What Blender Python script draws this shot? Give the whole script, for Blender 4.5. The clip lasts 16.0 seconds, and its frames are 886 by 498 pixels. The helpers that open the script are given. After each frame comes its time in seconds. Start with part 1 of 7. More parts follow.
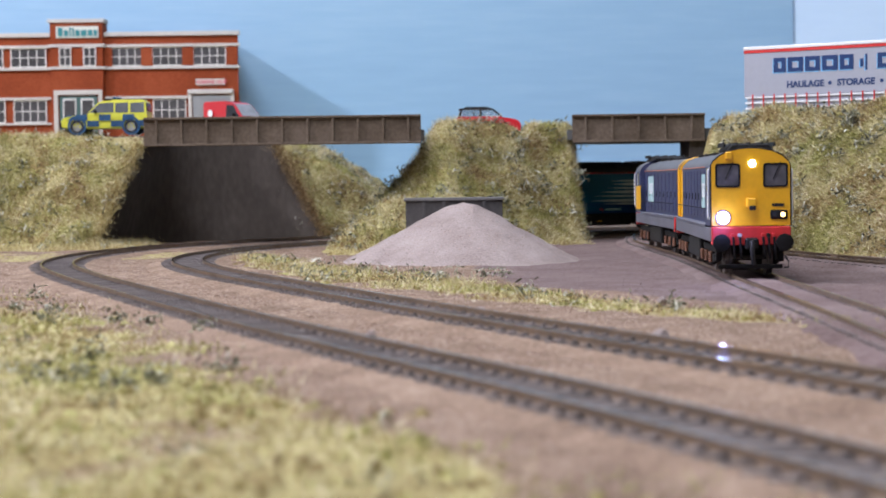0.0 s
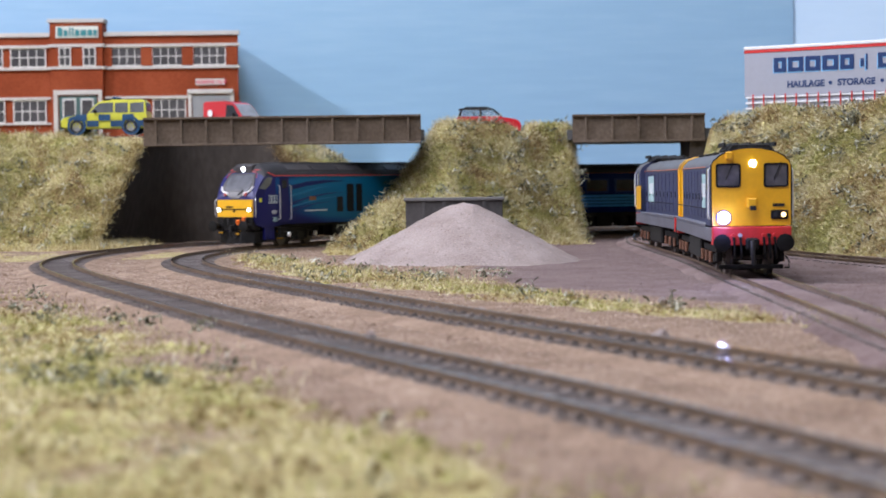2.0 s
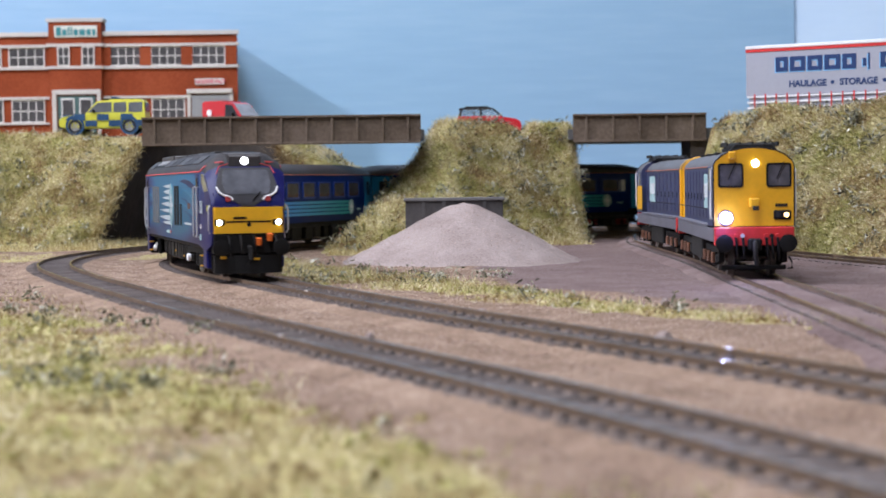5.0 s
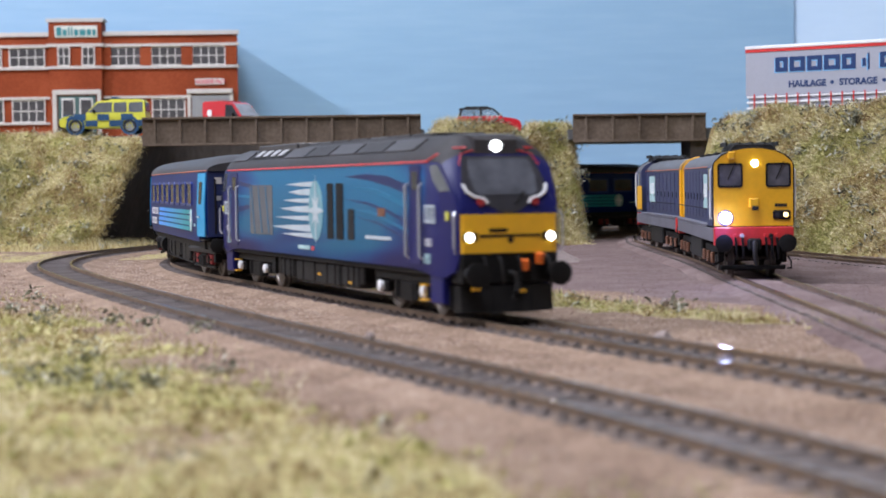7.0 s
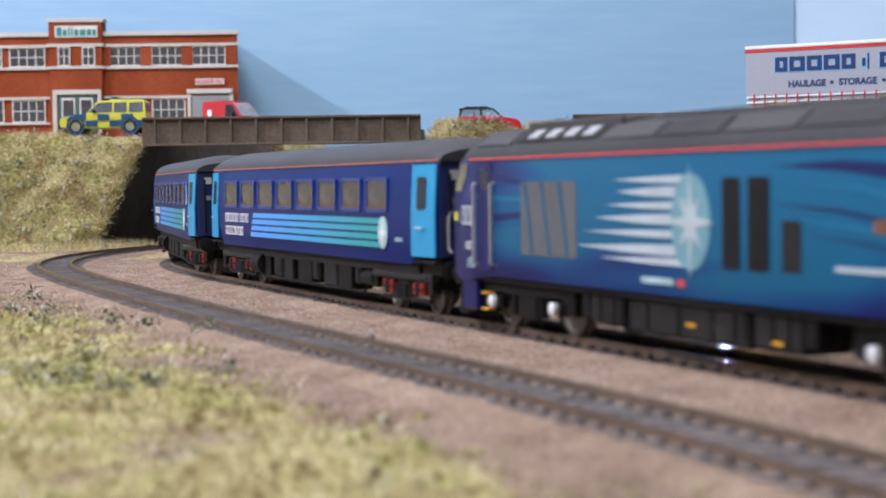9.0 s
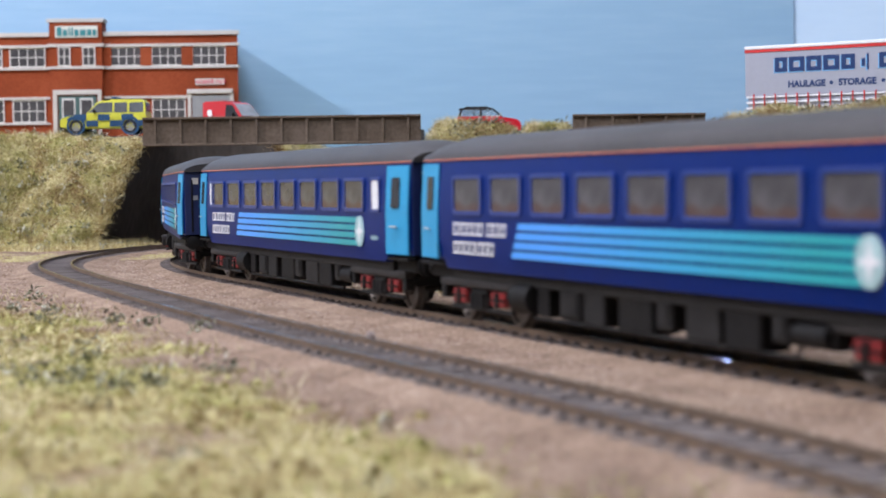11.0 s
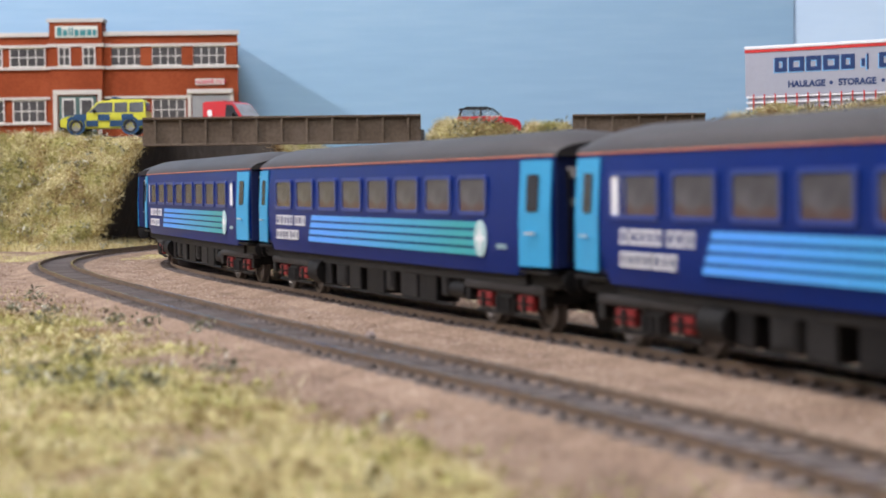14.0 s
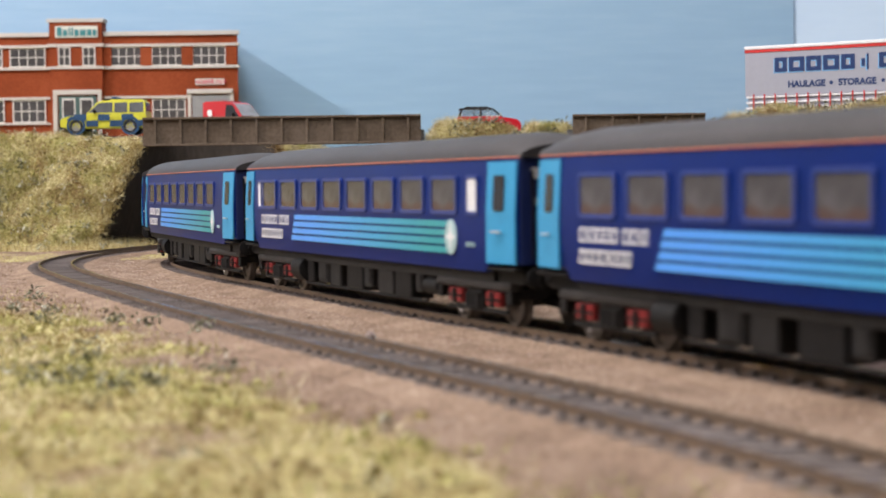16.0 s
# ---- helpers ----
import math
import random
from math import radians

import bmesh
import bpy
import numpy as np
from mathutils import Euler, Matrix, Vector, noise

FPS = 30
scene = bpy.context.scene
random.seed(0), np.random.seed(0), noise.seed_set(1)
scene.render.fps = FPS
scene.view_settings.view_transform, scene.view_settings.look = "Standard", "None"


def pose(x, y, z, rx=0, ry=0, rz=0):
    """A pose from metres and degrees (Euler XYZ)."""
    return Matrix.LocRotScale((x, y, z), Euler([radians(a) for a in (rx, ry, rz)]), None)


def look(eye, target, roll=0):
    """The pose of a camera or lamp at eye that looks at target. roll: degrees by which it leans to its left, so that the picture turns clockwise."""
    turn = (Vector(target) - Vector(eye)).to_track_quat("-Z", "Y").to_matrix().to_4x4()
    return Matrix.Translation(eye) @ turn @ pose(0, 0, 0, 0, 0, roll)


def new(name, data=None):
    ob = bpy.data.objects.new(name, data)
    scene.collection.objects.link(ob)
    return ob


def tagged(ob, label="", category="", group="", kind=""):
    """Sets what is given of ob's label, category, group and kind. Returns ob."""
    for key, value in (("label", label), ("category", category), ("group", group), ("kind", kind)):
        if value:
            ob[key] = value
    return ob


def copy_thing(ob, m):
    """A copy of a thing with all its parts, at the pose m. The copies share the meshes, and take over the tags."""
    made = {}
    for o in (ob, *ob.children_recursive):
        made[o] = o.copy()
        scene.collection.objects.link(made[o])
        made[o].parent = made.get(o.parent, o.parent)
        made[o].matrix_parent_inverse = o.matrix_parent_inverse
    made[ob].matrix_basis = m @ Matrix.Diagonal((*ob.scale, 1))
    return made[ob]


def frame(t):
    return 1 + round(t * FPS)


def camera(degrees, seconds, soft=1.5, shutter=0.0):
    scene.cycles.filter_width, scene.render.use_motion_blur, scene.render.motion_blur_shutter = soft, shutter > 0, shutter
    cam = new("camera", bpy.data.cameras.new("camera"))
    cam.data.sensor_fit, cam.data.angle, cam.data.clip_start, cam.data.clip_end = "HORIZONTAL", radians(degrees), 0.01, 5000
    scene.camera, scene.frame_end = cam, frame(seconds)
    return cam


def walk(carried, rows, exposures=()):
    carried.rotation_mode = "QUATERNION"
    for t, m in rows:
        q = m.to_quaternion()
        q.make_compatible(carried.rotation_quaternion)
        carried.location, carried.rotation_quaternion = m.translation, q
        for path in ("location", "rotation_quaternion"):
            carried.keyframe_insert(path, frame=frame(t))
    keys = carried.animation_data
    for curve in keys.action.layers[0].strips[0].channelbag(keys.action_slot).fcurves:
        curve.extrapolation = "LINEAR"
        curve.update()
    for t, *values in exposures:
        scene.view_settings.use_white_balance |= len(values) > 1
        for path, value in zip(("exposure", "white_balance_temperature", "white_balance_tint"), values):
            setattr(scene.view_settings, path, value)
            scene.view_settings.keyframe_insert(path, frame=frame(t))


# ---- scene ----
import itertools

MM = 0.001

# ---- camera: still and low over a model railway; small moves imitate focus breathing ----
cam = camera(28.23, 16.0, soft=1.6, shutter=0.5)
CAM_TILT, CAM_ROLL = 2.135, -0.73


def eye_at(ahead):
    ex, ey, ez = 0.0, ahead * MM, 39.03 * MM
    return look((ex, ey, ez), (ex, ey + 1.0, ez - math.tan(radians(CAM_TILT))), CAM_ROLL)


walk(cam, [(0.0, eye_at(-3.6)), (1.6, eye_at(-3.4)), (2.6, eye_at(0.8)), (3.6, eye_at(3.8)), (4.2, eye_at(3.8)),
           (6.5, eye_at(2.6)), (9.0, eye_at(1.6)), (11.5, eye_at(0.2)), (16.0, eye_at(0.0))],
     [(0.0, 0.0, 6500, 10), (12.2, 0.0, 6500, 10), (13.0, 0.0, 6850, 10), (14.0, 0.0, 7080, 10), (15.0, 0.0, 7430, 10), (16.0, 0.0, 7620, 10)])
cam.data.dof.use_dof = True
cam.data.dof.focus_distance = 0.86
cam.data.dof.aperture_fstop = 29.0

# ---- world and lamps: an indoor layout under an unseen key lamp and added fills ----
world = bpy.data.worlds.new("world")
world.use_nodes = True
world.node_tree.nodes["Background"].inputs[0].default_value = (0.75, 0.85, 1.0, 1)
world.node_tree.nodes["Background"].inputs[1].default_value = 0.025
scene.world = world
scene.view_settings.exposure = 0.0


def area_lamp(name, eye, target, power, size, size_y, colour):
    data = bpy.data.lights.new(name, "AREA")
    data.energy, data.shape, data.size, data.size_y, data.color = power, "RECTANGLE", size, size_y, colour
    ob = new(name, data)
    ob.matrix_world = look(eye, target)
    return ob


# unseen compact lamp, placed by the factory's shadow on the sky board
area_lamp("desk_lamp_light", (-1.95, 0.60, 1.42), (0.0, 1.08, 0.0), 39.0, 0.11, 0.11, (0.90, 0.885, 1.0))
# two unseen overhead fills, added to brighten the layout
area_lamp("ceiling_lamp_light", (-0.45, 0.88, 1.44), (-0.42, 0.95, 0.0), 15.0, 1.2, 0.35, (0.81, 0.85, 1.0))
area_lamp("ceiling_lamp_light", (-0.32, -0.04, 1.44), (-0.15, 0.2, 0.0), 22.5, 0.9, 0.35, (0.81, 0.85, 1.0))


# ---- materials ----
def mat(name, col, rough=0.5, metal=0.0, var=0.12, scale=40.0, fine=700.0, bump=0.1, col2=None, spec=0.5, coat=0.0, island=0.0, stretch=(1, 1, 1), per_object=0.0):
    m = bpy.data.materials.new(name)
    m.use_nodes = True
    nt = m.node_tree
    nd, lk = nt.nodes, nt.links
    b = nd["Principled BSDF"]
    b.inputs["Roughness"].default_value, b.inputs["Metallic"].default_value = rough, metal
    b.inputs["Specular IOR Level"].default_value, b.inputs["Coat Weight"].default_value = spec, coat
    b.inputs["Coat Roughness"].default_value = 0.15
    tc = nd.new("ShaderNodeTexCoord")
    mp = nd.new("ShaderNodeMapping")
    mp.inputs["Scale"].default_value = stretch
    lk.new(tc.outputs["Object"], mp.inputs["Vector"])
    n1, n2 = nd.new("ShaderNodeTexNoise"), nd.new("ShaderNodeTexNoise")
    n1.inputs["Scale"].default_value, n1.inputs["Detail"].default_value = scale, 5
    n2.inputs["Scale"].default_value, n2.inputs["Detail"].default_value = fine, 3
    for n in (n1, n2):
        lk.new(mp.outputs[0], n.inputs["Vector"])
    mixf = nd.new("ShaderNodeMix")
    mixf.inputs[0].default_value = 0.4
    lk.new(n1.outputs["Fac"], mixf.inputs[2])
    lk.new(n2.outputs["Fac"], mixf.inputs[3])
    fac = mixf.outputs[0]
    for weight, node, sock in ((island, "ShaderNodeNewGeometry", "Random Per Island"), (per_object, "ShaderNodeObjectInfo", "Random")):
        if weight:
            g = nd.new(node)
            mi = nd.new("ShaderNodeMix")
            mi.inputs[0].default_value = weight
            lk.new(fac, mi.inputs[2])
            lk.new(g.outputs[sock], mi.inputs[3])
            fac = mi.outputs[0]
    ramp = nd.new("ShaderNodeValToRGB")
    lo, hi = (col, col2) if col2 else ([c * (1 - var) for c in col], [c * (1 + var) for c in col])
    e = ramp.color_ramp.elements
    w = 0.16 * (1 + 2.2 * max(island, per_object))
    e[0].position, e[0].color = 0.5 - w, (*lo[:3], 1)
    e[1].position, e[1].color = 0.5 + w, (*hi[:3], 1)
    lk.new(fac, ramp.inputs[0])
    lk.new(ramp.outputs[0], b.inputs["Base Color"])
    if bump:
        bp = nd.new("ShaderNodeBump")
        bp.inputs["Strength"].default_value, bp.inputs["Distance"].default_value = bump, 0.0006
        lk.new(n2.outputs["Fac"], bp.inputs["Height"])
        lk.new(bp.outputs[0], b.inputs["Normal"])
    return m


def stops_mat(name, stops, scale, fine, rough=0.9, bump=0.5, island=0.0, dist=0.001, stretch=(1, 1, 1), mixfine=0.4):
    """A rough natural surface: a colour ramp over noise at two scales, and over the pieces."""
    m = mat(name, (1, 1, 1), rough, 0, 0, scale, fine, bump, None, 0.25, 0, island, stretch)
    nt = m.node_tree
    ramp = next(n for n in nt.nodes if n.type == "VALTORGB")
    e = ramp.color_ramp.elements
    while len(e) > 2:
        e.remove(e[-1])
    e[0].position, e[0].color = stops[0][0], (*stops[0][1], 1)
    e[1].position, e[1].color = stops[-1][0], (*stops[-1][1], 1)
    for pos, c in stops[1:-1]:
        x = e.new(pos)
        x.color = (*c, 1)
    next(n for n in nt.nodes if n.type == "MIX").inputs[0].default_value = mixfine
    for n in nt.nodes:
        if n.type == "BUMP":
            n.inputs["Distance"].default_value = dist
    return m


def glow(name, col, strength):
    m = bpy.data.materials.new(name)
    m.use_nodes = True
    b = m.node_tree.nodes["Principled BSDF"]
    b.inputs["Base Color"].default_value = (0.8, 0.8, 0.8, 1)
    b.inputs["Emission Color"].default_value, b.inputs["Emission Strength"].default_value = (*col, 1), strength
    return m


EARTH = [(0.32, (0.085, 0.052, 0.035)), (0.45, (0.19, 0.126, 0.088)), (0.54, (0.272, 0.190, 0.137)), (0.68, (0.46, 0.355, 0.275))]
TURF = [(0.34, (0.12, 0.075, 0.035)), (0.43, (0.26, 0.19, 0.08)), (0.5, (0.36, 0.315, 0.13)), (0.57, (0.47, 0.42, 0.20)), (0.66, (0.60, 0.53, 0.34))]
YARD = [(0.34, (0.085, 0.054, 0.049)), (0.45, (0.15, 0.104, 0.098)), (0.56, (0.195, 0.143, 0.137)), (0.68, (0.28, 0.222, 0.21))]
M_GROUND = stops_mat("ballasted earth", EARTH, 60, 1300, 0.95, 0.8, 0, 0.0008, mixfine=0.72)
M_YARD = stops_mat("yard stone dust", YARD, 16, 500, 0.95, 0.5, 0, 0.0008)


def ground_mix():
    """Earth, with turf and yard dust worked in where the sheet's two masks say so."""
    m = stops_mat("earth with turf and dust", EARTH, 60, 1150, 0.95, 0.9, 0, 0.0010, mixfine=0.72)
    nd, lk = m.node_tree.nodes, m.node_tree.links
    b = nd["Principled BSDF"]
    ramp = next(n for n in nd if n.type == "VALTORGB")
    fac = ramp.inputs[0].links[0].from_socket
    colour = ramp.outputs[0]
    tc = next(n for n in nd if n.type == "TEX_COORD")
    brk = nd.new("ShaderNodeTexNoise")
    brk.inputs["Scale"].default_value, brk.inputs["Detail"].default_value = 75, 6
    lk.new(tc.outputs["Object"], brk.inputs["Vector"])
    for key, stops in (("turf", TURF), ("yard", YARD)):
        r = nd.new("ShaderNodeValToRGB")
        e = r.color_ramp.elements
        e[0].position, e[0].color = stops[0][0], (*stops[0][1], 1)
        e[1].position, e[1].color = stops[-1][0], (*stops[-1][1], 1)
        for pos, c in stops[1:-1]:
            e.new(pos).color = (*c, 1)
        lk.new(fac, r.inputs[0])
        a = nd.new("ShaderNodeAttribute")
        a.attribute_name = key
        add = nd.new("ShaderNodeMath")
        lk.new(a.outputs["Fac"], add.inputs[0])
        lk.new(brk.outputs["Fac"], add.inputs[1])
        mr = nd.new("ShaderNodeMapRange")
        mr.inputs[1].default_value, mr.inputs[2].default_value = 0.86, 1.14
        lk.new(add.outputs[0], mr.inputs[0])
        mx = nd.new("ShaderNodeMix")
        mx.data_type = "RGBA"
        lk.new(mr.outputs[0], mx.inputs[0])
        lk.new(colour, mx.inputs[6])
        lk.new(r.outputs[0], mx.inputs[7])
        colour = mx.outputs[2]
    lk.new(colour, b.inputs["Base Color"])
    return m


M_GROUNDMIX = ground_mix()
M_GRAVEL = stops_mat("gravel grains", [(0.2, (0.19, 0.12, 0.085)), (0.5, (0.33, 0.23, 0.18)), (0.8, (0.52, 0.42, 0.36))], 60, 900, 0.95, 0.0, 0.75)
M_HEAP = stops_mat("stone chippings", [(0.3, (0.21, 0.165, 0.155)), (0.5, (0.31, 0.255, 0.24)), (0.7, (0.40, 0.34, 0.325))], 45, 900, 0.95, 0.7, 0, 0.001, mixfine=0.45)
M_TURF = stops_mat("turf", TURF, 40, 420, 0.95, 0.8, 0, 0.003)
M_GRASS = stops_mat("grass fibres", [(0.30, (0.15, 0.095, 0.045)), (0.39, (0.36, 0.26, 0.12)), (0.46, (0.41, 0.385, 0.14)), (0.53, (0.61, 0.53, 0.27)), (0.61, (0.70, 0.62, 0.40)), (0.74, (0.86, 0.82, 0.66))], 48, 170, 0.9, 0, 0.4)
M_STRAW = stops_mat("straw fibres", [(0.28, (0.20, 0.125, 0.05)), (0.42, (0.42, 0.32, 0.13)), (0.55, (0.60, 0.52, 0.24)), (0.70, (0.80, 0.73, 0.48))], 45, 200, 0.9, 0, 0.5)
M_SCRUB = stops_mat("scrub twigs", [(0.25, (0.06, 0.055, 0.04)), (0.45, (0.19, 0.19, 0.13)), (0.6, (0.34, 0.34, 0.26)), (0.8, (0.62, 0.61, 0.52))], 60, 300, 0.85, 0, 0.6)
M_SKY = stops_mat("painted sky board", [(0.28, (0.268, 0.455, 0.665)), (0.5, (0.308, 0.51, 0.715)), (0.62, (0.35, 0.55, 0.745)), (0.80, (0.45, 0.635, 0.81))], 2.0, 70, 0.55, 0.12, 0, 0.0008, (0.22, 1, 2.2), 0.30)
M_SKY_PALE = stops_mat("pale painted sky board", [(0.3, (0.49, 0.67, 0.87)), (0.7, (0.57, 0.74, 0.92))], 3.0, 90, 0.6, 0.1, 0, 0.001, (0.35, 1, 1.8), 0.25)
M_RAIL = mat("painted rail sides", (0.165, 0.112, 0.074), 0.6, 0.1, 0.3, 60, 700, 0.15)
M_RAILTOP = mat("worn rail heads", (0.30, 0.25, 0.20), 0.11, 0.8, 0.15, 60, 700, 0.02)
M_SLEEPER = mat("sleepers", (0.155, 0.132, 0.126), 0.85, 0, 0.3, 80, 900, 0.4, per_object=0.5)
M_TRACKBED = stops_mat("dusty track bed", [(0.34, (0.085, 0.068, 0.06)), (0.5, (0.145, 0.118, 0.108)), (0.66, (0.26, 0.215, 0.195))], 90, 700, 0.95, 0.6)
M_GIRDER = stops_mat("weathered bridge girder", [(0.3, (0.065, 0.045, 0.032)), (0.5, (0.12, 0.09, 0.066)), (0.7, (0.18, 0.14, 0.11))], 35, 400, 0.8, 0.3, 0, 0.0005)
M_WALL = stops_mat("dark abutment card", [(0.30, (0.046, 0.037, 0.031)), (0.5, (0.068, 0.056, 0.048)), (0.70, (0.098, 0.083, 0.072))], 22, 240, 0.85, 0.45, 0, 0.0015, (1, 1, 0.5))
M_ROAD = mat("grey road", (0.10, 0.10, 0.10), 0.9, 0, 0.2, 30, 600, 0.3)
M_BUNKER = mat("dark timber bunker", (0.07, 0.065, 0.065), 0.8, 0, 0.3, 50, 500, 0.3)
M_CAP = mat("grey capping", (0.16, 0.155, 0.155), 0.8, 0, 0.2, 50, 500, 0.3)
M_ROOMWALL = mat("room paint", (0.72, 0.72, 0.70), 0.9, 0, 0.04, 2, 40, 0.05)
M_CARPET = mat("room carpet", (0.16, 0.15, 0.15), 0.95, 0, 0.2, 6, 300, 0.3)
M_TIMBER = mat("baseboard timber", (0.34, 0.24, 0.14), 0.7, 0, 0.2, 8, 120, 0.2, stretch=(1, 8, 8))
M_BRICK = stops_mat("orange red brick paper", [(0.3, (0.19, 0.036, 0.011)), (0.5, (0.25, 0.049, 0.016)), (0.7, (0.32, 0.072, 0.027))], 20, 500, 0.85, 0.1)
M_STONE = mat("white stone bands", (0.54, 0.51, 0.49), 0.8, 0, 0.08, 30, 400, 0.1)
M_WFRAME = mat("white window frames", (0.72, 0.70, 0.68), 0.6, 0, 0.05, 40, 400, 0)
M_PANE = mat("dim window panes", (0.075, 0.072, 0.078), 0.12, 0, 0.25, 30, 200, 0)
M_TEALDOOR = mat("teal door", (0.06, 0.12, 0.12), 0.5, 0, 0.1, 30, 200, 0)
M_SHUTTER = mat("grey roller shutter", (0.30, 0.31, 0.33), 0.6, 0, 0.1, 30, 200, 0)
M_SIGNTEAL = mat("teal sign letters", (0.04, 0.23, 0.26), 0.5, 0, 0.05, 30, 200, 0)
M_SIGNWHITE = mat("pale sign board", (0.62, 0.64, 0.60), 0.5, 0, 0.05, 30, 200, 0)
M_SIGNRED = mat("red sign letters", (0.62, 0.06, 0.12), 0.5, 0, 0.05, 30, 200, 0)
M_MESH = mat("grey mesh", (0.10, 0.105, 0.115), 0.6, 0, 0.2, 90, 900, 0.4)
M_BLACK = mat("black underframe", (0.007, 0.0066, 0.007), 0.62, 0, 0.5, 90, 700, 0.2, spec=0.2)
M_FRAME = mat("dusty frame grey", (0.015, 0.0142, 0.0145), 0.65, 0, 0.45, 90, 700, 0.25, spec=0.25)
M_RUBBER = mat("tyre rubber", (0.02, 0.02, 0.021), 0.75, 0, 0.2, 90, 700, 0.1)
M_STEEL = mat("wheel steel", (0.13, 0.115, 0.105), 0.42, 0.5, 0.2, 90, 700, 0.1)
M_SILVER = mat("silver paint", (0.52, 0.53, 0.55), 0.35, 0.5, 0.1, 90, 700, 0.0)
M_GLASS = mat("dark glazing", (0.03, 0.032, 0.038), 0.25, 0, 0.3, 30, 200, 0, spec=0.22)
M_CARGLASS = mat("grey tinted glazing", (0.12, 0.13, 0.14), 0.08, 0, 0.2, 60, 200, 0, coat=0.5)
def coach_glazing():
    """Uneven grey glazing; a darker warm band painted low down stands for the seats."""
    m = mat("grey coach glazing", (1, 1, 1), 0.2, 0, 0, 70, 260, 0, spec=0.22)
    nd, lk = m.node_tree.nodes, m.node_tree.links
    ramp = next(n for n in nd if n.type == "VALTORGB")
    fac = ramp.inputs[0].links[0].from_socket
    tc = next(n for n in nd if n.type == "TEX_COORD")
    e = ramp.color_ramp.elements
    e[0].position, e[0].color = 0.3, (0.042, 0.041, 0.047, 1)
    e[1].position, e[1].color = 0.72, (0.15, 0.145, 0.158, 1)
    e.new(0.5).color = (0.085, 0.082, 0.090, 1)
    seat = nd.new("ShaderNodeTexNoise")
    mp = nd.new("ShaderNodeMapping")
    mp.inputs["Scale"].default_value = (150, 1, 40)
    lk.new(tc.outputs["Object"], mp.inputs["Vector"])
    seat.inputs["Scale"].default_value, seat.inputs["Detail"].default_value = 1.0, 2
    lk.new(mp.outputs[0], seat.inputs["Vector"])
    sep, low = nd.new("ShaderNodeSeparateXYZ"), nd.new("ShaderNodeMapRange")
    lk.new(tc.outputs["Object"], sep.inputs[0])
    low.inputs[1].default_value, low.inputs[2].default_value, low.inputs[3].default_value, low.inputs[4].default_value = 0.0325, 0.0365, 0.75, -0.25
    lk.new(sep.outputs[2], low.inputs[0])
    add, clip = nd.new("ShaderNodeMath"), nd.new("ShaderNodeMapRange")
    lk.new(seat.outputs["Fac"], add.inputs[0])
    lk.new(low.outputs[0], add.inputs[1])
    clip.inputs[1].default_value, clip.inputs[2].default_value = 0.85, 1.25
    lk.new(add.outputs[0], clip.inputs[0])
    mx = nd.new("ShaderNodeMix")
    mx.data_type = "RGBA"
    lk.new(clip.outputs[0], mx.inputs[0])
    lk.new(ramp.outputs[0], mx.inputs[6])
    mx.inputs[7].default_value = (0.088, 0.056, 0.052, 1)
    lk.new(mx.outputs[2], nd["Principled BSDF"].inputs["Base Color"])
    return m


M_WHITE = mat("white paint", (0.78, 0.79, 0.82), 0.4, 0, 0.05, 60, 500, 0)
M_COACHGLASS = coach_glazing()
M_NAVY = mat("deep blue coach paint", (0.0008, 0.0175, 0.142), 0.32, 0, 0.10, 25, 500, 0.02, spec=0.10)
M_NAVYTRIM = mat("blue window surrounds", (0.018, 0.046, 0.23), 0.3, 0, 0.1, 25, 500, 0.0, spec=0.3)
M_NAVYEND = mat("dark blue coach ends", (0.008, 0.018, 0.085), 0.4, 0, 0.15, 25, 500, 0.02)
M_CYAN = mat("light blue doors", (0.022, 0.31, 0.58), 0.4, 0, 0.06, 25, 500, 0.02, spec=0.35)
def bar_paint():
    """Light blue at the lettered end, fading into teal towards the emblem."""
    m = mat("light blue to teal bars", (1, 1, 1), 0.35, 0, 0.0, 25, 500, 0)
    nd, lk = m.node_tree.nodes, m.node_tree.links
    ramp = next(n for n in nd if n.type == "VALTORGB")
    tc = next(n for n in nd if n.type == "TEX_COORD")
    sep, mr = nd.new("ShaderNodeSeparateXYZ"), nd.new("ShaderNodeMapRange")
    side = nd.new("ShaderNodeMath")
    side.operation = "SIGN"
    mul = nd.new("ShaderNodeMath")
    mul.operation = "MULTIPLY"
    lk.new(tc.outputs["Object"], sep.inputs[0])
    lk.new(sep.outputs[1], side.inputs[0])
    lk.new(side.outputs[0], mul.inputs[0])
    lk.new(sep.outputs[0], mul.inputs[1])
    mr.inputs[1].default_value, mr.inputs[2].default_value = 0.060, -0.085
    lk.new(mul.outputs[0], mr.inputs[0])
    lk.new(mr.outputs[0], ramp.inputs[0])
    e = ramp.color_ramp.elements
    e[0].position, e[0].color = 0.12, (0.06, 0.33, 0.88, 1)
    e[1].position, e[1].color = 0.92, (0.012, 0.33, 0.38, 1)
    e.new(0.55).color = (0.03, 0.34, 0.62, 1)
    return m


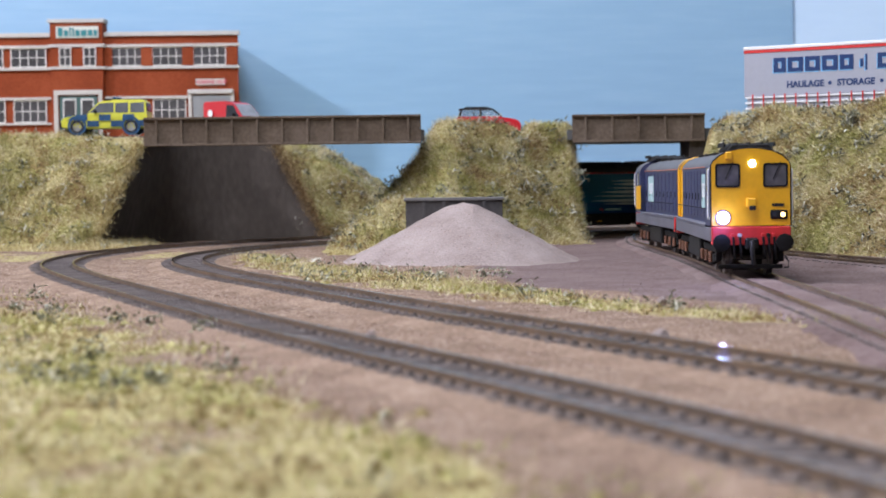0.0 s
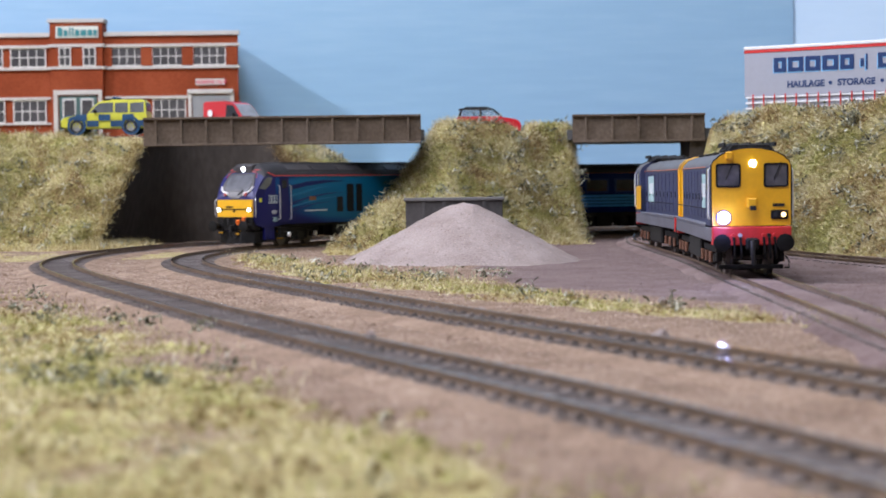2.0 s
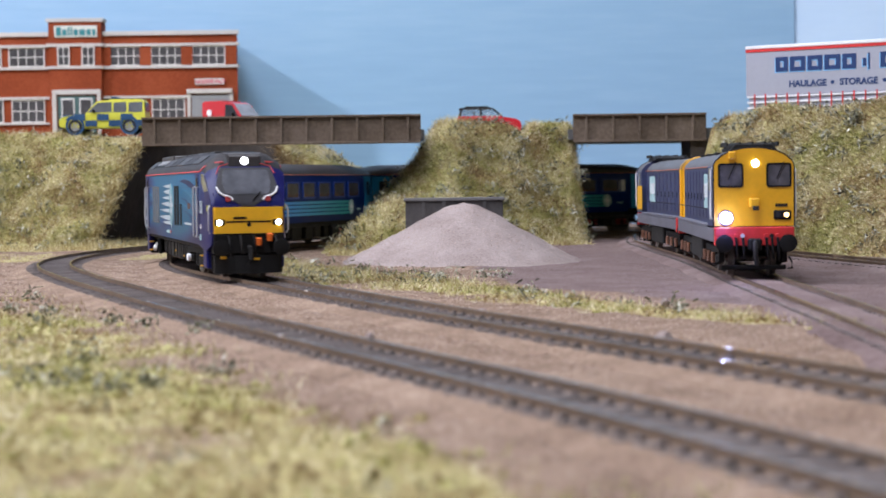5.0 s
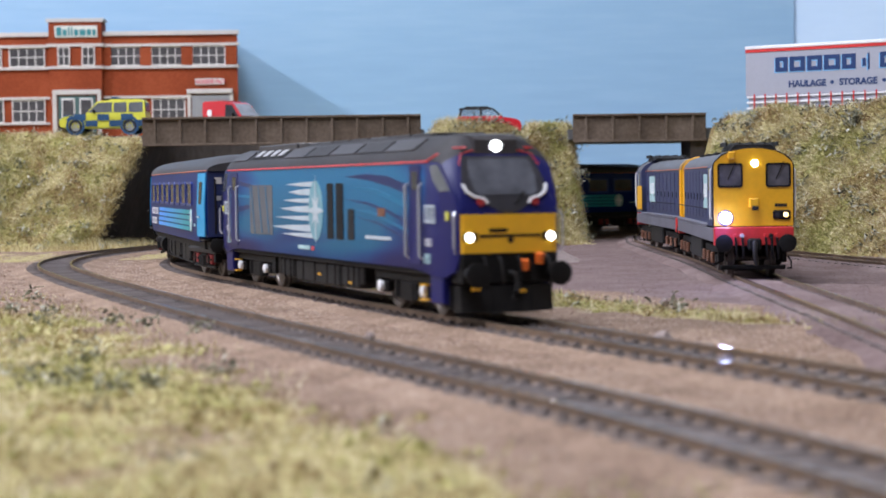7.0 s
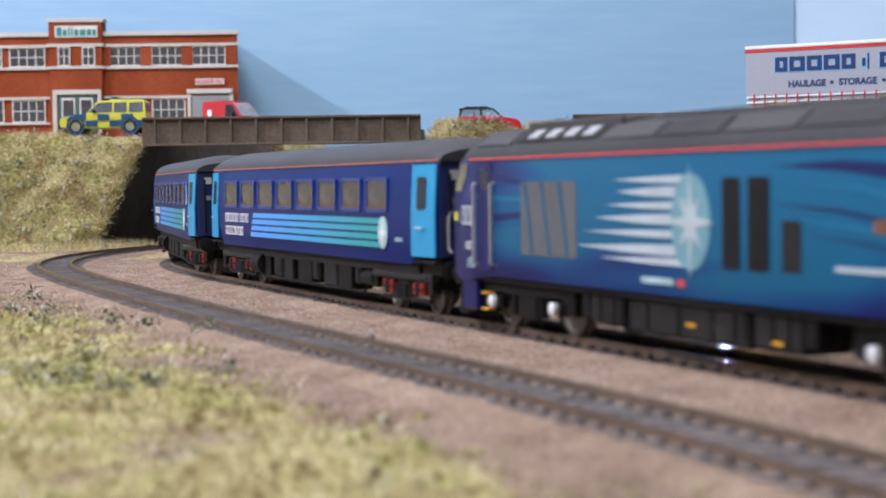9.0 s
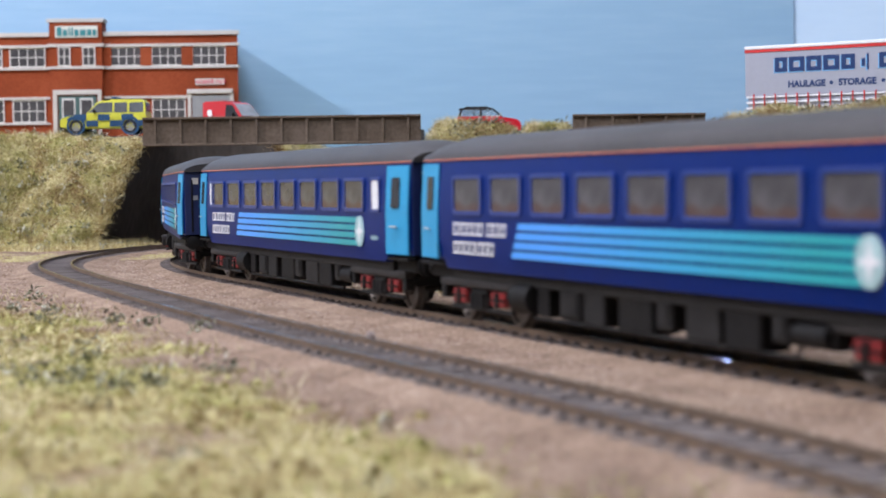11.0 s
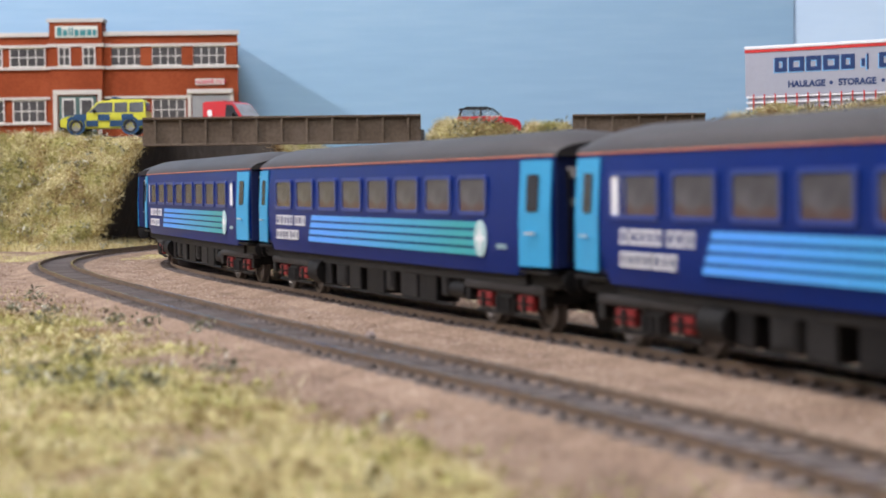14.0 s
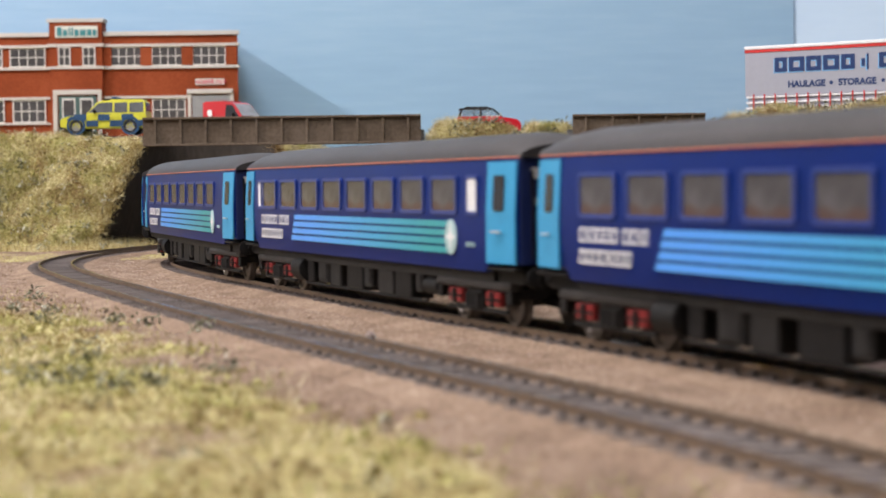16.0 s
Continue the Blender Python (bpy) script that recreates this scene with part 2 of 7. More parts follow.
M_BAR = bar_paint()
M_ROOF = mat("dark grey coach roof", (0.044, 0.041, 0.045), 0.5, 0, 0.25, 25, 500, 0.1, spec=0.4)
M_ORANGELINE = mat("orange lining", (0.47, 0.135, 0.075), 0.5, 0, 0.1, 25, 500, 0)
M_REDLINE = mat("red lining", (0.60, 0.05, 0.055), 0.45, 0, 0.1, 25, 500, 0)
M_REDBOX = mat("red axle boxes", (0.24, 0.013, 0.015), 0.5, 0, 0.3, 60, 500, 0.1)
M_YELLOW = mat("warning yellow", (0.80, 0.43, 0.012), 0.35, 0, 0.08, 30, 500, 0.02, coat=0.2)
M_GOLD = mat("deep warning yellow", (0.78, 0.40, 0.012), 0.4, 0, 0.08, 30, 500, 0.02, coat=0.15)
M_BUFRED = mat("buffer beam red", (0.58, 0.03, 0.03), 0.45, 0, 0.15, 60, 500, 0.05)
M_NAVY20 = mat("faded blue bonnet", (0.035, 0.045, 0.115), 0.45, 0, 0.2, 40, 500, 0.05)
M_ROOF20 = mat("grey bonnet top", (0.10, 0.10, 0.11), 0.55, 0, 0.2, 40, 500, 0.1)
M_SOLE20 = mat("grey footplate", (0.12, 0.12, 0.15), 0.6, 0, 0.2, 40, 500, 0.1)
M_TEALPANEL = mat("pale teal panel", (0.38, 0.56, 0.58), 0.5, 0, 0.2, 120, 500, 0)
M_ORANGE = mat("orange hoses", (0.85, 0.17, 0.02), 0.5, 0, 0.1, 60, 500, 0.05)
M_BROWNPIPE = mat("rusty springs", (0.17, 0.065, 0.032), 0.6, 0, 0.3, 90, 500, 0.1)
M_VANRED = mat("van red", (0.52, 0.018, 0.03), 0.35, 0, 0.08, 40, 500, 0.0, coat=0.3)
M_CARRED = mat("car red", (0.60, 0.012, 0.03), 0.3, 0, 0.08, 40, 500, 0.0, coat=0.4)
M_PALE = mat("pale blue white markings", (0.46, 0.53, 0.58), 0.4, 0, 0.12, 90, 500, 0)
M_PALEDISC = mat("pale teal disc", (0.15, 0.34, 0.41), 0.4, 0, 0.15, 90, 500, 0)
M_TRUCK = mat("grey bogie beam", (0.040, 0.037, 0.037), 0.65, 0, 0.35, 90, 700, 0.25, spec=0.3)
M_HIVIS = mat("lime yellow paint", (0.64, 0.63, 0.06), 0.4, 0, 0.08, 40, 500, 0.0, coat=0.2)
M_HIBLUE = mat("blue check paint", (0.02, 0.075, 0.17), 0.4, 0, 0.1, 40, 500, 0.0, coat=0.2)
M_TRAILER = mat("pale grey trailer side", (0.34, 0.355, 0.42), 0.5, 0, 0.05, 12, 300, 0.02)
M_LETTER = mat("dark blue letters", (0.005, 0.032, 0.13), 0.7, 0, 0.05, 60, 500, 0)
M_LETTERSHADE = mat("light blue letter edging", (0.18, 0.45, 0.75), 0.5, 0, 0.05, 60, 500, 0)
M_LAMP = glow("headlight lens", (0.92, 0.96, 1.0), 9.0)
M_LED = glow("bright blue white headlight", (0.75, 0.8, 1.0), 34.0)
M_HALO = glow("blue headlight glare", (0.10, 0.12, 1.0), 0.9)
M_HALO.node_tree.nodes["Principled BSDF"].inputs["Base Color"].default_value = (0.01, 0.01, 0.03, 1)
M_MARKER = glow("amber marker light", (1.0, 0.62, 0.15), 5.0)
M_FILLGLOW = glow("fill panel glow", (1.0, 0.97, 0.93), 2.0)


def clear_glass():
    m = mat("clear plastic glazing", (0.80, 0.86, 0.88), 0.06, 0, 0.03, 30, 200, 0)
    b = m.node_tree.nodes["Principled BSDF"]
    b.inputs["Transmission Weight"].default_value, b.inputs["IOR"].default_value = 0.92, 1.05
    return m


M_CLEAR = clear_glass()
M_PALEGLASS = mat("pale grey windscreen", (0.33, 0.33, 0.35), 0.12, 0, 0.2, 60, 200, 0, coat=0.4)


def loco_paint():
    """Blue paint with sweeping teal bands, teal in the middle and dark blue at both ends."""
    m = mat("sweeping blue and teal paint", (1, 1, 1), 0.34, 0, 0, 25, 500, 0.01, None, 0.2, 0.0)
    nt = m.node_tree
    nd, lk = nt.nodes, nt.links
    ramp = next(n for n in nd if n.type == "VALTORGB")
    tc = next(n for n in nd if n.type == "TEX_COORD")
    sep = nd.new("ShaderNodeSeparateXYZ")
    lk.new(tc.outputs["Object"], sep.inputs[0])
    mp = nd.new("ShaderNodeMapping")
    mp.inputs["Scale"].default_value = (7, 0.0, 70)
    mp.inputs["Rotation"].default_value = (0, radians(4), 0)
    lk.new(tc.outputs["Object"], mp.inputs["Vector"])
    nz = nd.new("ShaderNodeTexNoise")
    nz.inputs["Scale"].default_value, nz.inputs["Detail"].default_value, nz.inputs["Distortion"].default_value = 1.0, 1.0, 0.4
    lk.new(mp.outputs[0], nz.inputs["Vector"])
    ab = nd.new("ShaderNodeMath")
    ab.operation = "ABSOLUTE"
    lk.new(sep.outputs[0], ab.inputs[0])
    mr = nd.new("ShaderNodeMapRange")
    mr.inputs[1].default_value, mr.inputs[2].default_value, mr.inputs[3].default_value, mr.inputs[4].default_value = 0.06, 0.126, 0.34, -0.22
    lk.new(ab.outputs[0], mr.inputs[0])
    # darker blue towards the bottom of the sides
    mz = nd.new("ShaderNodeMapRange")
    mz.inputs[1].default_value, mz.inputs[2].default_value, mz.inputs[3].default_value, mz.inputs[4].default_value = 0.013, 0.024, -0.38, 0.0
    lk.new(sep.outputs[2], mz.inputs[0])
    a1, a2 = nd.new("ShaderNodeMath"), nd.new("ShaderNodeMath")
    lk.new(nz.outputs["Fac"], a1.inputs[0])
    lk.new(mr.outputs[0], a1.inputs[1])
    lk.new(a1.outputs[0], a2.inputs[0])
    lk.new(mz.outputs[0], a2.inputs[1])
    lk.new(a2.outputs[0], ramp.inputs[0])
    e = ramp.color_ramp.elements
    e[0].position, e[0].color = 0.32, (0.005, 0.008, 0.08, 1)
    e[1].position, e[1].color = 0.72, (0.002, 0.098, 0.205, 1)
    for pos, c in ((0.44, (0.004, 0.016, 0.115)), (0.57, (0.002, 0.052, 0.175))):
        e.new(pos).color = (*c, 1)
    return m


M_CYANDARK = mat("bright teal band", (0.003, 0.14, 0.28), 0.36, 0, 0.1, 25, 500, 0.0, spec=0.3)
M_LOCO = loco_paint()
M_DARKROOF = mat("dark grey loco roof", (0.036, 0.035, 0.039), 0.6, 0, 0.3, 25, 500, 0.1, spec=0.25)
M_MASK = mat("dark grey windscreen mask", (0.030, 0.029, 0.036), 0.35, 0, 0.15, 60, 300, 0)
# blue grey base colour stands in for the reflection in the glass
M_SCREEN = mat("windscreen in reflected grey", (0.095, 0.10, 0.12), 0.3, 0, 0.4, 60, 200, 0, spec=0.25)
M_SWOOSH = mat("dark blue sweeping band", (0.004, 0.013, 0.10), 0.36, 0, 0.12, 25, 500, 0.0, spec=0.3)
M_PURPLE = mat("violet blue cab paint", (0.0065, 0.008, 0.092), 0.36, 0, 0.12, 25, 500, 0.02, spec=0.3)


# ---- mesh helpers: all in millimetres ----
def part(name, bm, material, parent=None, label="", smooth=0, at=None):
    mesh = bpy.data.meshes.new(name)
    bmesh.ops.scale(bm, vec=(MM, MM, MM), verts=bm.verts)
    bm.normal_update()
    if smooth:
        for f in bm.faces:
            f.smooth = True
    bm.to_mesh(mesh)
    bm.free()
    if smooth:
        mesh.set_sharp_from_angle(angle=radians(smooth))
    for m in (material if isinstance(material, (list, tuple)) else [material]):
        mesh.materials.append(m)
    ob = new(name, mesh)
    if parent:
        ob.parent = parent
    if at is not None:
        ob.matrix_basis = at
    if label:
        tagged(ob, label)
    return ob


def at(x, y, z=0.0, rz=0.0, rx=0.0, ry=0.0):
    return pose(x * MM, y * MM, z * MM, rx, ry, rz)


def thing(name, m, label, category, group="", kind=""):
    ob = new(name)
    ob.empty_display_size = 0.01
    ob.matrix_basis = m
    return tagged(ob, label, category, group, kind)


def again(ob, parent, m):
    """A further piece on the same mesh, with its sub-parts."""
    c = copy_thing(ob, m)
    c.parent = parent
    return c


def bm_new():
    return bmesh.new()


def face(bm, pts, mi=0):
    f = bm.faces.new([bm.verts.new(p) for p in pts])
    f.material_index = mi
    return f


def box(bm, x0, x1, y0, y1, z0, z1, bevel=0.0, mi=0, seg=1):
    v = [bm.verts.new(p) for p in itertools.product((x0, x1), (y0, y1), (z0, z1))]
    fs = []
    for q in ((0, 1, 3, 2), (4, 6, 7, 5), (0, 4, 5, 1), (2, 3, 7, 6), (0, 2, 6, 4), (1, 5, 7, 3)):
        f = bm.faces.new([v[i] for i in q])
        f.material_index = mi
        fs.append(f)
    if bevel:
        es = list({e for f in fs for e in f.edges})
        bmesh.ops.bevel(bm, geom=es, offset=bevel, segments=seg, affect="EDGES", profile=0.5)
    return bm


def loft(bm, sections, mi=0, caps=True, closed=True):
    rings = [[bm.verts.new(p) for p in s] for s in sections]
    n = len(rings[0])
    for a, b in zip(rings, rings[1:]):
        for i in range(n if closed else n - 1):
            j = (i + 1) % n
            f = bm.faces.new((a[i], a[j], b[j], b[i]))
            f.material_index = mi
    if caps:
        for r in (rings[0][::-1], rings[-1]):
            f = bm.faces.new(r)
            f.material_index = mi
    return bm


def cyl(bm, p0, p1, r, n=14, r2=None, mi=0):
    p0, p1 = Vector(p0), Vector(p1)
    d = (p1 - p0).normalized()
    a = d.orthogonal().normalized()
    b = d.cross(a)
    r2 = r if r2 is None else r2
    ring = lambda p, q: [p + q * (a * math.cos(2 * math.pi * i / n) + b * math.sin(2 * math.pi * i / n)) for i in range(n)]
    return loft(bm, [ring(p0, r), ring(p1, r2)], mi)


def lathe(bm, p0, axis, prof, n=16, mi=0, caps=True):
    """prof: (distance along the axis, radius)"""
    p0, d = Vector(p0), Vector(axis).normalized()
    a = d.orthogonal().normalized()
    b = d.cross(a)
    return loft(bm, [[p0 + d * h + max(r, 0.02) * (a * math.cos(2 * math.pi * i / n) + b * math.sin(2 * math.pi * i / n)) for i in range(n)] for h, r in prof], mi, caps)


def tube(bm, pts, r, n=6, mi=0):
    pts = [Vector(p) for p in pts]
    secs = []
    for i, p in enumerate(pts):
        d = (pts[min(i + 1, len(pts) - 1)] - pts[max(i - 1, 0)]).normalized()
        up = Vector((0, 0, 1)) if abs(d.z) < 0.9 else Vector((1, 0, 0))
        a = d.cross(up).normalized()
        b = d.cross(a)
        secs.append([p + r * (a * math.cos(2 * math.pi * k / n) + b * math.sin(2 * math.pi * k / n)) for k in range(n)])
    return loft(bm, secs, mi)


def plate(bm, pts, off, mi=0):
    """A thin plate: the outline pts in space, thickened by the vector off."""
    off = Vector(off)
    a = [bm.verts.new(Vector(p)) for p in pts]
    b = [bm.verts.new(Vector(p) + off) for p in pts]
    n = len(a)
    bm.faces.new(b).material_index = mi
    bm.faces.new(a[::-1]).material_index = mi
    for i in range(n):
        j = (i + 1) % n
        bm.faces.new((a[i], a[j], b[j], b[i])).material_index = mi
    bmesh.ops.recalc_face_normals(bm, faces=bm.faces)
    return bm


def lettering(words, size, name, material, parent, m, label=""):
    """Words in the built-in font, standing in the x z plane, facing -y; size in millimetres."""
    c = bpy.data.curves.new("letters", "FONT")
    c.body, c.size, c.extrude, c.offset = words, size * MM, 0.08 * MM, 0.036 * size * MM
    tmp = new("letters", c)
    bpy.context.view_layer.update()
    mesh = bpy.data.meshes.new_from_object(tmp.evaluated_get(bpy.context.evaluated_depsgraph_get()))
    bpy.data.objects.remove(tmp)
    mesh.name = name
    mesh.materials.clear()
    mesh.materials.append(material)
    ob = new(name, mesh)
    ob.parent = parent
    ob.matrix_basis = m @ pose(0, 0, 0, 90, 0, 0)
    if label:
        tagged(ob, label)
    return ob


# ---- the running line ----
K_S = np.array([-1600, -460, -440, -250, -120, 0, 100, 200, 300, 400, 500, 600, 750, 950, 1300, 1890, 1910, 3600.0])
K_V = np.array([0, 0, 3.0, 3.02, 6.04, -0.54, -2.07, -0.69, 1.33, -8.91, -17.18, -28.94, -20.38, -22.91, -24.62, -24.62, 0, 0]) * 1e-4
S_ALL = np.arange(-1600.0, 3600.0, 5.0)
_th = np.cumsum(np.interp(S_ALL, K_S, K_V)) * 5.0
TH_ALL = _th - np.interp(0, S_ALL, _th) + radians(112.877)
_x, _y = np.cumsum(np.cos(TH_ALL)) * 5.0, np.cumsum(np.sin(TH_ALL)) * 5.0
X_ALL, Y_ALL = _x - np.interp(0, S_ALL, _x) + 41.43, _y - np.interp(0, S_ALL, _y) + 448.59


def main_line(s, off=0.0):
    """Place and heading at s along the line on which the train runs; off: to its outer side."""
    x, y, th = (float(np.interp(s, S_ALL, v)) for v in (X_ALL, Y_ALL, TH_ALL))
    return x - off * math.sin(th), y + off * math.cos(th), th


def outer_line(s):
    return main_line(s, float(np.interp(s, [-220, -100, 0, 150, 300, 420, 500, 600, 740], [61, 63, 64.2, 65, 65, 64, 67.5, 71.5, 82])))


def poly_line(pts):
    """A smooth line through a few points."""
    P = [Vector((*p, 0)) for p in pts]
    out = []
    for i in range(len(P) - 1):
        a, b, c, d = P[max(i - 1, 0)], P[i], P[i + 1], P[min(i + 2, len(P) - 1)]
        for k in range(12):
            t = k / 12
            out.append(0.5 * ((2 * b) + (c - a) * t + (2 * a - 5 * b + 4 * c - d) * t * t + (3 * b - a - 3 * c + d) * t ** 3))
    out.append(P[-1])
    L = np.concatenate([[0], np.cumsum([(q - p).length for p, q in zip(out, out[1:])])])
    xs, ys = np.array([p.x for p in out]), np.array([p.y for p in out])

    def f(s):
        x, y = float(np.interp(s, L, xs)), float(np.interp(s, L, ys))
        x2, y2 = float(np.interp(s + 4, L, xs)), float(np.interp(s + 4, L, ys))
        x1, y1 = float(np.interp(s - 4, L, xs)), float(np.interp(s - 4, L, ys))
        return x, y, math.atan2(y2 - y1, x2 - x1)
    return f, float(L[-1])


# ---- ground and room ----
def lerp_axis(*spans):
    out = []
    for a, b, step in spans:
        out += list(np.arange(a, b, step))
    return np.array(out + [spans[-1][1]])


def bumpy(x, y, size, amp, seed=0.0):
    return amp * noise.noise(Vector((x / size, y / size, seed)))


def sheet(name, xs, ys, height, mats, pick=None, parent=None, label=""):
    """A height field as one mesh."""
    verts = [(x * MM, y * MM, height(x, y) * MM) for y in ys for x in xs]
    nx = len(xs)
    faces = [(j * nx + i, j * nx + i + 1, (j + 1) * nx + i + 1, (j + 1) * nx + i) for j in range(len(ys) - 1) for i in range(nx - 1)]
    mesh = bpy.data.meshes.new(name)
    mesh.from_pydata(verts, [], faces)
    for m in mats:
        mesh.materials.append(m)
    if pick:
        idx = [pick((xs[i] + xs[i + 1]) / 2, (ys[j] + ys[j + 1]) / 2) for j in range(len(ys) - 1) for i in range(nx - 1)]
        mesh.polygons.foreach_set("material_index", idx)
    mesh.polygons.foreach_set("use_smooth", [True] * len(faces))
    ob = new(name, mesh)
    if parent:
        ob.parent = parent
    if label:
        tagged(ob, label)
    return ob


def in_yard(x, y):
    a = smooth01((y - (770 - 2.05 * x + 0.6 * max(0, x - 55)) - bumpy(x, y, 40, 24)) / 45)
    return a * smooth01((x - 8 - bumpy(x, y, 30, 14)) / 30) * (1.0 if y < 1300 and x < 340 else 0.0)


def ground_z(x, y):
    return -3.6 + bumpy(x, y, 26, 0.8) + bumpy(x, y, 10, 0.6, 3.1)


def smooth01(t):
    t = min(max(t, 0.0), 1.0)
    return t * t * (3 - 2 * t)


def front_turf(x, y):
    e = np.interp(x, [-260, -200, -140, -100, -60, -20, 20], [800, 780, 690, 590, 470, 365, 258]) + bumpy(x, y, 34, 45, 8)
    patchy = 0.55 + bumpy(x, y, 30, 0.9, 21)
    return max(0.0, smooth01((e - y) / (0.2 * e)) * min(1.0, max(0.25, patchy + 0.25))) * (1.0 if -420 < x < 110 else 0.0)


def strip_turf(x, y):
    c = np.interp(x, [-130, -60, 0, 40, 80, 110, 128], [1090, 850, 735, 640, 562, 515, 492])
    w = np.interp(x, [-130, -60, 0, 60, 110, 128], [55, 75, 62, 36, 24, 10]) * (1 + bumpy(x, y, 22, 1.0, 5))
    return max(0.0, 1.1 - (abs(y - c) / max(w, 3)) ** 2)


def foot_turf(x, y):
    a = 1.0 if -460 < x < -200 and 1195 + bumpy(x, y, 20, 20) < y < 1260 else 0
    b = 0.9 if -70 < x < 0 and 1050 + bumpy(x, y, 20, 30) < y < 1215 and x < -20 + 0.15 * (1150 - y) else 0
    c = 0.5 if 60 < x < 100 and 1180 < y < 1250 else 0
    return max(a, b, c)


gx = lerp_axis((-900, -460, 40), (-460, 300, 5), (300, 1000, 50))
gy = lerp_axis((-800, 120, 40), (120, 1420, 5), (1420, 1760, 20))
ground = tagged(sheet("ground", gx, gy, ground_z, [M_GROUNDMIX]), "pinkish brown ballast and earth scenic ground on the baseboard", "ground", kind="structure")

for key, fn in (("turf", lambda x, y: max(front_turf(x, y), strip_turf(x, y), foot_turf(x, y))), ("yard", in_yard)):
    mask = ground.data.attributes.new(key, "FLOAT", "POINT")
    mask.data.foreach_set("value", [min(1.0, max(0.0, float(fn(x, y)))) for y in gy for x in gx])
bm = box(bm_new(), -900, 1000, -800, 1760, -60, -6)
tagged(part("baseboard", bm, M_TIMBER), "timber baseboard under the layout", "baseboard", kind="structure")
for lx, ly in itertools.product((-850, 950), (-740, 480, 1700)):
    tagged(part("baseboard_leg", box(bm_new(), lx - 25, lx + 25, ly - 25, ly + 25, -930, -60, 2), M_TIMBER), "square timber leg under the baseboard", "leg", "baseboard legs", kind="structure")

for nm, b, m in (("floor", (-2300, 2300, -2600, 2300, -950, -930), M_CARPET), ("ceiling", (-2300, 2300, -2600, 2300, 1500, 1520), M_ROOMWALL),
                 ("wall_north", (-2300, 2300, 2280, 2300, -930, 1500), M_ROOMWALL), ("wall_south", (-2300, 2300, -2600, -2580, -930, 1500), M_ROOMWALL),
                 ("wall_west", (-2300, -2280, -2580, 2280, -930, 1500), M_ROOMWALL), ("wall_east", (2280, 2300, -2580, 2280, -930, 1500), M_ROOMWALL)):
    tagged(part(nm, box(bm_new(), *b), m), "plain " + ("carpeted floor" if nm == "floor" else "painted " + nm.split("_")[0]) + " of the layout room", nm.split("_")[0], kind="structure")

bm = box(bm_new(), -1000, 352, 1762, 1772, -60, 620)
tagged(part("backdrop_main", bm, M_SKY), "hand painted pale blue sky board behind the layout", "backdrop", kind="structure")
bm = plate(bm_new(), [(352, 1765, -60), (1050, 1560, -60), (1050, 1560, 620), (352, 1765, 620)], (4, 10, 0))
tagged(part("backdrop_side", bm, M_SKY_PALE), "paler blue painted sky board meeting the main board", "backdrop", kind="structure")

# glowing panels added out of view to go with the overhead fills
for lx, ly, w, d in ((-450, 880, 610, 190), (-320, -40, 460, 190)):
    fix = thing("ceiling_light", at(lx, ly, 1500), "white glowing fill panel added overhead, out of view", "ceiling light", "room lights")
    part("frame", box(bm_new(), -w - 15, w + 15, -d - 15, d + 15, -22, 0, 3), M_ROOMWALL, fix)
    part("diffuser", box(bm_new(), -w, w, -d, d, -26, -22.5), M_FILLGLOW, fix, "glowing white face of the added fill panel")


# ---- tracks ----
def rail_section():
    return [(-0.9, -2.5), (0.9, -2.5), (0.9, -2.1), (0.3, -1.8), (0.3, -0.75), (0.5, -0.65), (0.5, -0.05), (0.38, 0.0), (-0.38, 0.0), (-0.5, -0.05), (-0.5, -0.65), (-0.3, -0.75), (-0.3, -1.8), (-0.9, -2.1)]


sleeper_mesh = None


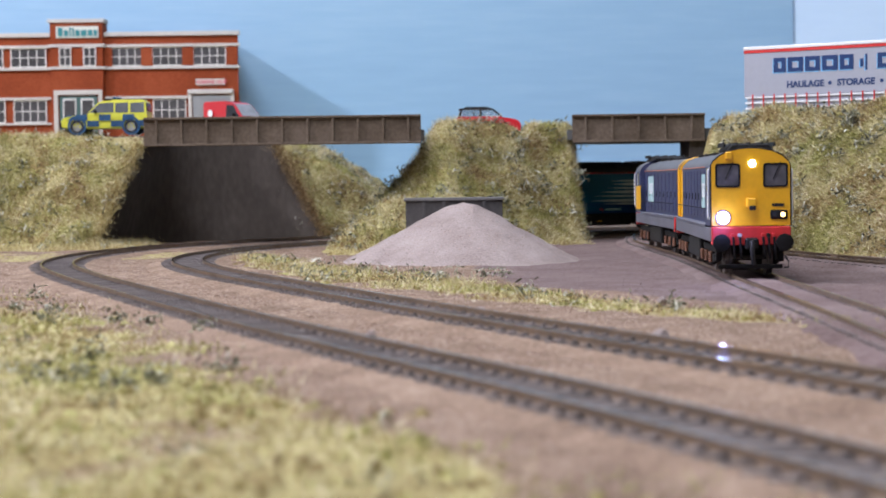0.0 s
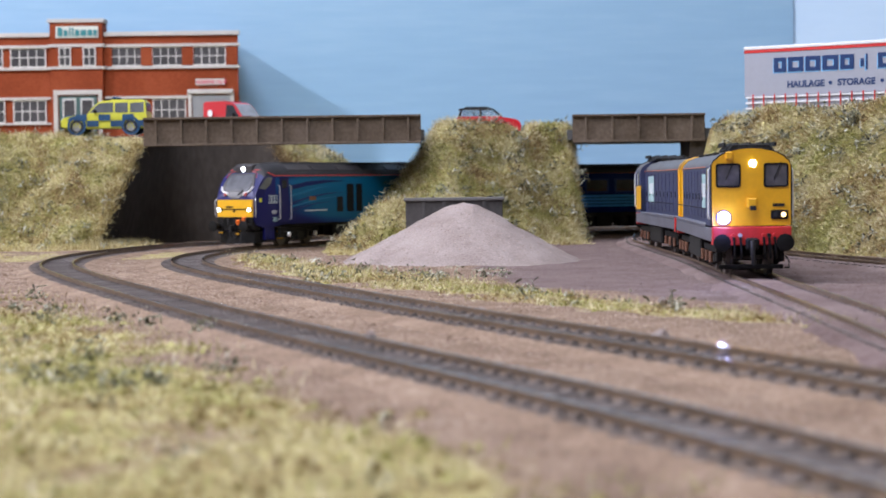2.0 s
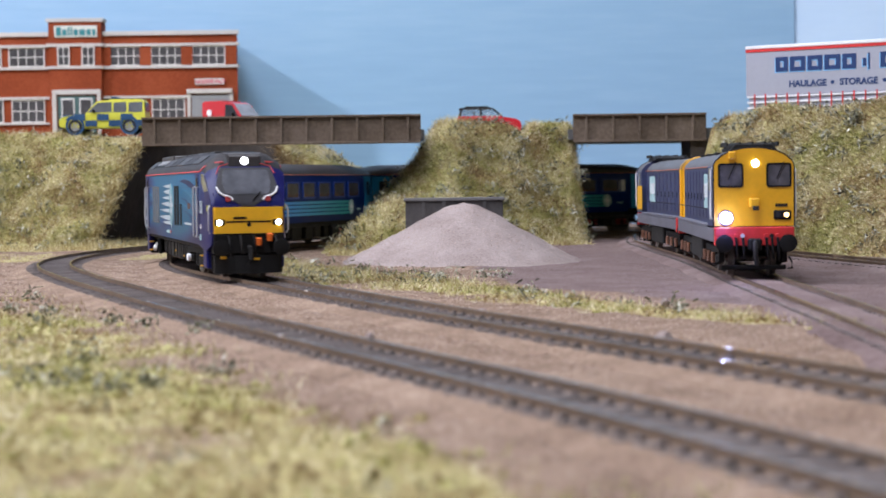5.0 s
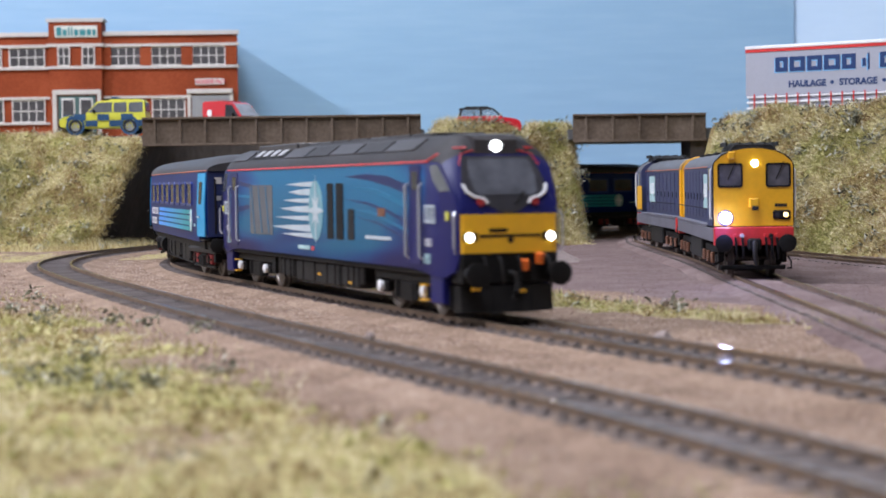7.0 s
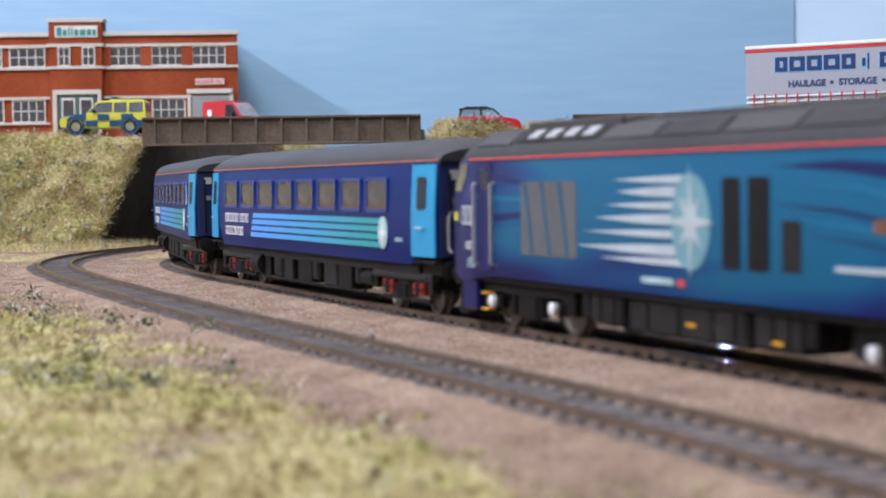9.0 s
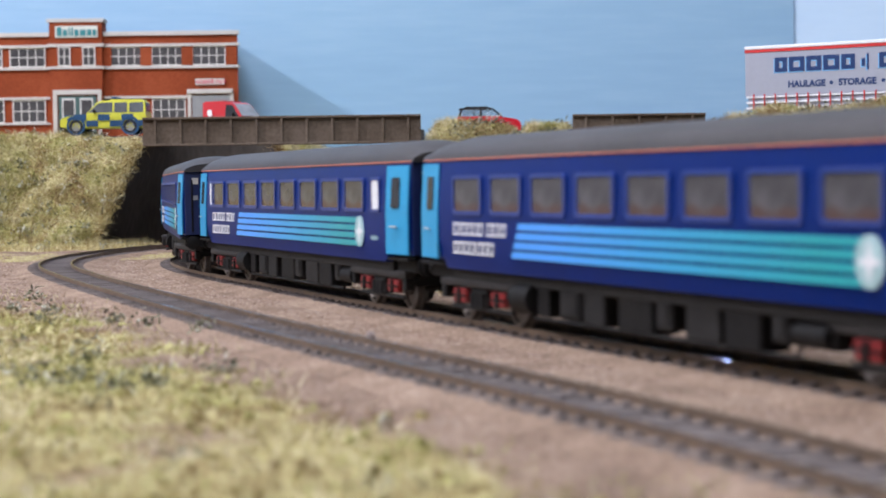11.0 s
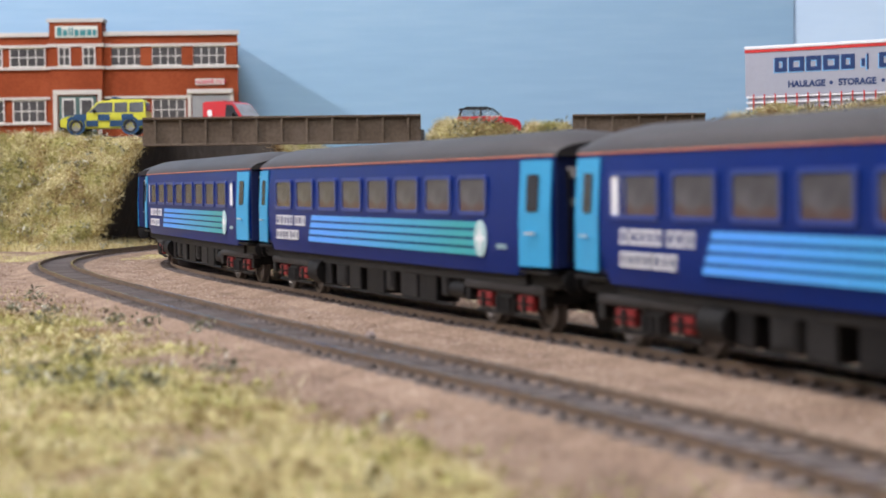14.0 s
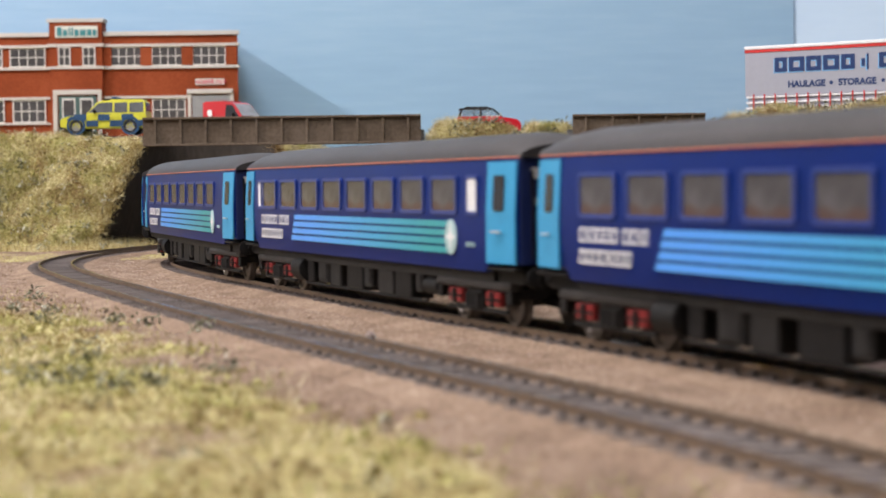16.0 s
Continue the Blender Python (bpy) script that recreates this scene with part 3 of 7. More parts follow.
def track(f, s0, s1, label, pitch=7.4, sunk=False):
    global sleeper_mesh
    root = thing("railway_track", at(0, 0, 0), label, "railway track", "railway tracks")
    n = int((s1 - s0) / 6) + 1
    up = 0.9 if sunk else 0.22
    for side in (-1, 1):
        bm = bm_new()
        secs = []
        for k in range(n + 1):
            x, y, th = f(s0 + (s1 - s0) * k / n)
            nxv, nyv = -math.sin(th), math.cos(th)
            secs.append([(x + nxv * (8.25 * side + a), y + nyv * (8.25 * side + a), z) for a, z in rail_section()])
        loft(bm, secs)
        bmesh.ops.recalc_face_normals(bm, faces=bm.faces)
        for fc in bm.faces:
            if fc.normal.z > 0.7 and min(v.co.z for v in fc.verts) > -0.3:
                fc.material_index = 1
        part("rail", bm, [M_RAIL, M_RAILTOP], root, "brown painted rail with a worn bright head")
    # low dusty bed between the rails
    bm = bm_new()
    secs = []
    for k in range(n + 1):
        x, y, th = f(s0 + (s1 - s0) * k / n)
        nxv, nyv = -math.sin(th), math.cos(th)
        secs.append([(x + nxv * a, y + nyv * a, z + bumpy(x + a, y, 9, 0.3, 7) + bumpy(x + a, y, 2.5, 0.12, 2)) for a, z in ((-9.3, -3.2), (-8.8, -2.6 + up), (-5.6, -2.55 + up), (-3.6, -2.45 + up), (0, -2.35 + up), (3.6, -2.45 + up), (5.6, -2.55 + up), (8.8, -2.6 + up), (9.3, -3.2))])
    loft(bm, secs, closed=False, caps=False)
    bmesh.ops.recalc_face_normals(bm, faces=bm.faces)
    part("track_bed", bm, M_YARD if sunk else M_TRACKBED, root, "stone dust between the rails" if sunk else "dark dusty ballast between the sleepers")
    for side in (-1, 1):
        bm = bm_new()
        secs = []
        for k in range(n + 1):
            x, y, th = f(s0 + (s1 - s0) * k / n)
            nxv, nyv = -math.sin(th) * side, math.cos(th) * side
            secs.append([(x + nxv * a, y + nyv * a, z + bumpy(x + a, y, 4, 0.4, 7)) for a, z in (((8.8, -1.3), (11, -1.6), (15, -2.4), (19, -3.4), (23, -4.8)) if sunk else ((8.8, -2.6), (10, -2.4), (11.6, -2.15), (13.6, -2.0), (16, -2.2), (20, -3.0), (26, -4.7)))])
        loft(bm, secs, closed=False, caps=False)
        bmesh.ops.recalc_face_normals(bm, faces=bm.faces)
        part("ballast_shoulder", bm, M_YARD if sunk else M_GROUND, root, "stone dust beside the rails" if sunk else "pinkish brown ballast beside the rails")
    if sleeper_mesh is None:
        b = box(bm_new(), -1.3, 1.3, -14.2, 14.2, -4.2, -1.72)
        for sd in (-1, 1):
            for q in (-1.45, 1.45):
                box(b, -0.6, 0.6, sd * 8.25 + q - 0.5, sd * 8.25 + q + 0.5, -1.72, -1.2)
        first = part("sleeper", b, M_SLEEPER, root)
        sleeper_mesh = first.data
        bpy.data.objects.remove(first)
    rng = random.Random(5)
    m = int((s1 - s0) / pitch)
    for k in range(min(m, 290)):
        x, y, th = f(s0 + (k + 0.5) * pitch)
        ob = new("sleeper", sleeper_mesh)
        ob.parent = root
        ob.matrix_basis = at(x, y, rng.uniform(-0.1, 0.05), math.degrees(th) + rng.uniform(-1, 1))
    return root


track(main_line, -420, 1420, "curved single railway track with brown sleepers on ballast")
track(outer_line, -400, 1450, "outer curved railway track with dusty dark sleepers")
siding, siding_len = poly_line([(117, 385), (120, 470), (123, 560), (127, 700), (131, 800), (134, 900), (135, 1085), (137, 1180), (150, 1300)])
track(siding, 0, siding_len, "nearly straight siding track sunk in stone dust", sunk=True)
side_line, side_len = poly_line([(176, 990), (186, 945), (200, 870), (216, 800), (240, 710), (275, 620)])
track(side_line, 0, side_len, "railway track beside the grassy bank", sunk=True)


# ---- scattered growth ----
def surface_points(ob, n, rng, keep=None):
    """n points on a mesh, by area: places and normals in millimetres."""
    me = ob.data
    me.calc_loop_triangles()
    co = np.empty(len(me.vertices) * 3)
    me.vertices.foreach_get("co", co)
    co = co.reshape(-1, 3) / MM
    tri = np.empty(len(me.loop_triangles) * 3, int)
    me.loop_triangles.foreach_get("vertices", tri)
    t = co[tri.reshape(-1, 3)]
    nrm = np.cross(t[:, 1] - t[:, 0], t[:, 2] - t[:, 0])
    ar = np.linalg.norm(nrm, axis=1)
    nrm = nrm / np.maximum(ar, 1e-9)[:, None]
    if keep is not None:
        ar = ar * keep(t.mean(1))
    k = rng.choice(len(ar), n, p=ar / ar.sum())
    a, b = rng.random(n), rng.random(n)
    sw = a + b > 1
    a[sw], b[sw] = 1 - a[sw], 1 - b[sw]
    return t[k, 0] + a[:, None] * (t[k, 1] - t[k, 0]) + b[:, None] * (t[k, 2] - t[k, 0]), nrm[k]


def blades(name, pts, nrm, length, width, material, label, rng, lean=0.9, up=0.6):
    """Many single blades as one mesh."""
    n = len(pts)
    d = nrm * (1 - up) + np.array([0, 0, up]) + rng.normal(0, lean * 0.5, (n, 3))
    d /= np.linalg.norm(d, axis=1)[:, None]
    ln = length * rng.uniform(0.5, 1.3, n)[:, None]
    side = np.cross(d, rng.normal(0, 1, (n, 3)))
    side /= np.maximum(np.linalg.norm(side, axis=1), 1e-6)[:, None]
    w = width * rng.uniform(0.6, 1.4, n)[:, None]
    v = np.stack([pts - side * w / 2 - d * 0.6, pts + side * w / 2 - d * 0.6, pts + d * ln], 1).reshape(-1, 3) * MM
    me = bpy.data.meshes.new(name)
    me.vertices.add(3 * n)
    me.vertices.foreach_set("co", v.ravel())
    me.loops.add(3 * n)
    me.loops.foreach_set("vertex_index", np.arange(3 * n))
    me.polygons.add(n)
    me.polygons.foreach_set("loop_start", np.arange(0, 3 * n, 3))
    me.update(calc_edges=True)
    me.materials.append(material)
    return tagged(new(name, me), label, "grass" if "scrub" not in name else "scrub", kind="stuff")


def scrub(name, pts, nrm, size, material, label, rng, twigs=14):
    """Wiry clumps: short bent strips about each point."""
    c = np.repeat(pts, twigs, 0) + rng.normal(0, size * 0.45, (len(pts) * twigs, 3)) * np.array([1, 1, 0.6])
    c += np.repeat(nrm, twigs, 0) * size * 0.35
    n = len(c)
    d = rng.normal(0, 1, (n, 3))
    d /= np.linalg.norm(d, axis=1)[:, None]
    s = np.cross(d, rng.normal(0, 1, (n, 3)))
    s /= np.maximum(np.linalg.norm(s, axis=1), 1e-6)[:, None]
    bend = np.cross(d, s)
    ln = size * rng.uniform(0.25, 0.7, n)[:, None]
    w = size * 0.05 * rng.uniform(0.6, 1.6, n)[:, None]
    a, b = c - d * ln / 2, c + d * ln / 2
    mid = c + bend * ln * 0.25
    v = np.stack([a - s * w, a + s * w, mid + s * w, mid - s * w, b + s * w * 0.5, b - s * w * 0.5], 1).reshape(-1, 3) * MM
    f = [q for k in range(n) for q in ((6 * k, 6 * k + 1, 6 * k + 2, 6 * k + 3), (6 * k + 3, 6 * k + 2, 6 * k + 4, 6 * k + 5))]
    me = bpy.data.meshes.new(name)
    me.from_pydata(v.tolist(), [], f)
    me.materials.append(material)
    return tagged(new(name, me), label, "scrub", kind="stuff")


def rough(x, y, seed, amp=1.0):
    return amp * (bumpy(x, y, 38, 8.5, seed) + bumpy(x, y, 16, 6.5, seed + 4) + bumpy(x, y, 7, 2.2, seed + 9))


# plateau and bank on the town side, cut off by the abutment
def bank_town(x, y):
    back = 81 * smooth01((y - 1240 - bumpy(x, y, 40, 6)) / 50)
    if x > -290:
        t = smooth01((-244 - 0.1 * max(0, y - 1285) - x) / 8) if y < 1401 else 1.0
        back *= t
        if y >= 1401 and x > -140:
            back *= 1 - 0.95 * smooth01((x + 140) / 150)
    elif y > 1401:
        back = 81
    return -5 + back + (rough(x, y, 1.5, min(1, back / 25) * (1.0 if y < 1300 or x > -120 else 0.25)) if back > 1 else 0)


bank_a = sheet("grass_bank", lerp_axis((-700, -440, 12), (-440, 60, 4)), lerp_axis((1228, 1330, 4), (1330, 1398, 8), (1404, 1760, 8)), bank_town, [M_TURF])
tagged(bank_a, "grassy bank with a level top below the brick factory", "embankment", kind="structure")


def cheek_point(u, h):
    """The grassed cheek between the bank's face and the leaning edge of the abutment; u: 0 at the wall, 1 on the bank."""
    rise = 0.5 - math.sin(math.asin(1 - 2 * h) / 3)
    a, b = Vector((-247 + 34 * h, 1239 + 15 * h, -6 + 80 * h)), Vector((-290, 1238 + 50 * rise, -5 + 81 * h))
    q = a.lerp(b, u)
    bulge = 4 * math.sin(math.pi * u) + rough(q.x + q.z, q.z * 2, 4.4, 0.55) * min(1, 4 * u)
    return (q.x, q.y - bulge, q.z + 0.3 * bulge)


bm = bm_new()
loft(bm, [[cheek_point(u, h) for u in np.linspace(0, 1, 17)] for h in np.linspace(0, 1, 27)], closed=False, caps=False)
cheek = tagged(part("grass_bank", bm, M_TURF, smooth=60), "steep grassed cheek of the bank beside the abutment", "embankment", kind="structure")


def mound_z(x, y):
    left = min(1.0, max(0.0, (x + 64 + bumpy(x, y, 25, 5)) / 62)) ** 0.9
    right = smooth01((101 - x) / 9)
    foot = 1165 + 0.55 * max(0, x - 10) + bumpy(x, y, 30, 6)
    front = smooth01((y - foot) / 75) ** 0.8
    back_y = 1262 + 0.72 * max(0, x + 10)
    back = smooth01((back_y - y) / 16)
    h = 82 * left * right * front * back
    skirt = 30 * smooth01((x + 84 - 0.62 * max(0, y - 1120)) / 46) * smooth01((y - 1078) / 60) * (1 - smooth01((y - 1185) / 45)) * (1 - smooth01((x - 5) / 30))
    h = max(h, skirt)
    h += (4.4 + 4.6 * smooth01((x - 8) / 42)) * smooth01((h - 60) / 18) * smooth01((y - 1190) / 30)
    if y > 1248:
        h = min(h, 77.0 if x < 62 else 84.0)
    return -5 + h + rough(x, y, 6.2, min(1, h / 25) * (1.0 if h < 66 else (0.2 if y < 1248 else 0.0)))


mound = sheet("grass_mound", lerp_axis((-90, 108, 3)), lerp_axis((1075, 1345, 3)), mound_z, [M_TURF])
tagged(mound, "steep grassy mound between the two bridge spans", "embankment", kind="structure")


def bank_right_z(x, y):
    foot = 1008 - 2.0 * (x - 199) if x < 260 else 886 - 0.6 * (x - 260)
    foot = min(foot, 1090) + bumpy(x, y, 40, 8)
    h = (83.5 + 4 * smooth01((x - 230) / 60)) * smooth01((y - foot) / 95) * smooth01((x - 160 - 42 * smooth01((y - 1195) / 45) - bumpy(x, y, 25, 3)) / 26)
    h *= 1 - smooth01((x - 560) / 90)
    flat = 1.0 if y < foot + 110 else 0.25
    return -5 + h + rough(x, y, 11.0, min(1, h / 25) * flat)


bank_b = sheet("grass_bank", lerp_axis((154, 330, 4), (330, 660, 12)), lerp_axis((640, 880, 10), (880, 1200, 4), (1200, 1500, 12)), bank_right_z, [M_TURF])
tagged(bank_b, "tall grassy bank beside the siding, under the trailer", "embankment", kind="structure")


# ---- bridge and abutment ----
bridge = thing("plate_girder_bridge", at(0, 0, 0), "weathered brown plate girder road bridge over the tracks", "bridge")


def girder(x0, x1, y, z0, z1, ribs):
    bm = box(bm_new(), x0, x1, y, y + 2, z0 + 1.5, z1 - 1.5)
    g = part("girder", bm, M_GIRDER, bridge, "weathered brown plate girder with ribs")
    part("flange", box(bm_new(), x0, x1, y - 2.2, y + 3, z1 - 1.6, z1, 0.25), M_GIRDER, g)
    part("flange", box(bm_new(), x0, x1, y - 2.2, y + 3, z0, z0 + 1.6, 0.25), M_GIRDER, g)
    for k in range(ribs):
        x = x0 + (k + 0.5) * (x1 - x0) / ribs
        part("rib", box(bm_new(), x - 0.8, x + 0.8, y - 1.9, y + 0.2, z0 + 1.6, z1 - 1.6, 0.15), M_GIRDER, g)


girder(-203, -14, 1200, 66.6, 86.2, 11)
girder(93, 187, 1250, 66.6, 86.6, 5)
part("deck", plate(bm_new(), [(-203, 1203.5, 69), (-12, 1203.5, 69), (-12, 1245, 69), (-60, 1262, 69), (-203, 1292, 69)], (0, 0, 7)), M_ROAD, bridge, "grey slab, roadway and shade over the track")
# carried further back than the roadway, to shade the train behind
part("deck", box(bm_new(), 90, 196, 1253.5, 1345, 69, 76), M_ROAD, bridge, "grey slab, roadway and shade over the track")
# added slab, mostly hidden by the mound, that keeps light off the track
part("deck", plate(bm_new(), [(2, 1300, 69), (90.5, 1346, 69), (200, 1346, 69), (200, 1432, 69), (100, 1432, 69), (2, 1352, 69)], (0, 0, 6)), M_ROAD, bridge, "grey slab, roadway and shade over the track")
part("pier", box(bm_new(), 176, 196, 1252, 1300, -5, 68.8, 0.5), M_WALL, bridge, "dark bridge pier")

abut = thing("bridge_abutment", at(0, 0, 0), "dark brown sloping abutment wall under the bridge", "abutment wall", kind="structure")
bm = bm_new()
rows = []
for h in np.linspace(0, 1, 9):
    p0, p1, p2 = Vector((-248 + 34 * h, 1240 + 15 * h)), Vector((-236 + 14 * h, 1392)), Vector((-92 - 40 * h + 12 * h * (1 - h), 1389 + 4 * h))
    line = [p0 * (1 - t) ** 2 + p1 * 2 * t * (1 - t) + p2 * t * t for t in np.linspace(0, 1, 25)]
    z = -5 + 76 * h
    front = [(q.x, q.y + 0.8 * bumpy(q.x, z, 22, 1.0, 3), z) for q in line]
    rows.append(front + [(q.x - 3, q.y + 5, z) for q in line[::-1]])
loft(bm, rows)
bmesh.ops.recalc_face_normals(bm, faces=bm.faces)
part("road_slab", plate(bm_new(), [(-256, 1276, 69.5), (-203.5, 1268, 69.5), (-203.5, 1335, 69.5), (-256, 1335, 69.5)], (0, 0, 6.4)), M_ROAD, abut, "grey road slab behind the girder")
part("curved_wall", bm, M_WALL, abut, "dark brown wall curving round behind the tracks", 50)


# ---- chippings heap and bunker ----
def heap_z(x, y):
    dx, dy = (x - 12) / 66, (y - 972) / 78
    r = math.hypot(dx, dy) * (1 + 0.05 * math.sin(3 * math.atan2(dy, dx) + 1))
    h = 36 * max(0, 1 - r) ** 1.05
    h = h - 3.2 * math.exp(-(r / 0.10) ** 2) + (bumpy(x, y, 9, 0.9, 2) + bumpy(x, y, 3, 0.5, 5)) * (r < 1.1)
    return -4.2 + h


heap = sheet("spoil_heap", lerp_axis((-62, 86, 1.6)), lerp_axis((885, 1060, 1.8)), heap_z, [M_HEAP])
tagged(heap, "cone heap of pale pinkish stone chippings on the ground", "spoil heap")
bunker = thing("bunker_wall", at(7, 1052, -4), "low dark timber bunker wall behind the chippings heap", "bunker")
part("wall", box(bm_new(), -29, 29, -3, 3, 0, 32.5, 0.3), M_BUNKER, bunker)
part("capping", box(bm_new(), -30, 30, -4.2, 4.2, 32.5, 34.6, 0.4), M_CAP, bunker, "grey capping strip")
for bx in (-18, -6, 6, 18):
    part("post", box(bm_new(), bx - 1, bx + 1, -4, -2.9, 0, 32.3, 0.2), M_BUNKER, bunker)


# ---- railway vehicles: x forward, y to the left, z up from the rail head ----
def wheelset(parent, x, r=7.0):
    bm = bm_new()
    for sd in (-1, 1):
        lathe(bm, (0, sd * 7.1, 0), (0, sd, 0), [(0, 0.8), (0, r + 0.8), (0.6, r + 0.8), (0.9, r), (2.6, r - 0.1), (2.6, r - 1.1), (2.1, r - 1.6), (2.1, 1.6), (3.0, 1.4), (3.0, 0.3)], 20)
    cyl(bm, (0, -7.2, 0), (0, 7.2, 0), 0.9, 8)
    return part("wheelset", bm, M_STEEL, parent, "steel wheels on an axle", 40, at(x, 0, r))


def bogie(parent, x, base, r, boxes, frame_z=(4.5, 10.5), half=11.5):
    """A bogie with side frames, springs and axle boxes; it pivots at x."""
    bm = bm_new()
    L = base / 2 + 9
    for sd in (-1, 1):
        y0, y1 = sorted((sd * half, sd * (half + 2.2)))
        box(bm, -L, L, y0, y1, frame_z[1] - 2.6, frame_z[1], 0.3)
        box(bm, -L, -L + 5, y0, y1, frame_z[0] + 1, frame_z[1] - 2.6, 0.3)
        box(bm, L - 5, L, y0, y1, frame_z[0] + 1, frame_z[1] - 2.6, 0.3)
        box(bm, -5.5, 5.5, y0, y1 + 0.6 * (sd > 0), frame_z[0] - 1.2, frame_z[1] - 2.6, 0.5)
        for q in (-8.2, 8.2):
            cyl(bm, (q, sd * (half + 1.1), frame_z[0] - 0.5), (q, sd * (half + 1.1), frame_z[1] - 2.6), 1.5, 10)
    box(bm, -4, 4, -half, half, 5, 12.5, 0.4)
    b = part("bogie", bm, M_BLACK, parent, "black bogie side frames", 0, at(x, 0, 0))
    for a in (-base / 2, base / 2):
        wheelset(b, a, r)
        for sd in (-1, 1):
            y0, y1 = sorted((sd * (half + 0.2), sd * (half + 2.45)))
            part("axle_box", box(bm_new(), a - 3.0, a + 3.0, y0, y1, r - 1.9, r + 1.5, 0.4), boxes, b)
    return b


def coach_bogie(parent, x):
    """A coach bogie: a long top beam, hung springs and red axle box carriers on both sides."""
    bm = bm_new()
    for sd in (-1, 1):
        lo, hi = sorted((sd * 11.6, sd * 14.6))
        for u in (-25.5, 22.5):
            box(bm, u, u + 3, lo, hi, 6.2, 9.8, 0.3)
        box(bm, -5.0, 5.0, *sorted((sd * 11.6, sd * 14.0)), 4.0, 9.8, 0.6)
        for u in (-3.2, 0, 3.2):
            cyl(bm, (u, sd * 14.2, 4.4), (u, sd * 14.2, 8.6), 1.1, 8)
        box(bm, -20, 20, *sorted((sd * 12.0, sd * 13.4)), 3.4, 4.4, 0.2)
    box(bm, -4, 4, -11.6, 11.6, 5, 12.5, 0.4)
    for u in (-24, 24):
        box(bm, u - 1.2, u + 1.2, -11.6, 11.6, 7.5, 10.5, 0.3)
    b = part("bogie", bm, M_FRAME, parent, "dark grey bogie side frames", 0, at(x, 0, 0))
    for sd in (-1, 1):
        beam = box(bm_new(), -25.5, 25.5, *sorted((sd * 11.6, sd * 14.9)), 9.8, 12.2, 0.45)
        box(beam, -23, 23, *sorted((sd * 14.8, sd * 15.3)), 10.9, 11.5)
        part("side_beam", beam, M_TRUCK, b, "lighter grey side beam")
    for a in (-17, 17):
        wheelset(b, a, 6.2)
        for sd in (-1, 1):
            c = 13 if a > 0 else -13
            ab = part("axle_box", box(bm_new(), c - 4.6, c + 4.6, *sorted((sd * 12.2, sd * 14.3)), 5.2, 9.4, 0.5), M_REDBOX, b, "red axle box carrier")
            d = bm_new()
            box(d, c - 1.0, c + 1.0, *sorted((sd * 14.2, sd * 14.9)), 5.0, 9.2, 0.2)
            box(d, c - 4.8, c + 4.8, *sorted((sd * 14.2, sd * 14.6)), 6.9, 7.5)
            part("strap", d, M_BLACK, ab, "black strap")
    return b


def buffer_pair(parent, x, y, z, r, sgn=1, reach=7.0):
    for sd in (-1, 1):
        bm = lathe(bm_new(), (x, sd * y, z), (sgn, 0, 0), [(0, 1.9), (reach - 2.4, 1.9), (reach - 2.4, 1.3), (reach - 1.0, 1.3), (reach - 0.9, r), (reach - 0.3, r), (reach, r * 0.6)], 18)
        part("buffer", bm, M_BLACK, parent, "black round buffer", 40)


def side_plate(name, outline, y, material, parent, label="", thick=0.18):
    """A thin flat piece on a side wall: outline of (x, z), at y, standing outwards."""
    sd = 1 if y > 0 else -1
    return part(name, plate(bm_new(), [(x, y, z) for x, z in outline], (0, sd * thick, 0)), material, parent, label)


def rect(x0, x1, z0, z1, r=0.0):
    if not r:
        return [(x0, z0), (x1, z0), (x1, z1), (x0, z1)]
    pts = []
    for cx, cz, a0 in ((x1 - r, z1 - r, 0), (x0 + r, z1 - r, 90), (x0 + r, z0 + r, 180), (x1 - r, z0 + r, 270)):
        pts += [(cx + r * math.cos(radians(a0 + k * 30)), cz + r * math.sin(radians(a0 + k * 30))) for k in range(4)]
    return pts


def ring_plate(outer, inner, y0, depth, axis="y"):
    """A flat frame between two outlines with equal numbers of points."""
    sd = 1 if y0 > 0 else -1
    bm = bm_new()
    n = len(outer)
    put = (lambda q, d: (q[0], y0 + sd * d, q[1])) if axis == "y" else (lambda q, d: (y0 + sd * d, q[0], q[1]))
    rings = [[bm.verts.new(put(q, d)) for q in o] for o, d in ((outer, 0), (outer, depth), (inner, depth), (inner, 0))]
    for a, b in zip(rings, rings[1:] + rings[:1]):
        for i in range(n):
            bm.faces.new((a[i], a[(i + 1) % n], b[(i + 1) % n], b[i]))
    bmesh.ops.recalc_face_normals(bm, faces=bm.faces)
    return bm


def letter_blocks(name, widths, x0, z0, h, y, material, parent, gap=0.8, slant=0.0):
    """A word drawn as plain open blocks, one for each letter, with no letter shapes."""
    sd = 1 if y > 0 else -1
    bm = bm_new()
    x = x0
    for w in widths:
        if w > 0:
            t = min(0.22 * w, 0.17 * h)
            bars = [(0, w, 0, t), (0, w, h - t, h), (0, t, t, h - t)] if w > t * 2.5 else [(0, w, 0, h)]
            if w > t * 2.5:
                bars.append((w - t, w, t, h - t))
            for a, b, c, d in bars:
                q = [(x + a + slant * c, z0 + c), (x + b + slant * c, z0 + c), (x + b + slant * d, z0 + d), (x + a + slant * d, z0 + d)]
                plate(bm, [(px, y, pz) for px, pz in q], (0, sd * 0.14, 0))
        x += abs(w) + gap
    return part(name, bm, material, parent, "pale block markings")


# ---- the passenger coach ----
C_BODY = 131.4


def coach_half(u):
    a = abs(u)
    return 1.0 if a < 113 else 1.0 - 0.085 * ((a - 113) / (C_BODY - 113)) ** 1.3


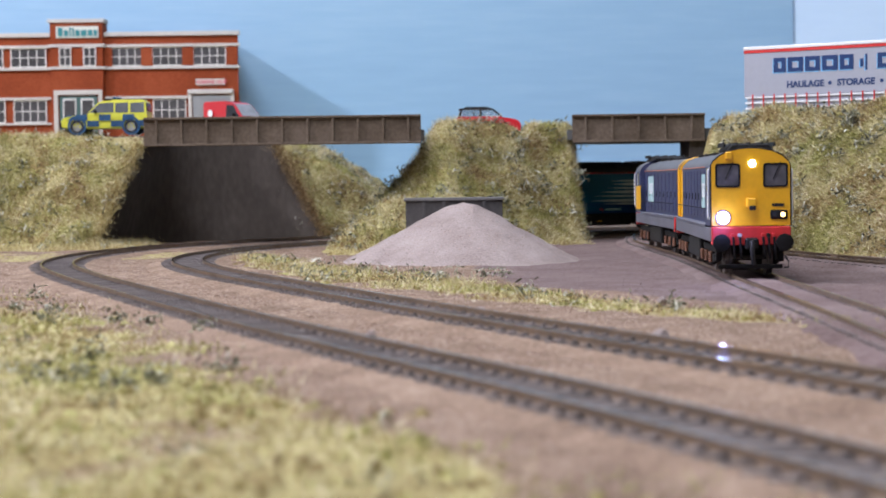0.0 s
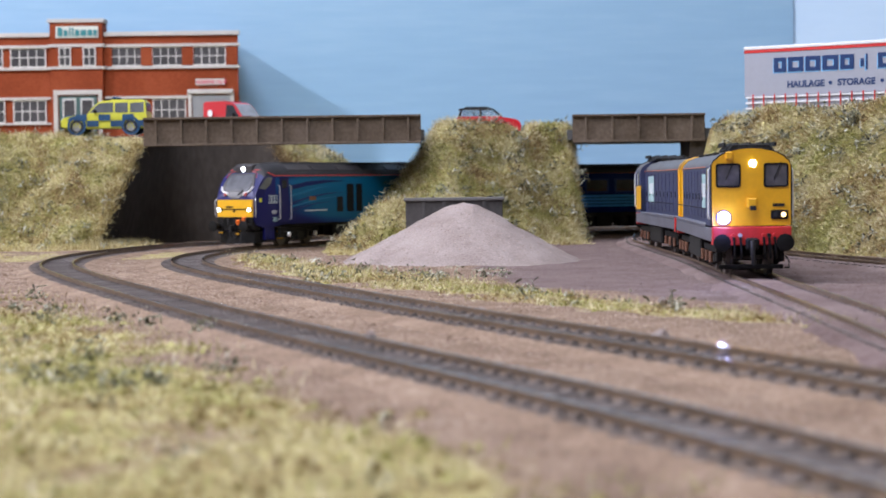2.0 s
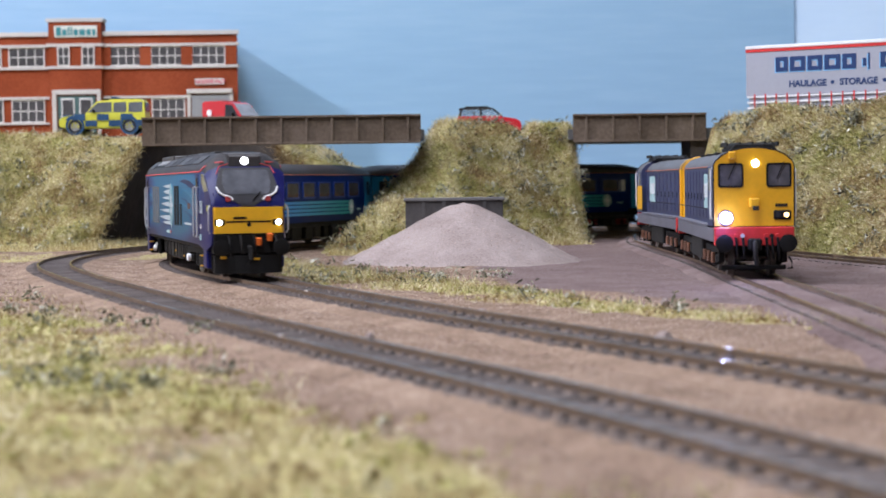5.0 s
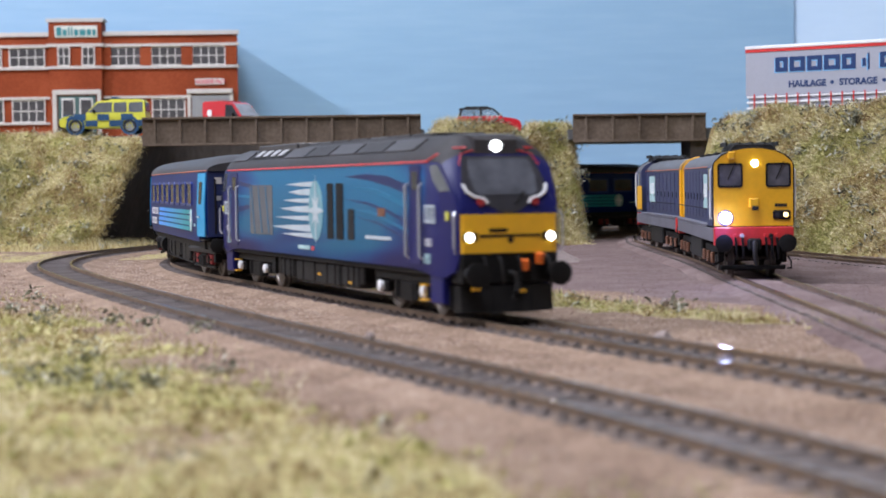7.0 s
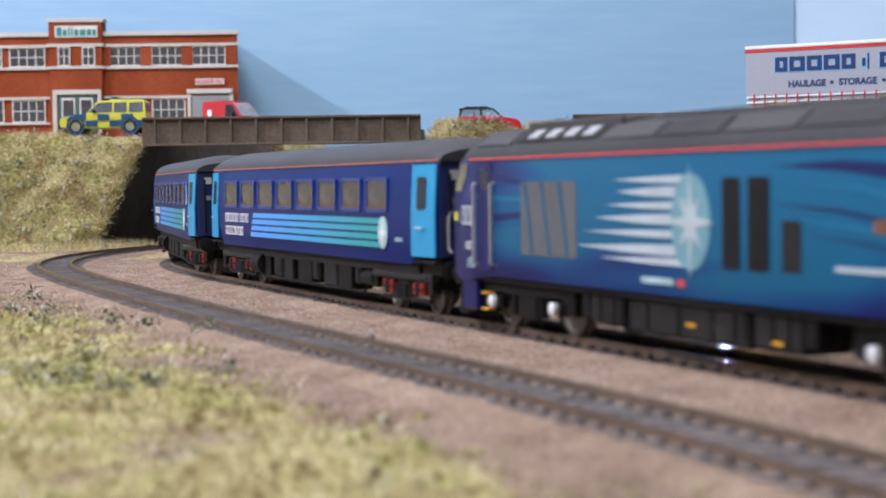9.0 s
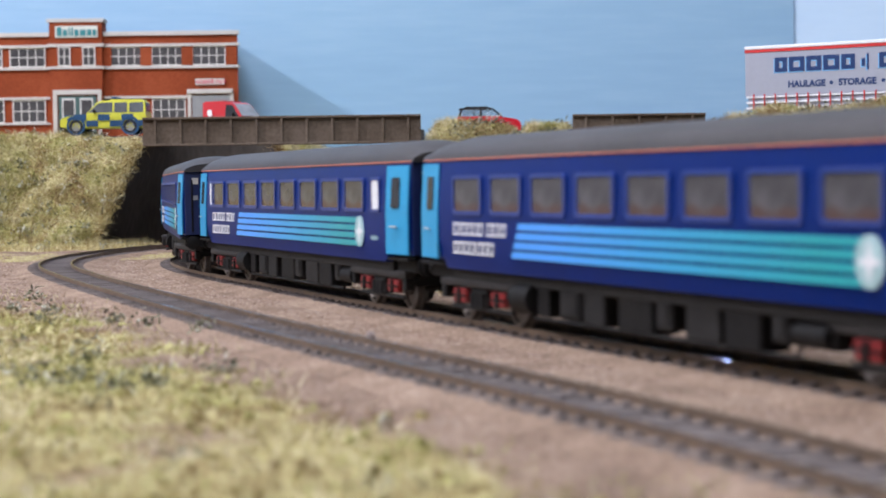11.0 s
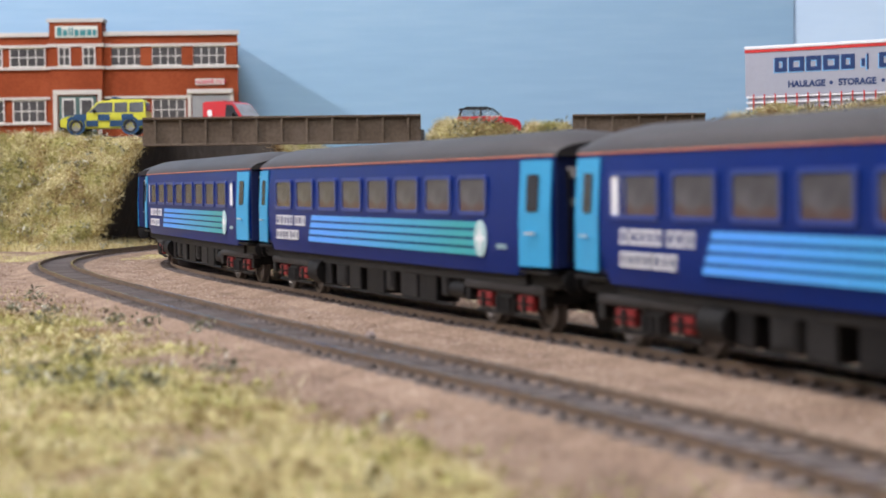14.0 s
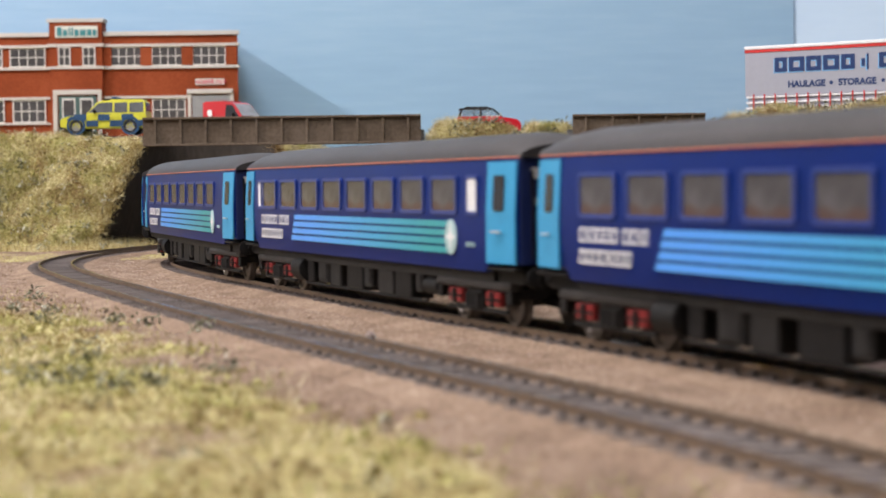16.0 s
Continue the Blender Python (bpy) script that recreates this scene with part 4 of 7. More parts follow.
def build_coach(name, label, white_windows):
    root = thing(name, at(0, 0, 0), label, "railway coach", "coaches of the train")
    us = [-C_BODY, -127, -122, -117, -113.5, -111, -60, 0, 60, 111, 113.5, 117, 122, 127, C_BODY]
    side = [(16.9, 15.0), (17.5, 18.5), (17.95, 23), (18.0, 31), (17.75, 38), (17.3, 43), (16.95, 45.4)]
    bm = bm_new()
    secs = []
    for u in us:
        k = coach_half(u)
        zb = 15.0 if abs(u) < 112 else 17.4
        half = [(v * k, max(z, zb)) for v, z in side]
        secs.append([(u, -v, z) for v, z in half] + [(u, v, z) for v, z in half[::-1]])
    loft(bm, secs)
    bmesh.ops.recalc_face_normals(bm, faces=bm.faces)
    body = part("body", bm, M_NAVY, root, "deep blue coach body", 30)
    bm = bm_new()
    secs = []
    for u in [-C_BODY - 1.2, -C_BODY, -127, -121, -112, -60, 0, 60, 112, 121, 127, C_BODY, C_BODY + 1.2]:
        k = coach_half(max(-C_BODY, min(C_BODY, u)))
        a = abs(u)
        drop = 0 if a < 112 else 3.4 * ((a - 112) / (C_BODY + 1.2 - 112)) ** 2
        arc = [(17.15 * k * math.cos(t), 45.5 + (7.2 - drop) * math.sin(t) ** 0.85) for t in [math.pi * i / 16 for i in range(17)]]
        secs.append([(u, -v, z) for v, z in arc] + [(u, 16.2 * k, 45.45), (u, -16.2 * k, 45.45)])
    loft(bm, secs)
    bmesh.ops.recalc_face_normals(bm, faces=bm.faces)
    part("roof", bm, M_ROOF, root, "dark grey curved roof", 35)
    for sd in (-1, 1):
        bm = tube(bm_new(), [(u, sd * (17.08 * coach_half(u) + 0.05), 45.6) for u in (-C_BODY, -122, -113, 0, 113, 122, C_BODY)], 0.27, 6)
        part("lining", bm, M_ORANGELINE, root, "thin orange lining below the roof")
        # windows: one built, the rest on the same meshes
        first = None
        for k in range(8):
            u = -94.0 + 25.45 * k
            if first is None:
                o, i = rect(-10.1, 10.1, 30.2, 41.2, 1.6), rect(-9.0, 9.0, 31.3, 40.1, 1.2)
                first = part("window", ring_plate(o, i, sd * 17.62, 0.75), M_NAVYTRIM, root, "blue framed coach window", at=at(u, 0, 0))
                part("pane", plate(bm_new(), [(x, sd * 17.75, z) for x, z in i], (0, sd * 0.3, 0)), M_COACHGLASS, first, "grey glazing")
            else:
                again(first, root, at(u, 0, 0))
        if white_windows:
            for u0, u1 in ((101.5, 108.3), (-108.3, -101.5)):
                w = part("window", ring_plate(rect(u0 - 0.8, u1 + 0.8, 30.2, 41.2, 1.2), rect(u0, u1, 31.2, 40.2, 0.9), sd * 17.62, 0.7), M_NAVYTRIM, root)
                part("pane", plate(bm_new(), [(x, sd * 17.75, z) for x, z in rect(u0, u1, 31.2, 40.2, 0.9)], (0, sd * 0.3, 0)), M_WHITE, w, "opaque white pane")
        # doors on the tapered ends
        for e in (-1, 1):
            bm = bm_new()
            ua, ub = 115.2, 130.9
            for za, zb2, v in ((17.6, 31, 18.0), (31, 44.6, 17.3)):
                a = [(e * ua, sd * (18.08 * coach_half(ua)), za), (e * ub, sd * (18.08 * coach_half(ub)), za)]
                b = [(e * ub, sd * ((18.08 if za < 20 else 18.08) * coach_half(ub) - (0.75 if zb2 > 40 else 0)), zb2), (e * ua, sd * (18.08 * coach_half(ua) - (0.75 if zb2 > 40 else 0)), zb2)]
                plate(bm, a + b, (0, sd * 0.35, 0))
            d = part("door", bm, M_CYAN, root, "light blue coach door")
            yy = lambda u, z: sd * (18.45 * coach_half(u) - (0.75 * (z - 31) / 13.6 if z > 31 else 0) + 0.02)
            ol = rect(119.2, 125.2, 31.5, 41.0, 1.0)
            part("pane", plate(bm_new(), [(e * x, yy(x, z), z) for x, z in ol], (0, sd * 0.15, 0)), M_GLASS, d, "narrow dark door window")
            part("handle", tube(bm_new(), [(e * 120, yy(120, 26) + sd * 0.9, 26), (e * 125, yy(125, 26) + sd * 0.9, 26)], 0.35), M_SILVER, d)
        # bars, disc and block lettering: the lettered end trails on one side and leads on the other
        y = sd * 17.98
        q = -sd
        for k in range(4):
            za, zb2 = 19.3 + 2.45 * k, 21.1 + 2.45 * k
            shift = 1.2 * k
            side_plate("stripe", [(q * (-65 + shift), za), (q * 87, za), (q * 87, zb2), (q * (-65 + shift + 0.9), zb2)], y, M_BAR, root, "light blue bar fading to teal")
        disc = [(q * 89.5 + 4.3 * math.cos(t), 24 + 5.0 * math.sin(t)) for t in [2 * math.pi * i / 20 for i in range(20)]]
        e = side_plate("emblem", disc, y, M_TEALPANEL, root, "pale round emblem", 0.24)
        star = []
        for i in range(8):
            r = 1.0 if i % 2 == 0 else 0.35
            star.append((q * 89.5 + 3.6 * r * math.cos(i * math.pi / 4), 24 + 4.2 * r * math.sin(i * math.pi / 4)))
        side_plate("star", star, sd * 18.21, M_WHITE, e, "white star", 0.12)
        w1, w2 = [3.3, 0.8, 3.3, 3.0, 3.1, 3.0, -1.4, 3.3, 3.3, 0.8, 2.6], [3.0, 3.0, 3.1, 3.1, 0.8, 3.0, 3.0, 3.0]
        xl = -104.0 if sd < 0 else 68.5
        letter_blocks("lettering", w1, xl, 24.6, 3.5, y, M_WHITE, root, 0.75, 0.12)
        letter_blocks("lettering", w2, xl, 19.4, 3.5, y, M_WHITE, root, 0.75, 0.12)
        letter_blocks("number", [1.0, 1.0, 1.0, 1.0, 1.0], q * 103.5 - 3, 21.6, 1.2, y, M_TEALPANEL, root, 0.3)
        # underframe
        part("solebar", box(bm_new(), -112, 112, *sorted((sd * 12.5, sd * 14.8)), 11.8, 15.3, 0.3), M_FRAME, root, "dark underframe beam")
        for k, (a, b, zb2) in enumerate(((-57, -50, 4.6), (-44, -33, 4.8), (-31, -20, 4.2), (-13, 3, 4.2), (5, 12, 5.6), (18, 32, 4.4), (34, 48, 4.0), (52, 58, 6.4))):
            bm = box(bm_new(), a, b, *sorted((sd * 7, sd * 14.6)), zb2, 13.5, 0.45)
            if k % 3 == 1:
                box(bm, a + 1.2, b - 1.2, *sorted((sd * 14.6, sd * 15.0)), zb2 + 1.2, 11.6, 0.15)
            part("underframe_box", bm, M_FRAME if k % 3 else M_BLACK, root, "dark grey equipment box")
        part("truss_pipe", tube(bm_new(), [(-66, sd * 13.6, 12.4), (-60, sd * 13.9, 4.0), (60, sd * 13.9, 4.0), (66, sd * 13.6, 12.4)], 0.45), M_BLACK, root, "thin black pipe run")
        part("step_board", box(bm_new(), 113, 131, *sorted((sd * 14.0, sd * 17.2)), 15.6, 16.5, 0.2), M_BLACK, root, "black footboard")
        part("step_board", box(bm_new(), -131, -113, *sorted((sd * 14.0, sd * 17.2)), 15.6, 16.5, 0.2), M_BLACK, root, "black footboard")
    part("underframe_spine", box(bm_new(), -68, 68, -6.5, 6.5, 5.8, 15.2, 0.4), M_BLACK, root, "black central underframe")
    for a, r in ((-64, 4.2), (66, 2.6)):
        part("air_tank", lathe(bm_new(), (a - 6, -13.2, 8.8), (1, 0, 0), [(0, 0.8), (0.5, r), (11.5, r), (12, 0.8)], 14), M_BLACK, root, "black air tank", 40)
        part("air_tank", lathe(bm_new(), (a - 6, 13.2, 8.8), (1, 0, 0), [(0, 0.8), (0.5, r), (11.5, r), (12, 0.8)], 14), M_BLACK, root, "black air tank", 40)
    for e in (-1, 1):
        x = e * C_BODY
        part("end_panel", box(bm_new(), *sorted((x - e * 0.2, x + e * 0.5)), -15.6, 15.6, 17.5, 45.2, 0.2), M_NAVYEND, root, "dark blue coach end")
        bm = ring_plate(rect(-7.4, 7.4, 16.5, 46.5, 2.5), rect(-5.2, 5.2, 18.0, 44.0, 2.0), x + e * 0.4, 4.2, "x")
        g = part("gangway", bm, M_BLACK, root, "black corridor connection")
        part("gangway_door", box(bm_new(), *sorted((x + e * 0.5, x + e * 1.4)), -5.4, 5.4, 17.8, 44.2), M_FRAME, g)
        for sd in (-1, 1):
            part("end_mark", box(bm_new(), *sorted((x + e * 0.45, x + e * 0.75)), *sorted((sd * 9.5, sd * 12.5)), 40, 42.8), M_STONE, root, "pale warning plate")
            part("end_mark", box(bm_new(), *sorted((x + e * 0.45, x + e * 0.75)), *sorted((sd * 9.8, sd * 12.2)), 33.0, 35.0), M_SHUTTER, root, "grey marking plate")
            part("jumper", tube(bm_new(), [(x + e * 0.8, sd * 12.4, 42), (x + e * 1.6, sd * 12.4, 30), (x + e * 0.8, sd * 12.2, 19)], 0.45), M_BLACK, root, "black end pipe")
        buffer_pair(root, x - e * 0.5, 12.2, 14.0, 3.0, e, 4.2)
        part("coupling", box(bm_new(), *sorted((x - e * 14, x + e * 4.0)), -2.2, 2.2, 5.5, 8.5, 0.5), M_BLACK, root, "black coupling")
        part("headstock", box(bm_new(), *sorted((x - e * 18, x - e * 1)), -14, 14, 12.0, 17.3, 0.4), M_BLACK, root)
    for x in (-96, 96):
        coach_bogie(root, x)
    return root


# ---- the blue main line locomotive ----
def build_blue_loco():
    root = thing("diesel_locomotive", at(0, 0, 0), "modern blue and teal diesel locomotive with a yellow front panel", "locomotive")
    st = [(0, 17.6, 14, 45.2, 53.2, 10), (100, 17.6, 14, 45.2, 53.2, 10), (112, 17.6, 13, 45.2, 53.2, 10), (117, 17.3, 12, 45.2, 53.0, 9.8), (120.5, 17.0, 12, 45.0, 51.2, 10.0),
          (122.5, 16.8, 12, 44.4, 47.4, 10.8), (126, 16.4, 13, 40.5, 42.2, 12.2), (129.2, 15.9, 14, 35.0, 36.6, 13.0), (130.8, 15.5, 17, 31.6, 32.8, 13.4), (131.4, 15.2, 19, 30.6, 31.2, 13.4)]

    def hw(u):
        return float(np.interp(abs(u), [s[0] for s in st], [s[1] for s in st]))

    def section(u, w, zb, sh, top, rh):
        h = [(w * 0.985, zb), (w, min(zb + 4, sh - 1)), (w, sh), (w - 1.6, sh + (top - sh) * 0.42), (rh + 0.8, top - (top - sh) * 0.10), (rh - 1.6, top)]
        return [(u, -v, z) for v, z in h] + [(u, v, z) for v, z in h[::-1]]
    secs = [section(-s[0], *s[1:]) for s in st[:0:-1]] + [section(*s) for s in st]
    bm = loft(bm_new(), secs)
    bmesh.ops.recalc_face_normals(bm, faces=bm.faces)
    for f in bm.faces:
        c = f.calc_center_median()
        if c.z > 45.3 and f.normal.z > 0.12 and abs(c.x) < 122:
            f.material_index = 1
        elif abs(c.x) > 106:
            f.material_index = 2
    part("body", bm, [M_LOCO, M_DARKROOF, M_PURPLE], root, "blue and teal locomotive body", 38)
    # roof
    part("roof_hump", loft(bm_new(), [[(u, -v, z) for v, z in ((10.5, 51.5), (8.5, t), (-8.5, t), (-10.5, 51.5))] for u, t in ((-34, 52.4), (-28, 53.6), (60, 53.9), (92, 53.6), (106, 52.8))]), M_DARKROOF, root, "raised dark roof section")
    for k in range(6):
        part("roof_panel", box(bm_new(), -22 + 20 * k, -5 + 20 * k, -8.6, 8.6, 53.2, 54.3, 0.3), M_DARKROOF if k % 3 else M_ROOF, root)
    def slope_plate(name, u0, u1, f0, f1, mtl, proud, sd, label=""):
        """A panel on the roof's sloping side; f runs from the eaves to the ridge."""
        q = lambda f: (16.0 - 5.2 * f, 48.65 + 3.8 * f)
        pts = [(u, sd * q(f)[0], q(f)[1]) for u, f in ((u0, f0), (u1, f0), (u1, f1), (u0, f1))]
        return part(name, plate(bm_new(), pts, (0, sd * 0.6 * proud, 0.8 * proud)), mtl, root, label)
    for sd in (-1, 1):
        slope_plate("roof_opening", -88, -42, 0.12, 0.95, M_BLACK, 0.12, sd, "black cooler opening in the roof side")
        for k in range(4):
            slope_plate("cooler_rib", -83 + 10.4 * k, -77 + 10.4 * k, 0.34, 0.92, M_SHUTTER, 0.45, sd, "silver cooler pipe")
        slope_plate("roof_side_panel", -112, -91, 0.05, 0.95, M_ROOF, 0.3, sd, "grey roof panel")
        slope_plate("roof_side_panel", -39, -14, 0.05, 0.95, M_ROOF, 0.3, sd, "grey roof panel")
        for k in range(4):
            slope_plate("roof_side_panel", -12 + 28 * k, 13.5 + 28 * k, 0.05, 0.95, M_ROOF if k % 2 else M_DARKROOF, 0.3, sd, "grey roof panel")
    part("exhaust_bay", box(bm_new(), -86, -38, -9.6, 9.6, 52.6, 53.6, 0.3), M_BLACK, root, "black open cooler bay")
    for sd in (-1, 1):
        part("bay_side", box(bm_new(), -88, -36, *sorted((sd * 9.6, sd * 11.4)), 51.4, 54.6, 0.4), M_ROOF, root, "grey edge of the cooler bay")
    for u in (-89, -37):
        part("bay_end", box(bm_new(), u - 1.5, u + 1.5, -10.6, 10.6, 52.0, 54.7, 0.4), M_CAP, root)
    for k in range(4):
        part("cooler_fan", lathe(bm_new(), (-79 + 11.5 * k, 0, 53.4), (0, 0, 1), [(0, 5.0), (0.9, 5.0), (0.9, 4.3), (0.4, 4.2), (0.4, 1.0), (1.0, 0.9)], 20), M_SILVER, root, "round silver cooler fan", 40)
    for e in (-1, 1):
        # cab end
        X = lambda u: e * u
        pod = loft(bm_new(), [[(X(u), -w, z0), (X(u), -w, z1), (X(u), w, z1), (X(u), w, z0)] for u, w, z0, z1 in ((108, 8.2, 51, 53.0), (113, 8.4, 50, 53.4), (121.0, 7.2, 46.8, 52.7), (122.6, 6.6, 47.0, 51.4))])
        bmesh.ops.recalc_face_normals(pod, faces=pod.faces)
        part("lamp_pod", pod, M_ROOF, root, "dark pod over the windscreen")
        if e > 0:
            part("headlight", lathe(bm_new(), (122.0, 0, 49.7), (1, 0, -0.1), [(0, 1.6), (0.9, 1.6), (1.1, 0.9)], 18), M_LAMP, root, "lit round top headlight", 40)
        # windscreen: follows the slope of the front
        nose = lambda z: float(np.interp(z, [31.2, 32.8, 36.6, 42.2, 47.4], [131.4, 130.8, 129.2, 126, 122.5])) + 0.35
        def nose_shape(name, rows, proud, mtl, parent, label):
            bm = bm_new()
            loft(bm, [[(X(nose(z) + proud), -w, z), (X(nose(z) + proud), w, z), (X(nose(z) - 0.6), w, z), (X(nose(z) - 0.6), -w, z)] for z, w in rows])
            bmesh.ops.recalc_face_normals(bm, faces=bm.faces)
            return part(name, bm, mtl, parent, label, 30)
        mask = nose_shape("windscreen_mask", [(30.6, 2.5), (32.4, 5.5), (34.6, 9.6), (36.2, 12.0), (38.4, 13.0), (42.0, 12.2), (46.8, 10.7)], 0.0, M_MASK, root, "dark grey mask round the windscreen")
        scr = nose_shape("windscreen", [(35.6, 8.4), (36.8, 9.6), (41.0, 10.2), (45.0, 9.6), (45.9, 8.8)], 0.22, M_SCREEN, mask, "large raked windscreen with its reflection painted grey")
        for a, b in (((2.0, 33.0), (5.5, 36.6)),):
            part("wiper", tube(bm_new(), [(X(nose(a[1]) + 0.6), a[0], a[1]), (X(nose(b[1]) + 0.6), b[0], b[1])], 0.28), M_BLACK, mask)
        for sd in (-1, 1):
            part("light_strip", tube(bm_new(), [(X(nose(38.6) + 0.25), sd * 12.9, 38.6), (X(nose(36.6) + 0.4), sd * 12.0, 36.4), (X(nose(35.4) + 0.45), sd * 10.2, 35.2), (X(nose(34.4) + 0.45), sd * 7.2, 34.4), (X(nose(33.4) + 0.45), sd * 6.4, 33.2)], 0.48), M_WHITE, root, "white bent strip below the windscreen")
            part("marker_lamp", lathe(bm_new(), (X(nose(33.4) + 0.1), sd * 8.4, 33.6), (e, 0, 0.3), [(0, 1.3), (0.5, 1.2)], 12), M_BUFRED if e < 0 else M_REDBOX, root, "dark red marker lamp")
        part("lining", tube(bm_new(), [(X(nose(44) - 0.2), -12.4, 44.2), (X(122.7), -10.9, 47.4), (X(122.2), -7, 48.4), (X(122.2), 7, 48.4), (X(122.7), 10.9, 47.4), (X(nose(44) - 0.2), 12.4, 44.2)], 0.2), M_REDLINE, root, "thin red lining over the windscreen")
        # yellow panel
        bm = loft(bm_new(), [[(X(130.6), -15.5, z0), (X(132.2), -14.2, z0), (X(132.6), -6, z0), (X(132.6), 6, z0), (X(132.2), 14.2, z0), (X(130.6), 15.5, z0)] for z0 in (19.2, 20.2, 23.6, 24.2, 30.2)])
        bmesh.ops.recalc_face_normals(bm, faces=bm.faces)
        yp = part("front_panel", bm, M_YELLOW, root, "warning yellow front panel", 25)
        part("front_groove", box(bm_new(), *sorted((X(132.4), X(132.75))), -9.5, 9.5, 23.7, 24.4), M_BLACK, yp, "dark groove")
        part("number_bar", box(bm_new(), *sorted((X(132.4), X(132.78))), -6.5, -1.0, 25.1, 26.1), M_BLACK, yp, "dark number bar")
        part("emblem", lathe(bm_new(), (X(132.5), 0, 22.9), (e, 0, 0), [(0, 0.9), (0.35, 0.9)], 12), M_BLACK, yp)
        for sd in (-1, 1):
            h = box(bm_new(), *sorted((X(131.4), X(132.7))), *sorted((sd * 9.8, sd * 14.4)), 22.4, 25.2, 0.5)
            hb = part("lamp_housing", h, M_BLACK, root, "dark lamp housing")
            if e > 0:
                part("headlight", lathe(bm_new(), (X(132.2), sd * 12.5, 23.7), (e, 0, 0), [(0, 1.25), (0.7, 1.2), (0.95, 0.7)], 16), M_LAMP, hb, "lit round headlight", 40)
            part("grab_rail", tube(bm_new(), [(X(130.6), sd * 16.2, 31), (X(131.4), sd * 16.8, 29.5), (X(131.4), sd * 16.8, 20.5), (X(130.6), sd * 16.2, 19.2)], 0.35), M_SILVER, root, "pale grab rail")
            # cab side
            win = [(115.0, 44.3), (120.3, 44.3), (127.4, 37.0), (121.3, 36.6), (116.8, 40.2)]
            part("cab_window", plate(bm_new(), [(X(u), sd * (hw(u) + 0.02), z) for u, z in win], (0, sd * 0.2, 0)), M_CARGLASS, root, "grey cab side window")
            d = side_plate("cab_door", [(X(u), z) for u, z in rect(98.6, 108.0, 15.5, 44.4, 0.8)], sd * 17.58, M_PURPLE, root, "violet blue cab door", 0.2)
            side_plate("pane", [(X(u), z) for u, z in rect(100.8, 105.8, 37.2, 42.6, 0.7)], sd * 17.8, M_GLASS, d, "door window", 0.12)
            for u in (97.6, 109.0):
                part("hand_rail", tube(bm_new(), [(X(u), sd * 17.6, 39), (X(u), sd * 18.7, 38.4), (X(u), sd * 18.7, 17.6), (X(u), sd * 17.6, 17)], 0.42), M_SILVER, root, "grey vertical hand rail")
            part("cab_step", box(bm_new(), *sorted((X(112), X(122))), *sorted((sd * 13.5, sd * 16.6)), 4.2, 13.4, 0.5), M_PURPLE, root, "blue step panel")
            for z in (5.0, 9.4, 14.4):
                part("step_edge", box(bm_new(), *sorted((X(104.4), X(108.0))), *sorted((sd * 14.5, sd * 17.0)), z - 0.35, z + 0.2, 0.1), M_GOLD, root, "yellow step edge")
            letter_blocks("marking", [2.6, 2.8, 2.6], X(115) - 4.5, 27.6, 5.2, sd * 17.62, M_PALE, root, 0.3)
            letter_blocks("marking", [2.2, 2.2], X(114) - 2.5, 21.0, 2.0, sd * 17.64, M_WHITE, root, 0.3)
            letter_blocks("marking", [1.4, 1.4, 1.4], X(113) - 2.5, 16.0, 2.6, sd * 17.66, M_TEALPANEL, root, 0.3)
            part("plate", box(bm_new(), *sorted((X(125.0), X(127.0))), *sorted((sd * 16.4, sd * 16.75)), 28.5, 31.0), M_HIVIS, root, "small yellow plate")
        # buffer beam, plough, pipes
        part("buffer_beam", box(bm_new(), *sorted((X(124), X(132.2))), -14.8, 14.8, 10.5, 19.0, 0.5), M_BLACK, root, "black buffer beam")
        buffer_pair(root, X(132.0), 12.6, 13.4, 3.5, e, 7.4)
        pl = loft(bm_new(), [[(X(u), -w, z) for u, z in ((124, 10), (a, 10), (b, 2.4), (124, 2.4))] for w, a, b in ((14.2, 129.5, 130.0), (6, 132.4, 133.4), (-6, 132.4, 133.4), (-14.2, 129.5, 130.0))])
        bmesh.ops.recalc_face_normals(pl, faces=pl.faces)
        part("snow_plough", pl, M_BLACK, root, "black snow plough")
        for y, c, z0 in ((-8.6, M_BLACK, 11.2), (-3.8, M_FRAME, 12.5), (1.8, M_BLACK, 12), (11.0, M_FRAME, 11.5)):
            part("air_hose", tube(bm_new(), [(X(132), y, 18.4), (X(134.4), y, 17.5), (X(134.8), y + 0.5, z0), (X(134.0), y + 0.9, z0 - 2.0)], 0.5, 8), c, root, "hanging pipe", 60)
        for y, z in ((3.9, 15.6), (8.6, 17.4)):
            part("cable_plug", lathe(bm_new(), (X(133.4), y, z), (0.15 * e, 0, 1), [(-1.6, 0.7), (-1.4, 1.3), (1.5, 1.4), (1.8, 0.8)], 12), M_ORANGE, root, "orange cable plug", 40)
            part("bracket", box(bm_new(), *sorted((X(131.8), X(133.2))), y - 0.8, y + 0.8, z - 1.2, z + 0.6, 0.2), M_BLACK, root)
        for y in (-13.4, 13.4):
            part("brake_shoe_hanger", box(bm_new(), *sorted((X(118), X(123))), y - 1.2, y + 1.2, 3.0, 10.0, 0.3), M_BLACK, root)
        for y, z in ((-11, 9.2), (3, 8.4)):
            part("pipe_cap", box(bm_new(), *sorted((X(132.2), X(134))), y - 1.2, y + 1.2, z - 0.5, z + 0.5, 0.15), M_GOLD, root, "yellow pipe cap")
